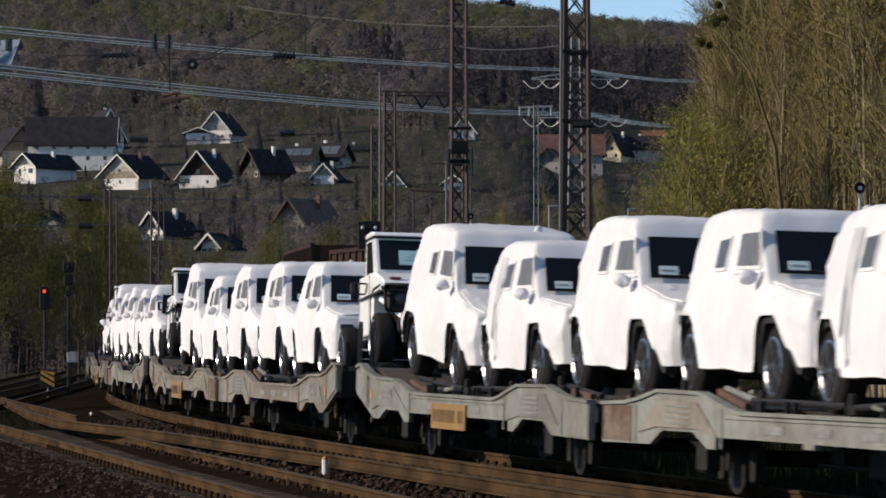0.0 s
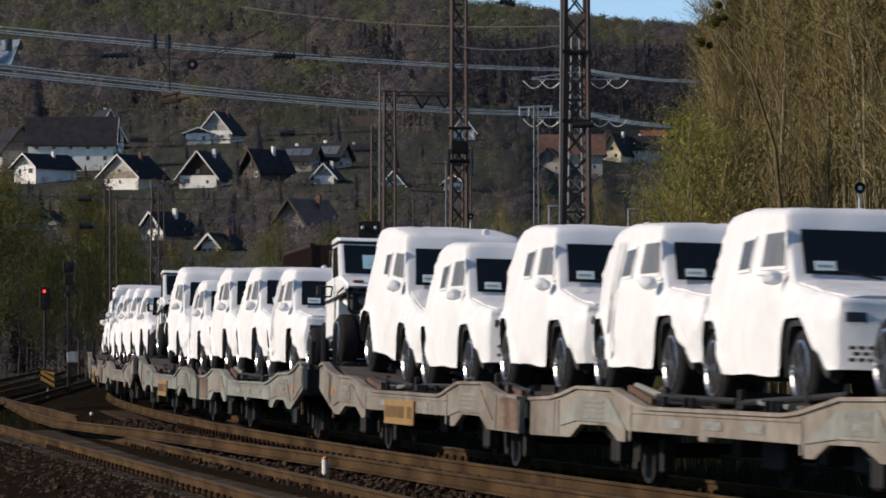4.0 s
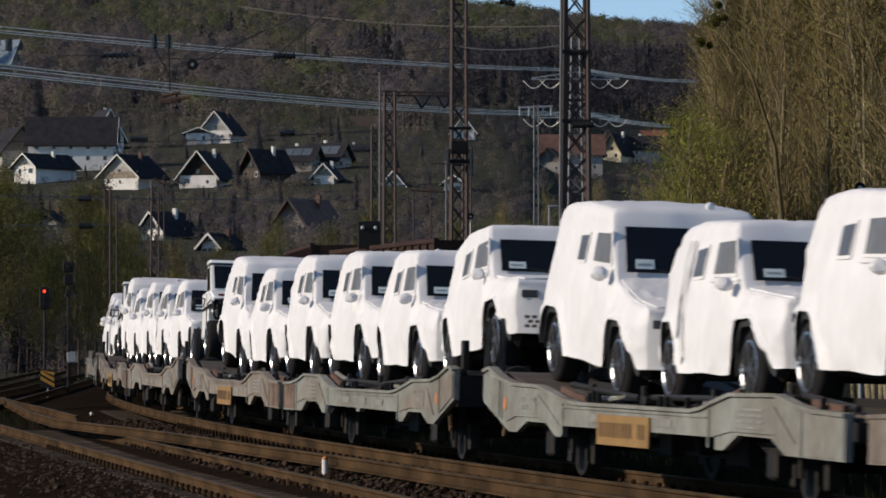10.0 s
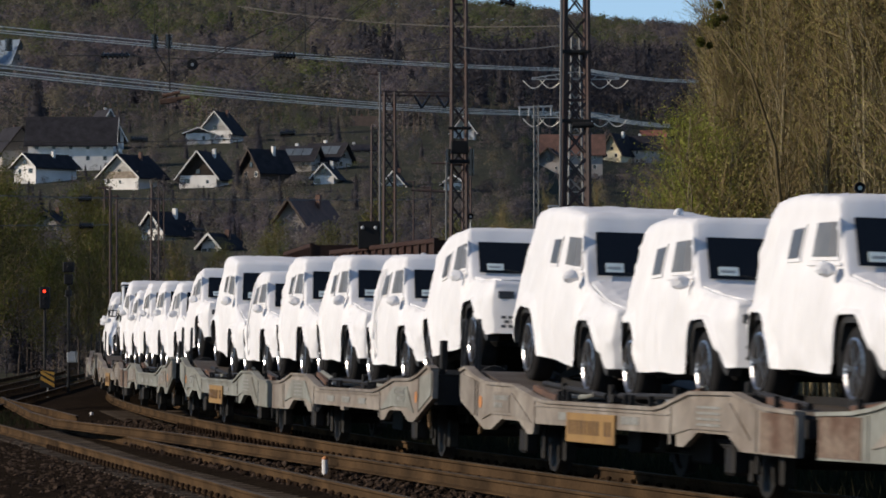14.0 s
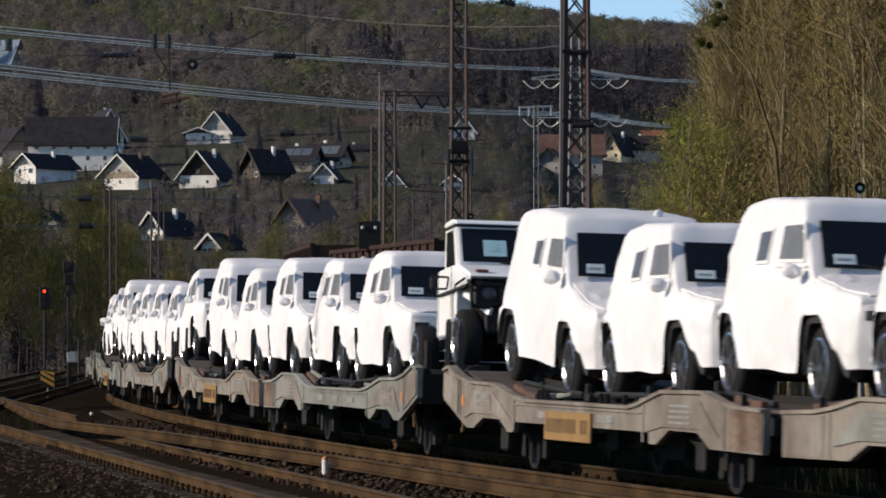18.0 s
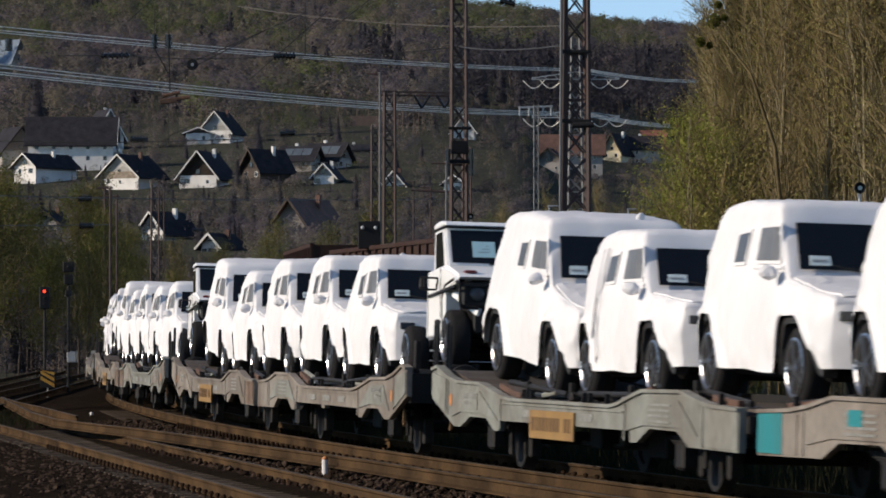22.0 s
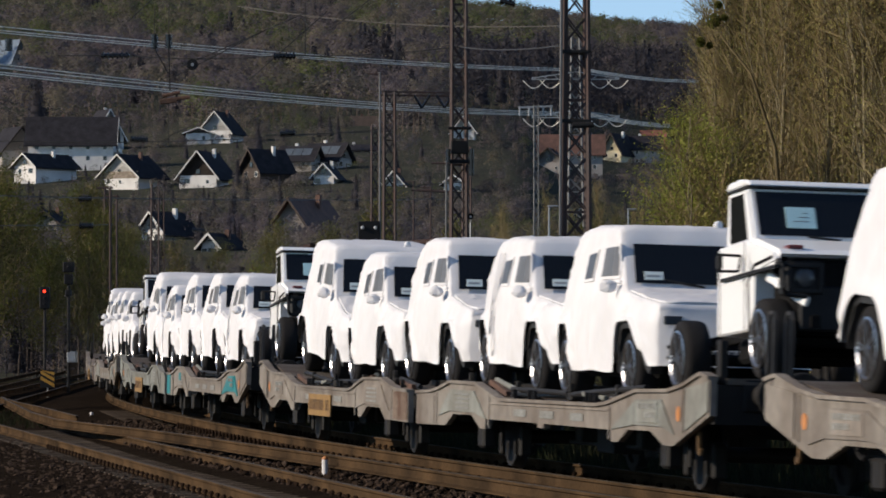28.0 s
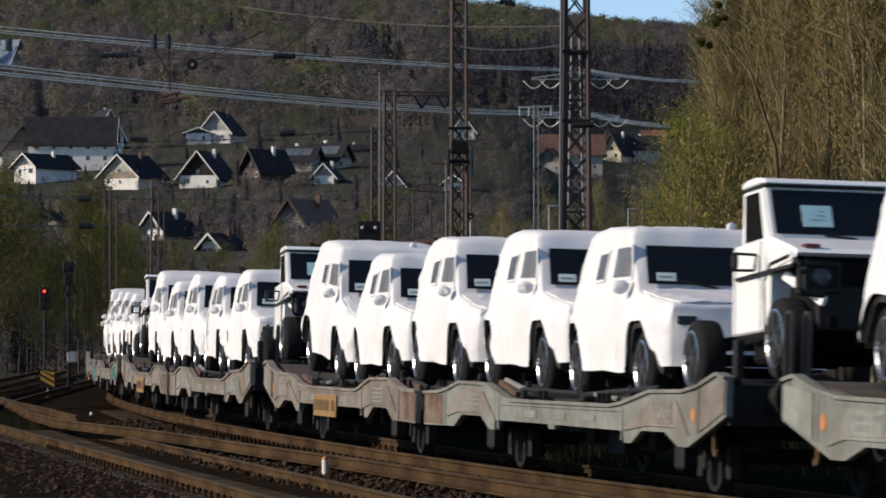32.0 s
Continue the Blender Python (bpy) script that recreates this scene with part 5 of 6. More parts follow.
def house(x, y, width, depth, eave, top, turn, wall, roof, label, gable=None, base=None, chimney=True, panels=False, floors=2, balcony=False, band=False):
    """A house: front towards -y when turn is 0, the ridge along its depth."""
    z = (ground_z(x, y) if base is None else base)
    if y > 640:
        HOUSES.append((x, y, max(width, depth), z + (0.35 if wall in ("wallw", "wally") else 0.8) * eave))
    h = empty("house", label, "house", "houses on the slope")
    h.matrix_basis = pose(x, y, z, 0, 0, turn)
    w2, d2 = width / 2, depth / 2
    bm = bmesh.new()
    box(bm, -w2, w2, -d2, d2, -6.0, eave)
    part("wall", bm, M[wall], h)
    for s in (-1, 1):
        bm = bmesh.new()
        vs = [bm.verts.new(v) for v in ((-w2, s * (d2 - 0.12), eave), (w2, s * (d2 - 0.12), eave), (0, s * (d2 - 0.12), top - 0.1))]
        f = bm.faces.new(vs if s < 0 else vs[::-1])
        bmesh.ops.solidify(bm, geom=[f], thickness=0.12)
        part("gable", bm, M[gable or wall], h)
    for s in (-1, 1):
        bm = bmesh.new()
        o = 1.0
        slope = (top - eave) / w2
        pts = [(s * (w2 + o), eave - o * slope), (0, top), (0, top + 0.28), (s * (w2 + o), eave - o * slope + 0.28)]
        a = [bm.verts.new((u, -d2 - 1.0, v)) for u, v in pts]
        b = [bm.verts.new((u, d2 + 1.0, v)) for u, v in pts]
        bm.faces.new(a)
        bm.faces.new(b[::-1])
        for i in range(4):
            bm.faces.new((a[i], b[i], b[(i + 1) % 4], a[(i + 1) % 4]))
        bmesh.ops.recalc_face_normals(bm, faces=bm.faces)
        rf = part("roof_slope", bm, M[roof], h)
        if panels and s < 0:
            for k in range(3):
                bm = bmesh.new()
                u0, u1 = 0.25, 0.8
                y0 = -d2 + 0.6 + k * (depth - 1.2) / 3
                y1 = y0 + (depth - 1.2) / 3 - 0.15
                vs = [bm.verts.new((-w2 * u, yy, top + (eave - top) * u + 0.36)) for u, yy in ((u0, y0), (u0, y1), (u1, y1), (u1, y0))]
                f = bm.faces.new(vs)
                bmesh.ops.solidify(bm, geom=[f], thickness=0.06)
                part("solar_panel", bm, M["panel"], rf, "pale solar panels")
    for q in (-1, 1):
        bm = bmesh.new()
        beam(bm, (q * (w2 + 0.95), -d2 - 1.02, eave - 0.95 * (top - eave) / w2 + 0.12), (0, -d2 - 1.02, top + 0.12), 0.08, 0.30)
        part("verge_board", bm, M["wallw"] if roof == "slate" and wall == "wallw" else M["timber"], h, "board along the gable edge")
    if chimney:
        bm = bmesh.new()
        box(bm, w2 * 0.15, w2 * 0.15 + 0.7, d2 * 0.2, d2 * 0.2 + 0.7, top - 1.2, top + 0.9)
        part("chimney", bm, M["wallw"] if int(x) % 2 else M["brownroof"], h, "chimney")
    n = max(2, int(width / 3.4))
    pick = random.Random(int(abs(x) * 7) + int(y))
    for fl in range(floors):
        zz = eave - 1.9 - fl * 2.7
        for k in range(n):
            u = -w2 + width * (k + 0.5) / n + pick.uniform(-0.5, 0.5)
            if pick.random() < 0.25:
                continue
            ww, hh = pick.choice(((0.5, 1.2), (0.75, 1.25), (0.4, 0.9)))
            bm = bmesh.new()
            box(bm, u - ww, u + ww, -d2 - 0.03, -d2 + 0.05, zz, zz + hh)
            wd = part("window", bm, M["wallw"], h)
            bm = bmesh.new()
            box(bm, u - ww + 0.08, u + ww - 0.08, -d2 - 0.05, -d2 - 0.03, zz + 0.08, zz + hh - 0.08)
            part("pane", bm, M["pane"], wd)
        m = max(2, int(depth / 3.6))
        for k in range(m):
            v = -d2 + depth * (k + 0.5) / m
            bm = bmesh.new()
            box(bm, -w2 - 0.03, -w2 + 0.05, v - 0.5, v + 0.5, zz, zz + 1.2)
            wd = part("window", bm, M["wallw"], h)
            bm = bmesh.new()
            box(bm, -w2 - 0.05, -w2 - 0.03, v - 0.42, v + 0.42, zz + 0.08, zz + 1.12)
            part("pane", bm, M["pane"], wd)
    bm = bmesh.new()
    box(bm, -0.45, 0.45, -d2 - 0.03, -d2 + 0.05, eave + 0.35, min(eave + 1.35, top - 0.8))
    part("window", bm, M["pane"], h, "small gable window")
    if band:
        bm = bmesh.new()
        box(bm, -w2 * 0.97, w2 * 0.97, -d2 - 0.06, -d2 + 0.02, eave - 0.7, eave + 0.9)
        part("timber_band", bm, M["tarp"], h, "brown timber cladding under the gable")
    if balcony:
        for k in range(4):
            bm = bmesh.new()
            u = -w2 + 0.1 + (width - 0.2) * k / 3
            box(bm, u - 0.1, u + 0.1, -d2 - 1.36, -d2 - 1.16, -1.0, eave - 0.2)
            part("balcony_post", bm, M["wallw"], h)
        bm = bmesh.new()
        box(bm, -w2, w2, -d2 - 1.4, -d2, eave - 2.7, eave - 2.5)
        part("balcony_floor", bm, M["wallb"], h)
        bm = bmesh.new()
        box(bm, -w2, w2, -d2 - 1.45, -d2 - 1.38, eave - 2.5, eave - 1.6)
        part("balcony_front", bm, M["wallw"], h, "white balcony front")
    return h


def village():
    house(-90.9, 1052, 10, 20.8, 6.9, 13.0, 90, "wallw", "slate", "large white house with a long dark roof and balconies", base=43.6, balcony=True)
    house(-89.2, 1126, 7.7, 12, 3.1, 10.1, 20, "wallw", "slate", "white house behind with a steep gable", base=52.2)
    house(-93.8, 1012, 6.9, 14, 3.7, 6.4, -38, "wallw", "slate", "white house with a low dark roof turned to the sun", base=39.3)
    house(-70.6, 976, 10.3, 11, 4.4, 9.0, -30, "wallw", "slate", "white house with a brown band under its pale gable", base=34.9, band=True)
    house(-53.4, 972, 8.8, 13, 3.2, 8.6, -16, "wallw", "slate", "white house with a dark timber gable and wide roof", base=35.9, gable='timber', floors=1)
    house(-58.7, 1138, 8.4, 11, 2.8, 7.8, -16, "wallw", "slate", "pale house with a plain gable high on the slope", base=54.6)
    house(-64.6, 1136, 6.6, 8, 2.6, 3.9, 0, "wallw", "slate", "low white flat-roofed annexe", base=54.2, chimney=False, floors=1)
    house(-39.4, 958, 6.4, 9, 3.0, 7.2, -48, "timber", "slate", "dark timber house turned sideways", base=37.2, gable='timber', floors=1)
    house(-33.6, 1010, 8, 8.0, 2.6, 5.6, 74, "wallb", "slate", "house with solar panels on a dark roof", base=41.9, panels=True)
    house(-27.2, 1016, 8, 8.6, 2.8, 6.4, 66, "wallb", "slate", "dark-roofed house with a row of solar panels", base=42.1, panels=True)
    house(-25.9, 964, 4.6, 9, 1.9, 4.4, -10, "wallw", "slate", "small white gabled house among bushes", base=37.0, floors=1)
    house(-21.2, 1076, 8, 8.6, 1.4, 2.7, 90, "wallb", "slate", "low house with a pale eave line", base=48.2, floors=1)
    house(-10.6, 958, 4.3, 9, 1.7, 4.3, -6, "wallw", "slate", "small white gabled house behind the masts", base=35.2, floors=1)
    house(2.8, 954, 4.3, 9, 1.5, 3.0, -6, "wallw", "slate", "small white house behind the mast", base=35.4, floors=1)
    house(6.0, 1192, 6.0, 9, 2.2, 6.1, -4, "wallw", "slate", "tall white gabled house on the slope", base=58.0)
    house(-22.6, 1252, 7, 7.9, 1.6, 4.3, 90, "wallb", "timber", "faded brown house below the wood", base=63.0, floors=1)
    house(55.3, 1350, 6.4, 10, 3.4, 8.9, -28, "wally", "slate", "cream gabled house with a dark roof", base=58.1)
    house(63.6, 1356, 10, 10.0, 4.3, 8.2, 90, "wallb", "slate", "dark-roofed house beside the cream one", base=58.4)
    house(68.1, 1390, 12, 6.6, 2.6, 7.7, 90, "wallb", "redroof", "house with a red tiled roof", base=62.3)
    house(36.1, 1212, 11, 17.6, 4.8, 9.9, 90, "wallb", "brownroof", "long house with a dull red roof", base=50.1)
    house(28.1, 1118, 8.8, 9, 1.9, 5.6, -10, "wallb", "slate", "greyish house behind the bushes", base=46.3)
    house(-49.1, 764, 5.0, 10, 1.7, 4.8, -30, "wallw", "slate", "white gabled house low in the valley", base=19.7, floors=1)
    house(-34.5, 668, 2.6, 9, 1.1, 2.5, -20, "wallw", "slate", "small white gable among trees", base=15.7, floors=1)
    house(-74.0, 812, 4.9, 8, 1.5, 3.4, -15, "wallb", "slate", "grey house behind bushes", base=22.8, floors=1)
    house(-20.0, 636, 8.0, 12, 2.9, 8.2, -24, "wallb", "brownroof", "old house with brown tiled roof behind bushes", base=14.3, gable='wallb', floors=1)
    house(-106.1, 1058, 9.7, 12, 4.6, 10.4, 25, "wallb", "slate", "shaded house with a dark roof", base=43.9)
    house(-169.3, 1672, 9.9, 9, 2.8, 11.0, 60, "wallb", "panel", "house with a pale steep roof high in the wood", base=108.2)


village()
woods()



# ---- masts, wires, signals ----
def lattice(bm_list, height, w0, w1, panel, post=0.05, brace=0.022):
    """Corner posts and crossed bracing of a square mast; fills four posts and four sides."""
    posts, sides = bm_list
    n = max(3, int(height / panel))
    cs = ((-1, -1), (1, -1), (1, 1), (-1, 1))

    def at(i, k):
        w = (w0 + (w1 - w0) * k / n) / 2
        return Vector((cs[i % 4][0] * w, cs[i % 4][1] * w, height * k / n))
    for i in range(4):
        beam(posts[i], at(i, 0), at(i, n), post * 2, post * 2)
        for k in range(n):
            beam(sides[i], at(i, k), at(i + 1, k + 1), brace, brace * 2)
            beam(sides[i], at(i + 1, k), at(i, k + 1), brace, brace * 2)
            if k % 4 == 0:
                beam(sides[i], at(i, k), at(i + 1, k), brace, brace * 2)


def lattice_mast(x, y, base, height, w0, w1, panel, material, name, label, post=0.05, brace=0.022, turn=8):
    m = empty(name, label, "mast")
    m.matrix_basis = pose(x, y, base, 0, 0, turn)
    posts, sides = [bmesh.new() for _ in range(4)], [bmesh.new()] * 4
    lattice((posts, sides), height, w0, w1, panel, post, brace)
    for b in posts:
        part("corner_post", b, material, m)
    tagged(part("bracing", sides[0], material, m, "crossed flat bracing bars"), kind="stuff")
    bm = bmesh.new()
    box(bm, -w0 * 0.9, w0 * 0.9, -w0 * 0.9, w0 * 0.9, -0.9, 0.12, 0.03)
    part("foundation", bm, M["sleeper"], m, "concrete foot")
    return m


def wire(pts, r, material, name="wire", label="thin overhead wire", sag=0.0, steps=14, group="overhead wires"):
    bm = bmesh.new()
    a, b = Vector(pts[0]), Vector(pts[1])
    line = [a]
    for k in range(1, steps + 1):
        f = k / steps
        q = a.lerp(b, f) - Vector((0, 0, sag * 4 * f * (1 - f)))
        line.append(q)
    sweep(bm, line, r * 1.8, r * 1.8)
    ob = part(name, bm, material)
    return tagged(ob, label, "wire", group)


def insulator(p, q, r=0.09, n=6, name="insulator", label="dark ribbed insulator on the overhead line"):
    p, q = Vector(p), Vector(q)
    bm = bmesh.new()
    bar(bm, p, q, r * 0.6, 8)
    for k in range(n):
        c = p.lerp(q, (k + 0.5) / n)
        d = (q - p).normalized() * 0.02
        bar(bm, c - d, c + d, r, 10)
    return tagged(part(name, bm, M["insul"]), label, "insulator", "insulators")


def masts():
    g = -0.4
    a = lattice_mast(2.72, 88.0, g, 11.5, 0.56, 0.42, 0.55, M["mast"], "lattice_mast", "rusty steel lattice mast of the overhead line", 0.042, 0.018, 3)
    for zz, dx in ((7.48, 0.30), (6.06, 0.0)):
        bm = bmesh.new()
        box(bm, -0.30, 0.30, -0.30, 0.30, zz - g - 0.035, zz - g + 0.035, 0.01)
        part("collar", bm, M["steel"], a, "steel collar")
    bm = bmesh.new()
    bar(bm, (-0.1, -0.40, 5.96 + 0.4), (0.34, -0.40, 5.98 + 0.4), 0.06, 10)
    part("tension_drum", bm, M["steel"], a, "rusty tube bracket")
    bm = bmesh.new()
    bar(bm, (-0.36, -0.3, 0.3), (-0.30, -0.3, 11.2), 0.03)
    part("earth_pipe", bm, M["grey"], a, "grey pipe up the mast")
    b = lattice_mast(0.48, 130.0, g, 14.0, 0.50, 0.40, 0.60, M["mast"], "lattice_mast", "slender rusty lattice mast with switchgear", 0.036, 0.018, 3)
    for zz, w, h in ((8.00, 0.36, 0.08), (7.42, 0.26, 0.4), (6.99, 0.42, 0.12)):
        bm = bmesh.new()
        z = zz - g
        box(bm, -w, w, -0.5, -0.3, z - h / 2, z + h / 2, 0.02)
        part("switch_box", bm, M["black"], b, "dark switch box")
    bm = bmesh.new()
    z = 7.06 + 0.4
    for s in (-0.35, 0.35):
        bar(bm, (s, -0.55, z - 0.5), (s, -0.55, z + 0.3), 0.07, 8)
    part("switch_insulator", bm, M["insul"], b, "brown insulators")
    c = lattice_mast(-1.90, 152.0, g, 10.39 + 0.4, 0.44, 0.36, 0.56, M["mast"], "gantry_mast", "rusty lattice mast with a cross beam", 0.036, 0.018, 3)
    bm = bmesh.new()
    zt = 10.39 + 0.4
    for zz in (zt - 0.10, zt + 0.02):
        beam(bm, (-0.3, 0, zz), (2.35, 0.2, zz - 0.02), 0.08, 0.06)
    for k in range(6):
        beam(bm, (-0.2 + k * 0.42, 0, zt - 0.1), (0.0 + k * 0.42, 0, zt), 0.04, 0.04)
    part("cross_beam", bm, M["mast"], c, "flat lattice cross beam")
    for u in (1.15, 1.95):
        for s in (-1, 1):
            bm = bmesh.new()
            bar(bm, (u + s * 0.28, 0, zt - 0.1), (u, 0, zt - 0.55), 0.045, 8)
            part("v_insulator", bm, M["insul"], c, "dark insulator of a V pair")
    d = lattice_mast(-2.76, 175.0, g, 10.38 + 0.4, 0.36, 0.30, 0.5, M["mast"], "lattice_mast", "narrow rusty lattice mast farther along", 0.03, 0.018, 3)
    e = lattice_mast(1.02, 185.0, g, 9.96 + 0.4, 0.4, 0.32, 0.7, M["mast"], "lattice_mast", "rusty lattice mast behind another", 0.03, 0.018, 3)
    for x, zt, dd, r in ((-2.21, 10.97, 150.0, 0.045), (0.10, 6.92, 128.0, 0.04), (-1.37, 9.06, 200.0, 0.055), (-0.58, 8.80, 200.0, 0.05), (-10.47, 6.44, 135.0, 0.045), (-11.41, 6.68, 150.0, 0.04)):
        p = empty("line_pole", "thin grey tubular pole of the overhead line", "pole", "line poles")
        p.matrix_basis = pose(x, dd, g)
        bm = bmesh.new()
        bar(bm, (0, 0, -0.3), (0, 0, zt - g), r, 10, r * 0.8)
        part("shaft", bm, M["grey"] if r < 0.046 and x > -3 else M["mast"], p)
        bm = bmesh.new()
        bar(bm, (-0.45, 0, zt - g - 0.05), (0.08, 0, zt - g - 0.05), 0.03, 6)
        part("arm", bm, M["mast"], p)
    bm = bmesh.new()
    bar(bm, (-1.47, 200.00, 8.64), (0.42, 200.00, 8.53), 0.06, 6)
    tagged(part("cantilever_tube", bm, M["mast"]), "dark cantilever tube between poles", "overhead line")
    for x, dd, zt, w in ((-14.44, 215.0, 9.48, 0.45), (-17.08, 260.0, 10.63, 0.4), (-18.77, 240.0, 10.25, 0.45)):
        lattice_mast(x, dd, g, zt - g, w, w * 0.75, 0.6, M["mast"], "lattice_mast", "far rusty lattice mast beside the side tracks", 0.035, 0.02, 5)
    t = lattice_mast(6.52, 300.0, -0.4, 18.12 + 0.4, 0.34, 0.30, 0.62, M["grey"], "line_tower", "pale narrow ladder-like power line mast", 0.03, 0.03, 0)
    bm = bmesh.new()
    beam(bm, (-1.25, 0, 17.96 + 0.4), (1.15, 0, 18.04 + 0.4), 0.1, 0.14)
    part("crossarm", bm, M["galv"], t, "pale crossarm")
    for u in (-1.15, -0.5, 0.5, 1.05):
        bm = bmesh.new()
        bar(bm, (u, 0, 17.96 + 0.4), (u, 0, 17.37 + 0.4), 0.07, 8)
        part("insulator", bm, M["galv"], t)
    # the tower of the high-voltage line and its conductors
    w = lattice_mast(12.37, 400.0, -0.4, 30.18 + 0.4, 2.0, 0.7, 1.3, M["grey"], "high_voltage_tower", "grey lattice tower of the high-voltage line", 0.07, 0.045, 0)
    for zz in (26.07, 22.49):
        z = zz + 0.4
        bm = bmesh.new()
        for s in (-1, 1):
            beam(bm, (0, 0, z + 0.7), (s * 4.1, 0, z + 0.1), 0.1, 0.1)
            beam(bm, (0, 0, z), (s * 4.1, 0, z), 0.1, 0.1)
            for k in range(4):
                beam(bm, (s * (0.6 + k), 0, z), (s * (1.1 + k), 0, z + 0.6 - k * 0.13), 0.06, 0.06)
        part("crossarm", bm, M["galv"], w, "grey lattice crossarm")
        for u in (-3.9, -2.3, 2.3, 3.9):
            bm = bmesh.new()
            prev = Vector((u - 1.0, 0, z - 0.1))
            for k in range(1, 9):
                f = k / 8
                q = Vector((u - 1.0 + 2.0 * f, 0, z - 0.1 - 0.75 * math.sin(math.pi * f)))
                bar(bm, prev, q, 0.045, 5)
                prev = q
            part("jumper_loop", bm, M["wire"], w, "pale jumper loop")
    for a, b, c, sg in (
            ((-21.79, 210.00, 17.01), (11.37, 400.00, 27.07), (38.04, 560.00, 36.03), 0.35),
            ((-21.79, 210.00, 16.82), (11.37, 400.00, 26.96), (38.04, 560.00, 35.88), 0.36),
            ((-21.79, 210.00, 16.71), (11.37, 400.00, 26.86), (38.04, 560.00, 35.74), 0.36),
            ((-19.71, 190.00, 13.86), (11.37, 400.00, 23.01), (35.09, 560.00, 30.21), 0.45),
            ((-19.71, 190.00, 13.71), (11.37, 400.00, 22.91), (35.09, 560.00, 30.06), 0.46),
            ((-19.71, 190.00, 13.51), (11.37, 400.00, 22.80), (35.09, 560.00, 29.91), 0.47),
            ((-19.71, 190.00, 13.41), (11.37, 400.00, 22.70), (35.09, 560.00, 29.77), 0.47)):
        wire([a, b], 0.027, M["wire"], "conductor", "bright aluminium conductor of the high-voltage line", sg, 20)
        wire([(b[0] + 1.85, b[1], b[2]), c], 0.040, M["wire"], "conductor", "bright aluminium conductor of the high-voltage line", 0.6)
    # dark wires of the overhead line
    over_tracks = (((-13.33, 120.00, 5.65), (0.42, 200.00, 8.22), 0.1), ((-10.30, 140.00, 12.00), (-9.38, 140.00, 12.85), 0.0), ((-3.67, 140.00, 11.74), (-2.29, 140.00, 12.81), 0.0), ((-5.89, 130.00, 9.47), (-3.49, 130.00, 11.59), 0.0), ((-8.28, 130.00, 9.51), (-5.37, 130.00, 11.01), 0.0), ((-7.94, 130.00, 9.88), (-4.18, 130.00, 11.52), 0.0), ((-15.48, 150.00, 8.56), (-2.05, 150.00, 8.99), 0.2), ((-6.20, 150.00, 8.76), (-1.88, 152.00, 9.01), 0.0))
    beside_masts = (((-8.92, 140.00, 8.28), (-8.18, 140.00, 8.61), 0.0), ((-4.52, 130.00, 10.22), (0.48, 130.00, 10.50), 0.1), ((0.48, 130.00, 10.50), (2.71, 100.00, 8.45), 0.1), ((-11.71, 130.00, 10.22), (-10.34, 130.00, 10.22), 0.0), ((-9.48, 130.00, 10.22), (-5.03, 130.00, 10.22), 0.1), ((-7.67, 160.00, 14.08), (4.27, 150.00, 12.61), 0.3), ((1.52, 120.00, 11.02), (2.31, 120.00, 11.23), 0.0), ((-15.37, 140.00, 5.33), (-12.30, 160.00, 5.91), 0.0), ((-1.98, 160.00, 7.34), (0.97, 160.00, 7.51), 0.0))
    for p, q, sg in over_tracks + beside_masts:
        wire([p, q], 0.017, M["wiredark"], "contact_wire", "dark thin wire of the overhead line", sg, 8)
    for p, q in (((-10.37, 130.00, 10.22), (-9.52, 130.00, 10.22)), ((-5.15, 130.00, 10.21), (-4.47, 130.00, 10.21)), ((-8.75, 130.00, 10.87), (-8.75, 130.00, 10.43)), ((-8.32, 130.00, 10.87), (-8.32, 130.00, 10.43)), ((-12.16, 120.00, 10.03), (-12.16, 120.00, 9.68)), ((-5.71, 150.00, 8.82), (-5.17, 150.00, 8.86)), ((-12.76, 150.00, 6.55), (-12.28, 150.00, 6.55)), ((-12.72, 150.00, 5.60), (-12.22, 150.00, 5.60)), ((-10.94, 150.00, 8.64), (-10.31, 150.00, 8.60)), ((1.60, 120.00, 11.10), (2.02, 120.00, 11.01)), ((-10.52, 180.00, 6.22), (-10.00, 180.00, 6.22))):
        insulator(p, q, 0.115)
    bm = bmesh.new()
    bar(bm, (-8.51, 130.00, 8.99), (-7.98, 130.00, 9.11), 0.055, 6)
    bar(bm, (-8.57, 130.00, 8.85), (-7.68, 130.00, 8.96), 0.055, 6)
    bar(bm, (-8.57, 130.00, 8.79), (-8.08, 130.00, 8.85), 0.055, 6)
    tagged(part("wire_clamp", bm, M["rust"]), "ochre clamp bars of the overhead line", "overhead line")
    bm = bmesh.new()
    bar(bm, (-8.32, 130.00, 10.43), (-8.28, 130.00, 9.16), 0.02, 6)
    bar(bm, (-8.75, 130.00, 10.43), (-8.33, 130.00, 9.68), 0.02, 6)
    bar(bm, (-8.32, 130.00, 11.73), (-8.32, 130.00, 10.87), 0.015, 6)
    bar(bm, (-8.75, 130.00, 11.73), (-8.75, 130.00, 10.87), 0.015, 6)
    bar(bm, (-8.32, 130.00, 8.82), (-8.32, 130.00, 7.49), 0.015, 6)
    tagged(part("wire_support", bm, M["steel"]), "dark clamp and hanger of the overhead line", "overhead line")
    bm = bmesh.new()
    c = Vector((-7.60, 130.00, 9.95))
    bar(bm, c + Vector((0, -0.06, 0)), c + Vector((0, 0.06, 0)), 0.17, 20)
    wheel = tagged(part("tension_wheel", bm, M["black"]), "round dark tension wheel on the wires", "overhead line")
    bm = bmesh.new()
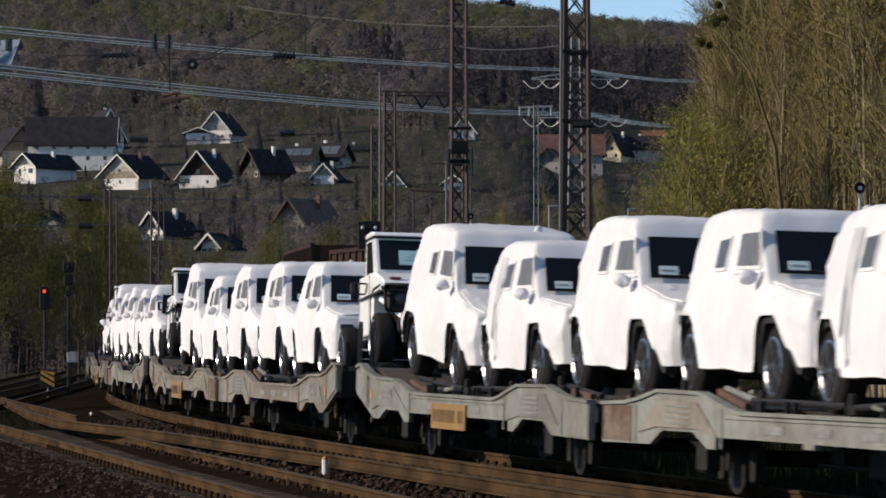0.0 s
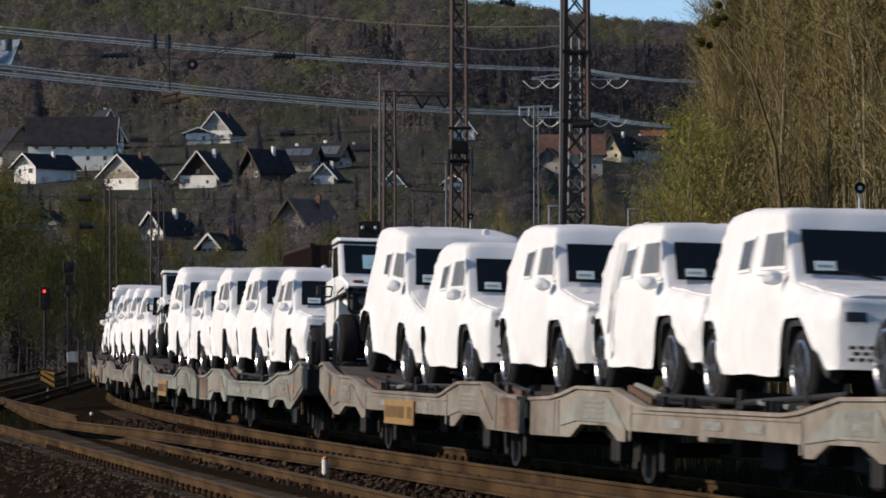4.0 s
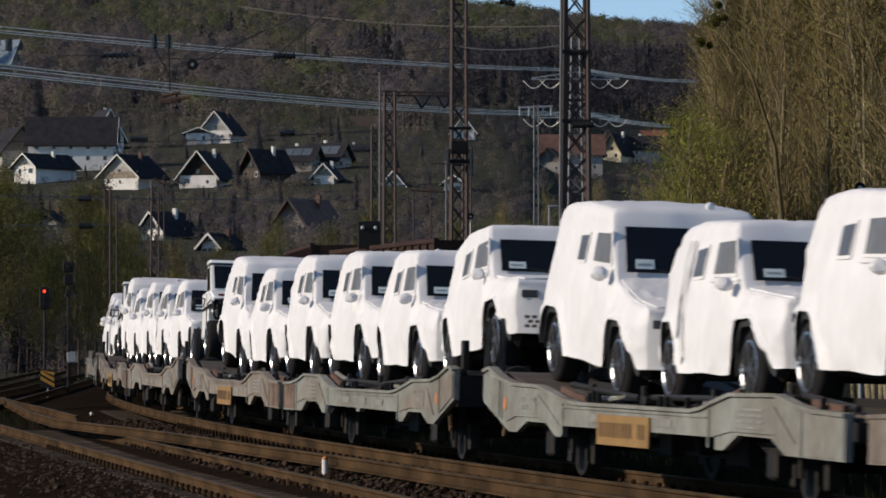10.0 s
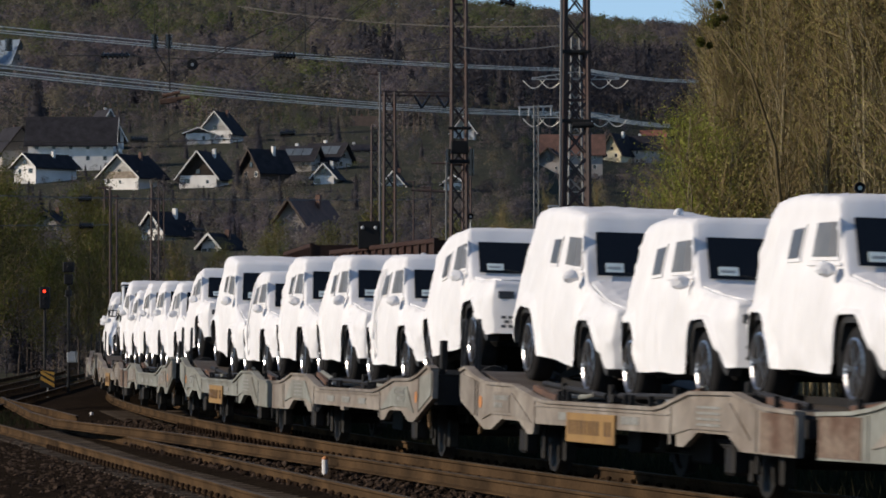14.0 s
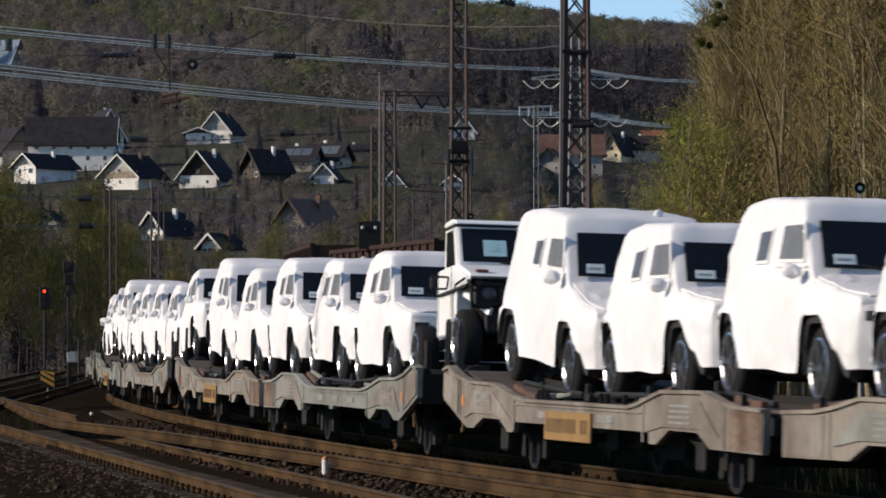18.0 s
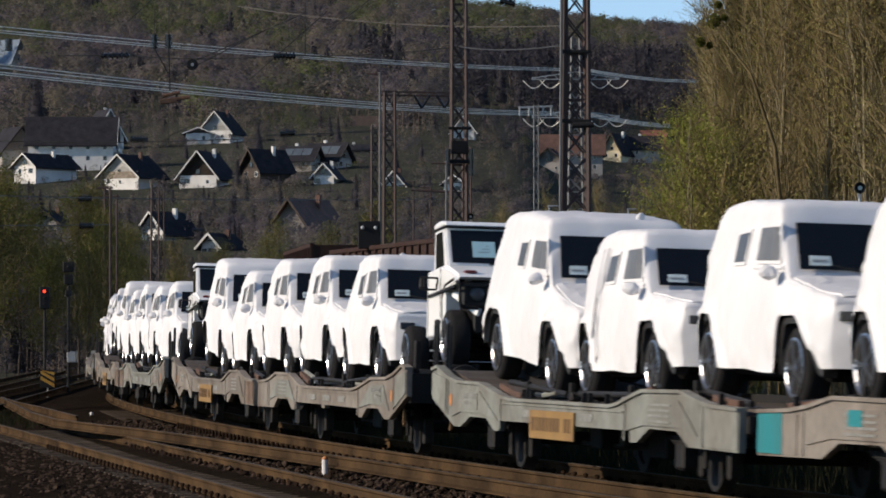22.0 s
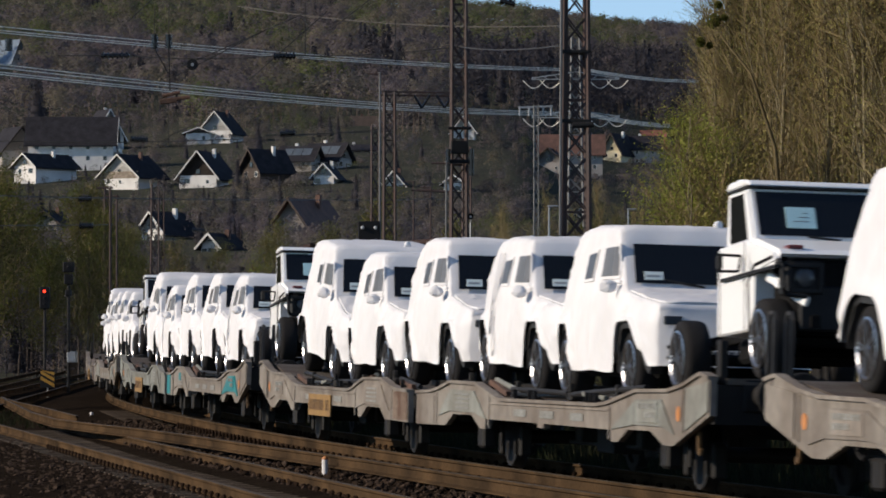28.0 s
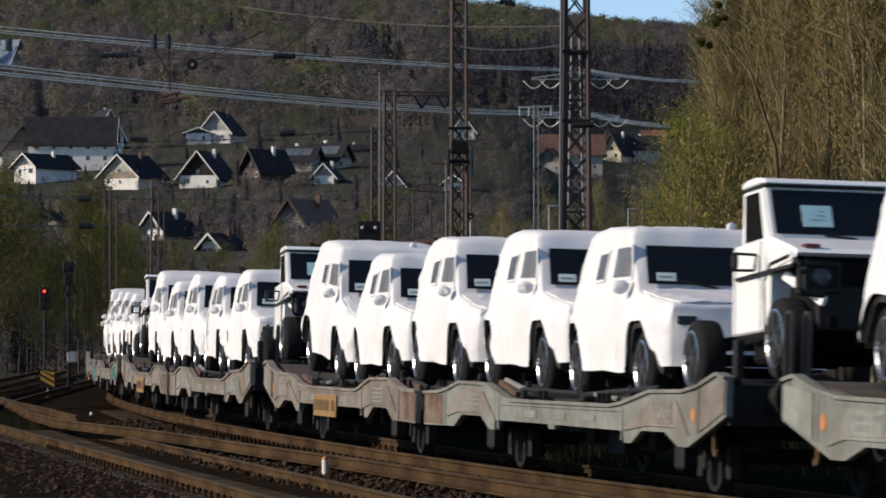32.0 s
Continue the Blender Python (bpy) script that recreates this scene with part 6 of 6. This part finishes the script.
    bar(bm, c + Vector((0, -0.08, 0)), c + Vector((0, 0.08, 0)), 0.05, 12)
    part("hub", bm, M["galv"], wheel)
    for a, b in (((-4.18, 130.00, 11.82), (-4.18, 130.00, 10.26)), ((-1.44, 130.00, 11.30), (-1.44, 130.00, 10.02))):
        wire([a, b], 0.02, M["wiredark"], "dropper", "dark dropper of the overhead line", 0, 2)


def signal(x, zt, dd, lamp_on, label, tall=0.95):
    s = empty("railway_signal", label, "railway signal")
    s.matrix_basis = pose(x, dd, -0.4)
    h = zt + 0.4
    bm = bmesh.new()
    bar(bm, (0, 0, -0.2), (0, 0, h - 0.5), 0.06, 10)
    part("post", bm, M["steel"], s, "dark grey post")
    bm = bmesh.new()
    box(bm, -0.22, 0.22, -0.16, 0.05, h - tall, h, 0.04)
    hd = part("signal_head", bm, M["black"], s, "black signal head")
    for k in range(3 if tall > 0.5 else 1):
        bm = bmesh.new()
        lathe(bm, [(-0.03, 0.055), (0.03, 0.06), (0.04, 0.04), (0.042, 0.005)], 14)
        part("lamp", bm, M["redlight"] if (lamp_on and k == 0) else M["black"], hd, "lit red lamp" if (lamp_on and k == 0) else "", at=pose(0, -0.17, h - 0.2 - k * 0.27, 0, 0, -90))
    for k in range(8):
        bm = bmesh.new()
        box(bm, -0.16, 0.16, 0.08, 0.11, 0.4 + k * 0.3, 0.43 + k * 0.3)
        part("rung", bm, M["steel"], s)
    return s


def small_things():
    signal(-17.17, 3.92, 185.0, True, "main signal on a post showing a red light")
    two = signal(-14.40, 4.62, 165.0, False, "unlit black signal on a tall grey post", 0.40)
    for z0, z1, w in ((3.75, 4.15, 0.17), (3.30, 3.55, 0.12)):
        bm = bmesh.new()
        box(bm, -w, w, -0.16, 0.05, z0 + 0.4, z1 + 0.4, 0.03)
        part("lower_head", bm, M["black"], two, "small black signal head")
    bm = bmesh.new()
    box(bm, -0.05, 0.30, -0.14, 0.14, 1.15, 1.55, 0.02)
    part("base_box", bm, M["galv"], two, "pale grey box at the foot")
    # box with a door beside the signal
    bm = bmesh.new()
    box(bm, -0.30, 0.30, -0.2, 0.2, 0.75, 1.42, 0.02)
    rb = tagged(part("relay_box", bm, M["galv"], at=pose(-21.52, 250.0, -0.4)), "pale grey relay box on a plinth beside the signal", "cabinet")
    bm = bmesh.new()
    box(bm, -0.26, 0.26, -0.16, 0.16, -0.2, 0.75, 0.02)
    part("plinth", bm, M["sleeper"], rb, "dark concrete plinth")
    # striped board
    b = empty("striped_board", "yellow and black striped warning board near the track", "sign")
    b.matrix_basis = pose(-13.82, 150.0, -0.20) @ Matrix.Scale(0.78, 4)
    bm = bmesh.new()
    box(bm, -0.32, 0.32, -0.02, 0.02, 0.18, 0.98, 0.005)
    part("board", bm, M["black"], b)
    for k in range(3):
        bm = bmesh.new()
        z = 0.25 + k * 0.26
        vs = [bm.verts.new(v) for v in ((-0.31, -0.03, min(0.97, z + 0.30)), (0.31, -0.03, z - 0.05), (0.31, -0.03, z + 0.10), (-0.31, -0.03, min(0.97, z + 0.45)))]
        f = bm.faces.new(vs)
        part("stripe", bm, M["yellow"], b, "yellow stripe")
    bm = bmesh.new()
    bar(bm, (0, 0.04, -0.7), (0, 0.04, 0.3), 0.04)
    part("post", bm, M["galv"], b)
    # dark signal board with two lenses behind the train
    s = empty("signal_board", "square black signal board with two pale lenses on a post", "railway signal")
    s.matrix_basis = pose(-1.93, 112.0, -0.4)
    zc = 4.33 + 0.4
    bm = bmesh.new()
    box(bm, -0.29, 0.29, -0.05, 0.1, zc - 0.36, zc + 0.36, 0.02)
    bd = part("board", bm, M["black"], s)
    for u in (-0.17, 0.17):
        bm = bmesh.new()
        lathe(bm, [(-0.02, 0.05), (0.03, 0.05), (0.05, 0.03), (0.055, 0.005)], 12)
        part("lens", bm, M["whitelight"], bd, "pale round lens", at=pose(u, -0.06, zc + 0.19, 0, 0, -90))
    bm = bmesh.new()
    bar(bm, (0, 0.15, -0.2), (0, 0.15, zc), 0.07)
    part("post", bm, M["mast"], s)
    # round lamps on posts
    for x, z, dd, r in ((7.00, 4.12, 72.0, 0.095), (0.76, 4.99, 118.0, 0.085)):
        l = empty("round_signal_lamp", "small round black lamp on a thin post", "signal lamp")
        z += 0.4
        l.matrix_basis = pose(x, dd, -0.4)
        bm = bmesh.new()
        lathe(bm, [(-0.14, 0.04), (-0.05, r), (0.06, r), (0.02, r * 0.75), (0.0, 0.01)], 18)
        part("housing", bm, M["black"], l, at=pose(0, 0, z, 0, 0, -90))
        bm = bmesh.new()
        lathe(bm, [(-0.01, r * 0.4), (0.012, r * 0.4)], 12)
        part("lens", bm, M["whitelight"], l, at=pose(0, -0.01, z, 0, 0, -90))
        bm = bmesh.new()
        bar(bm, (0, 0.06, -0.2), (0, 0.06, z - r * 0.8), 0.03)
        box(bm, -0.03, 0.03, 0.0, 0.12, z - r - 0.06, z - r * 0.6)
        part("post", bm, M["galv"], l)
    # street lamps
    for x, z, dd in ((4.70, 7.51, 190.0), (9.07, 8.00, 210.0)):
        l = empty("street_lamp", "thin grey street lamp behind the tracks", "street lamp", "street lamps")
        z += 0.4
        l.matrix_basis = pose(x, dd, -0.4)
        bm = bmesh.new()
        bar(bm, (0, 0, -0.2), (0, 0, z), 0.06, 8, 0.04)
        part("post", bm, M["galv"], l)
        bm = bmesh.new()
        box(bm, -0.08, 0.42, -0.1, 0.1, z, z + 0.09, 0.03)
        part("lamp_head", bm, M["galv"], l)
    # marker posts beside the track
    for x, z, dd, h in ((-1.62, -0.27, 59.0, 0.24), (-8.76, -0.42, 107.0, 0.21)):
        m = empty("marker_post", "short white marker post between the rails", "marker post", "marker posts")
        m.matrix_basis = pose(x, dd, z)
        bm = bmesh.new()
        bar(bm, (0, 0, -0.1), (0, 0, h * 0.8), 0.045, 12)
        part("post", bm, M["whitepost"], m)
        bm = bmesh.new()
        bmesh.ops.create_uvsphere(bm, u_segments=12, v_segments=6, radius=0.046, matrix=Matrix.Translation((0, 0, h * 0.8)))
        part("cap", bm, M["orange"] if dd < 80 else M["whitepost"], m, "reddish cap", True)


def parked_wagons():
    """Brown open wagons on a track beyond the train; only their upper edges show."""
    for k, (xa, ya, xb, yb) in enumerate((((-3.46), 132.0, -2.27, 120.0), (-1.68, 118.0, 1.20, 104.0))):
        w = empty("open_freight_wagon", "parked brown open freight wagon with upright ribs", "railway wagon", "parked wagons")
        ln = math.hypot(xb - xa, yb - ya)
        w.matrix_basis = pose(xa, ya, 0, 0, 0, math.degrees(math.atan2(-(xb - xa), yb - ya)))
        top = 4.3 if k == 0 else 4.05
        for side in (-1, 1):
            bm = bmesh.new()
            box(bm, side * 1.40, side * 1.34, 0, ln, 1.25, top - 0.05)
            part("side_wall", bm, M["wagonbrown"], w)
            bm = bmesh.new()
            box(bm, side * 1.46, side * 1.32, 0, ln, top - 0.12, top, 0.02)
            part("top_rail", bm, M["wagonbrown"], w)
            n = int(ln / 0.9)
            for i in range(n + 1):
                bm = bmesh.new()
                box(bm, side * 1.46, side * 1.38, ln * i / n - 0.06, ln * i / n + 0.06, 1.2, top)
                part("rib", bm, M["wagonbrown"], w)
        for y in (0, ln):
            bm = bmesh.new()
            box(bm, -1.4, 1.4, y - 0.04, y + 0.04, 1.25, top - 0.05)
            part("end_wall", bm, M["wagonbrown"], w)
        bm = bmesh.new()
        box(bm, -1.3, 1.3, 0.1, ln - 0.1, 1.2, top - 0.35, 0.1)
        part("load", bm, M["tarp"], w, "pale load in the wagon")
        bm = bmesh.new()
        box(bm, -1.2, 1.2, 0.2, ln - 0.2, 0.9, 1.2)
        part("underframe", bm, M["steel"], w)
        for y in (ln * 0.15, ln * 0.85):
            for side in (-1, 1):
                part("wheel", WHEEL_ME, None, w, at=pose(side * 0.75, y, 0.39, 0, 0, 0 if side < 0 else 180))
            bm = bmesh.new()
            box(bm, -0.7, 0.7, y - 0.08, y + 0.08, 0.3, 0.95)
            part("axle", bm, M["steel"], w)


masts()
small_things()
parked_wagons()


# ---- trees near the line ----
def tube(V, F, pts, r0, r1, n=5):
    b = len(V)
    for i, p in enumerate(pts):
        d = (Vector(pts[min(i + 1, len(pts) - 1)]) - Vector(pts[max(i - 1, 0)])).normalized()
        u = d.orthogonal().normalized()
        v = d.cross(u)
        r = r0 + (r1 - r0) * i / (len(pts) - 1)
        for k in range(n):
            a = 2 * math.pi * k / n
            V.append(Vector(p) + u * (math.cos(a) * r) + v * (math.sin(a) * r))
    for i in range(len(pts) - 1):
        for k in range(n):
            F.append((b + i * n + k, b + i * n + (k + 1) % n, b + (i + 1) * n + (k + 1) % n, b + (i + 1) * n + k))


def grow(seed, h, r0, limbs, twigs, leaves, leafmat, lsize, up=1.0, start=0.25, spreadw=1.0, label="", bark="bark"):
    """A tree: trunk, limbs, fine twigs and many small leaves."""
    rnd = random.Random(seed)
    t = empty("tree", label, "tree", "trees beside the line")
    V, F = [], []
    pts = []
    x = y = 0.0
    n = 9
    for i in range(n):
        pts.append(Vector((x, y, h * 0.97 * i / (n - 1) - (0.3 if i == 0 else 0))))
        x += rnd.uniform(-1, 1) * 0.015 * h
        y += rnd.uniform(-1, 1) * 0.015 * h
    tube(V, F, pts, r0, 0.012, 7)
    TV, TF, QV = [], [], []

    def leafy(p, d, count, rad):
        for _ in range(count):
            c = p + Vector((rnd.gauss(0, rad), rnd.gauss(0, rad), rnd.gauss(0, rad)))
            a = Vector((rnd.gauss(0, 1), rnd.gauss(0, 1), rnd.gauss(0, 1))).normalized()
            b = a.orthogonal().normalized()
            s = lsize * rnd.uniform(0.5, 1.2)
            QV.extend([c - a * s, c - b * s * 0.8, c + a * s + b * s * 0.3])

    for i in range(limbs):
        f = start + (0.97 - start) * (i + rnd.random()) / limbs
        j = min(n - 2, int(f * (n - 1)))
        p = pts[j].lerp(pts[j + 1], f * (n - 1) - j)
        a = rnd.uniform(0, 6.283)
        ln = h * (0.30 * (1 - f) + 0.09) * rnd.uniform(0.6, 1.25)
        out = Vector((math.cos(a), math.sin(a), 0)) * spreadw
        q = [p]
        d = (out * rnd.uniform(0.5, 0.9) + Vector((0, 0, up * rnd.uniform(0.7, 1.2)))).normalized()
        for k in range(4):
            d = (d + Vector((rnd.gauss(0, 0.12), rnd.gauss(0, 0.12), 0.14 * up))).normalized()
            q.append(q[-1] + d * ln / 4)
        tube(V, F, q, r0 * (0.25 - 0.18 * f) + 0.004, 0.004, 4)
        for k in range(twigs):
            g = rnd.uniform(0.2, 1.0)
            m = min(3, int(g * 4))
            s = q[m].lerp(q[m + 1], g * 4 - m)
            e = (d + Vector((rnd.gauss(0, 0.8), rnd.gauss(0, 0.8), rnd.gauss(0.3, 0.5)))).normalized()
            tl = rnd.uniform(0.35, 1.0) * (0.5 + ln * 0.22)
            mid = s + e * tl * 0.5 + Vector((rnd.gauss(0, 0.04), rnd.gauss(0, 0.04), 0.03))
            tube(TV, TF, [s, s + e * tl + Vector((0, 0, 0.05 * tl))], 0.011, 0.005, 3)
            leafy(s + e * tl * 0.7, e, leaves, 0.16 + 0.12 * tl)
    raw("trunk", V, F, M[bark], t, True)
    nt, b = len(TF), len(TV)
    cr = raw("crown", TV + QV, TF + [(b + i, b + i + 1, b + i + 2) for i in range(0, len(QV), 3)], [M["twig"], M[leafmat]], t)
    cr.data.polygons.foreach_set("material_index", [0] * nt + [1] * (len(QV) // 3))
    tagged(cr, kind="stuff")
    return t


def near_trees():
    rnd = random.Random(21)
    tall = [grow(40 + i, 13.0 + i * 0.6, 0.072 + 0.014 * (i % 3), 46, 15, 9, "leaf", 0.024, 2.3, 0.24, 0.60, "tall slender tree with budding olive-brown twigs") for i in range(6)]
    dull = [grow(80 + i, 6.5 + i * 0.9, 0.06, 36, 11, 14, "hedge", 0.055, 0.9, 0.14, 1.0, "dull green young tree with a thin trunk", "timber") for i in range(3)]
    bush = [grow(60 + i, 5.2 + i * 0.7, 0.045, 32, 11, 13, "leafg" if i % 2 else "leaf", 0.034, 0.7, 0.05, 1.25, "bushy young tree with fresh green leaves") for i in range(4)]
    for t in tall + bush + dull:
        t.matrix_basis = pose(260 + rnd.uniform(-6, 6), -60 + rnd.uniform(-30, 30), -0.4)
    # belt right of the line
    n = 0
    for i in range(96):
        a = 51 + 72 * ((i + rnd.random()) / 96) ** 1.1
        d = lerp(a, [(50, 132), (62, 122), (80, 110), (122, 92)]) + rnd.uniform(-7, 12)
        m = pose(a / 1000 * d, d, -0.62, 0, 0, rnd.uniform(0, 360)) @ Matrix.Scale(lerp(a, [(51, 0.40), (56, 0.49), (60, 0.54), (64, 0.62), (67, 0.78), (71, 0.95), (76, 1.03), (120, 1.12)]) * rnd.uniform(0.92, 1.06), 4)
        place(tall[i % 6], m)
    for i in range(52):
        d = rnd.uniform(96, 125)
        a = (55 + 12 * rnd.random()) if i < 24 else 42 + (24 if i < 42 else 80) * rnd.random()
        k = lerp(a, [(42, 0.4), (50, 0.62), (56, 0.85), (62, 1.10), (66, 1.2), (120, 0.8)]) * rnd.uniform(0.85, 1.2)
        if a > 54 or clear_of_houses(a / 1000 * d, d, 7.6 * k):
            place(bush[1 + 2 * (i % 2)] if i < 24 else bush[i % 4], pose(a / 1000 * d, d, -0.62, 0, 0, rnd.uniform(0, 360)) @ Matrix.Scale(k, 4))
    # unseen row, added beyond the side tracks to shade the ground beside them
    for i in range(9):
        d = 118 + 11 * i + rnd.uniform(-3, 3)
        place(dull[i % 3], pose(-0.135 * d - 3.5 + rnd.uniform(-2, 2), d, -0.62, 0, 0, rnd.uniform(0, 360)) @ Matrix.Scale(rnd.uniform(1.0, 1.3), 4))
    # thicket on the near left, beyond the side tracks, and scrub across the middle
    for i in range(40):
        d = rnd.uniform(200, 270)
        a = -122 + 66 * (i + rnd.random()) / 40
        k = lerp(a, [(-122, 1.55), (-85, 1.35), (-60, 1.0)]) * rnd.uniform(0.75, 1.15)
        ob = rnd.choice(dull)
        if clear_of_houses(a / 1000 * d, d, 7.0 * k):
            place(ob, pose(a / 1000 * d, d, -0.62, 0, 0, rnd.uniform(0, 360)) @ Matrix.Scale(k, 4))
    for i in range(52):
        d = rnd.uniform(210, 330)
        a = -62 + 112 * (i + rnd.random()) / 52
        ob, k = rnd.choice(bush + dull), rnd.uniform(0.75, 1.35)
        if clear_of_houses(a / 1000 * d, d, 7.6 * k):
            place(ob, pose(a / 1000 * d, d, -0.62, 0, 0, rnd.uniform(0, 360)) @ Matrix.Scale(k, 4))
    for i in range(24):
        d = rnd.uniform(235, 320)
        a = 6 + 44 * (i + rnd.random()) / 24
        k = rnd.uniform(0.48, 0.72)
        if clear_of_houses(a / 1000 * d, d, 15.0 * k):
            place(tall[i % 6], pose(a / 1000 * d, d, -0.62, 0, 0, rnd.uniform(0, 360)) @ Matrix.Scale(k, 4))


PLACED = set()


def place(ob, m):
    if ob not in PLACED:
        PLACED.add(ob)
        loc, rot, sc = m.decompose()
        ob.matrix_basis = m
        return ob
    loc, rot, sc = m.decompose()
    made = copy_thing(ob, Matrix.LocRotScale(loc, rot, None))
    made.scale = sc
    return made


near_trees()


def mistletoe_branch():
    """A bare branch that leans out of the belt, with round mistletoe clumps."""
    V, F = [], []
    tube(V, F, [(6.90, 96.00, 7.55), (6.39, 96.00, 8.18), (6.04, 96.00, 8.68), (5.51, 96.00, 9.13), (5.19, 96.00, 9.38)], 0.026, 0.008, 5)
    tube(V, F, [(6.52, 96.00, 8.03), (6.12, 96.00, 8.13), (5.76, 96.00, 8.23), (5.07, 96.00, 8.35)], 0.016, 0.005, 4)
    tube(V, F, [(6.39, 96.00, 8.18), (6.33, 96.00, 8.81), (6.12, 96.00, 9.32)], 0.018, 0.006, 4)
    tube(V, F, [(6.04, 96.00, 8.68), (5.76, 96.00, 9.09), (5.76, 96.00, 9.32)], 0.012, 0.005, 4)
    tube(V, F, [(7.68, 96.00, 1.10), (7.63, 96.00, 3.88), (7.43, 96.00, 5.90), (6.90, 96.00, 7.55)], 0.07, 0.028, 6)
    t = empty("tree", "bare leaning tree with round mistletoe clumps", "tree", "trees beside the line")
    raw("trunk", V, F, M["twig"], t, True)
    r = random.Random(5)
    for c, rad in (((6.07, 96.00, 8.73), 0.16), ((5.78, 96.00, 8.25), 0.10), ((5.97, 96.00, 8.18), 0.06), ((6.31, 96.00, 8.81), 0.06), ((6.17, 96.00, 9.09), 0.07)):
        QV = []
        for _ in range(420):
            d = Vector((r.gauss(0, 1), r.gauss(0, 1), r.gauss(0, 1))).normalized()
            p = Vector(c) + d * rad * r.random() ** 0.4
            a = Vector((r.gauss(0, 1), r.gauss(0, 1), r.gauss(0, 1))).normalized() * 0.03
            QV.extend([p - a, p + a, p + d * 0.03 + a.orthogonal() * 0.5])
        raw("mistletoe", QV, [(i, i + 1, i + 2) for i in range(0, len(QV), 3)], M["hedge"], t)


def grass():
    """Dark rough grass on the bank beyond the train and beside the side tracks."""
    r = np.random.RandomState(9)
    V, F = [], []

    def tuft(x, y, z, h):
        for _ in range(5):
            a, w = r.uniform(0, 6.283), r.uniform(0.015, 0.04)
            dx, dy = math.cos(a) * w, math.sin(a) * w
            lx, ly = r.normal(0, 0.12, 2) * h / 0.5
            ox, oy = r.normal(0, 0.12, 2)
            b = len(V)
            V.extend([(x + ox - dx, y + oy - dy, z), (x + ox + dx, y + oy + dy, z), (x + ox + lx, y + oy + ly, z + h * r.uniform(0.6, 1.2))])
            F.append((b, b + 1, b + 2))
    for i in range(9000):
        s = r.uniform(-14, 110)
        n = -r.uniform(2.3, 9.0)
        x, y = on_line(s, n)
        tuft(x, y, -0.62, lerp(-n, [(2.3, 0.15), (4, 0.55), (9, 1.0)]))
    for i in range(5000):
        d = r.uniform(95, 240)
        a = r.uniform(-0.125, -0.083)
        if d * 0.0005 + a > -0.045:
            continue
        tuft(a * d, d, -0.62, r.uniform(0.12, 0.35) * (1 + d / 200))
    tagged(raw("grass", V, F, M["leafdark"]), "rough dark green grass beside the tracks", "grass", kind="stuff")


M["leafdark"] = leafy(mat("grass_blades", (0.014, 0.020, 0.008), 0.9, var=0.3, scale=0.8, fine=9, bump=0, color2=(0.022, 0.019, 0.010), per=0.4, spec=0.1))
grass()
mistletoe_branch()


build_train()
motions()
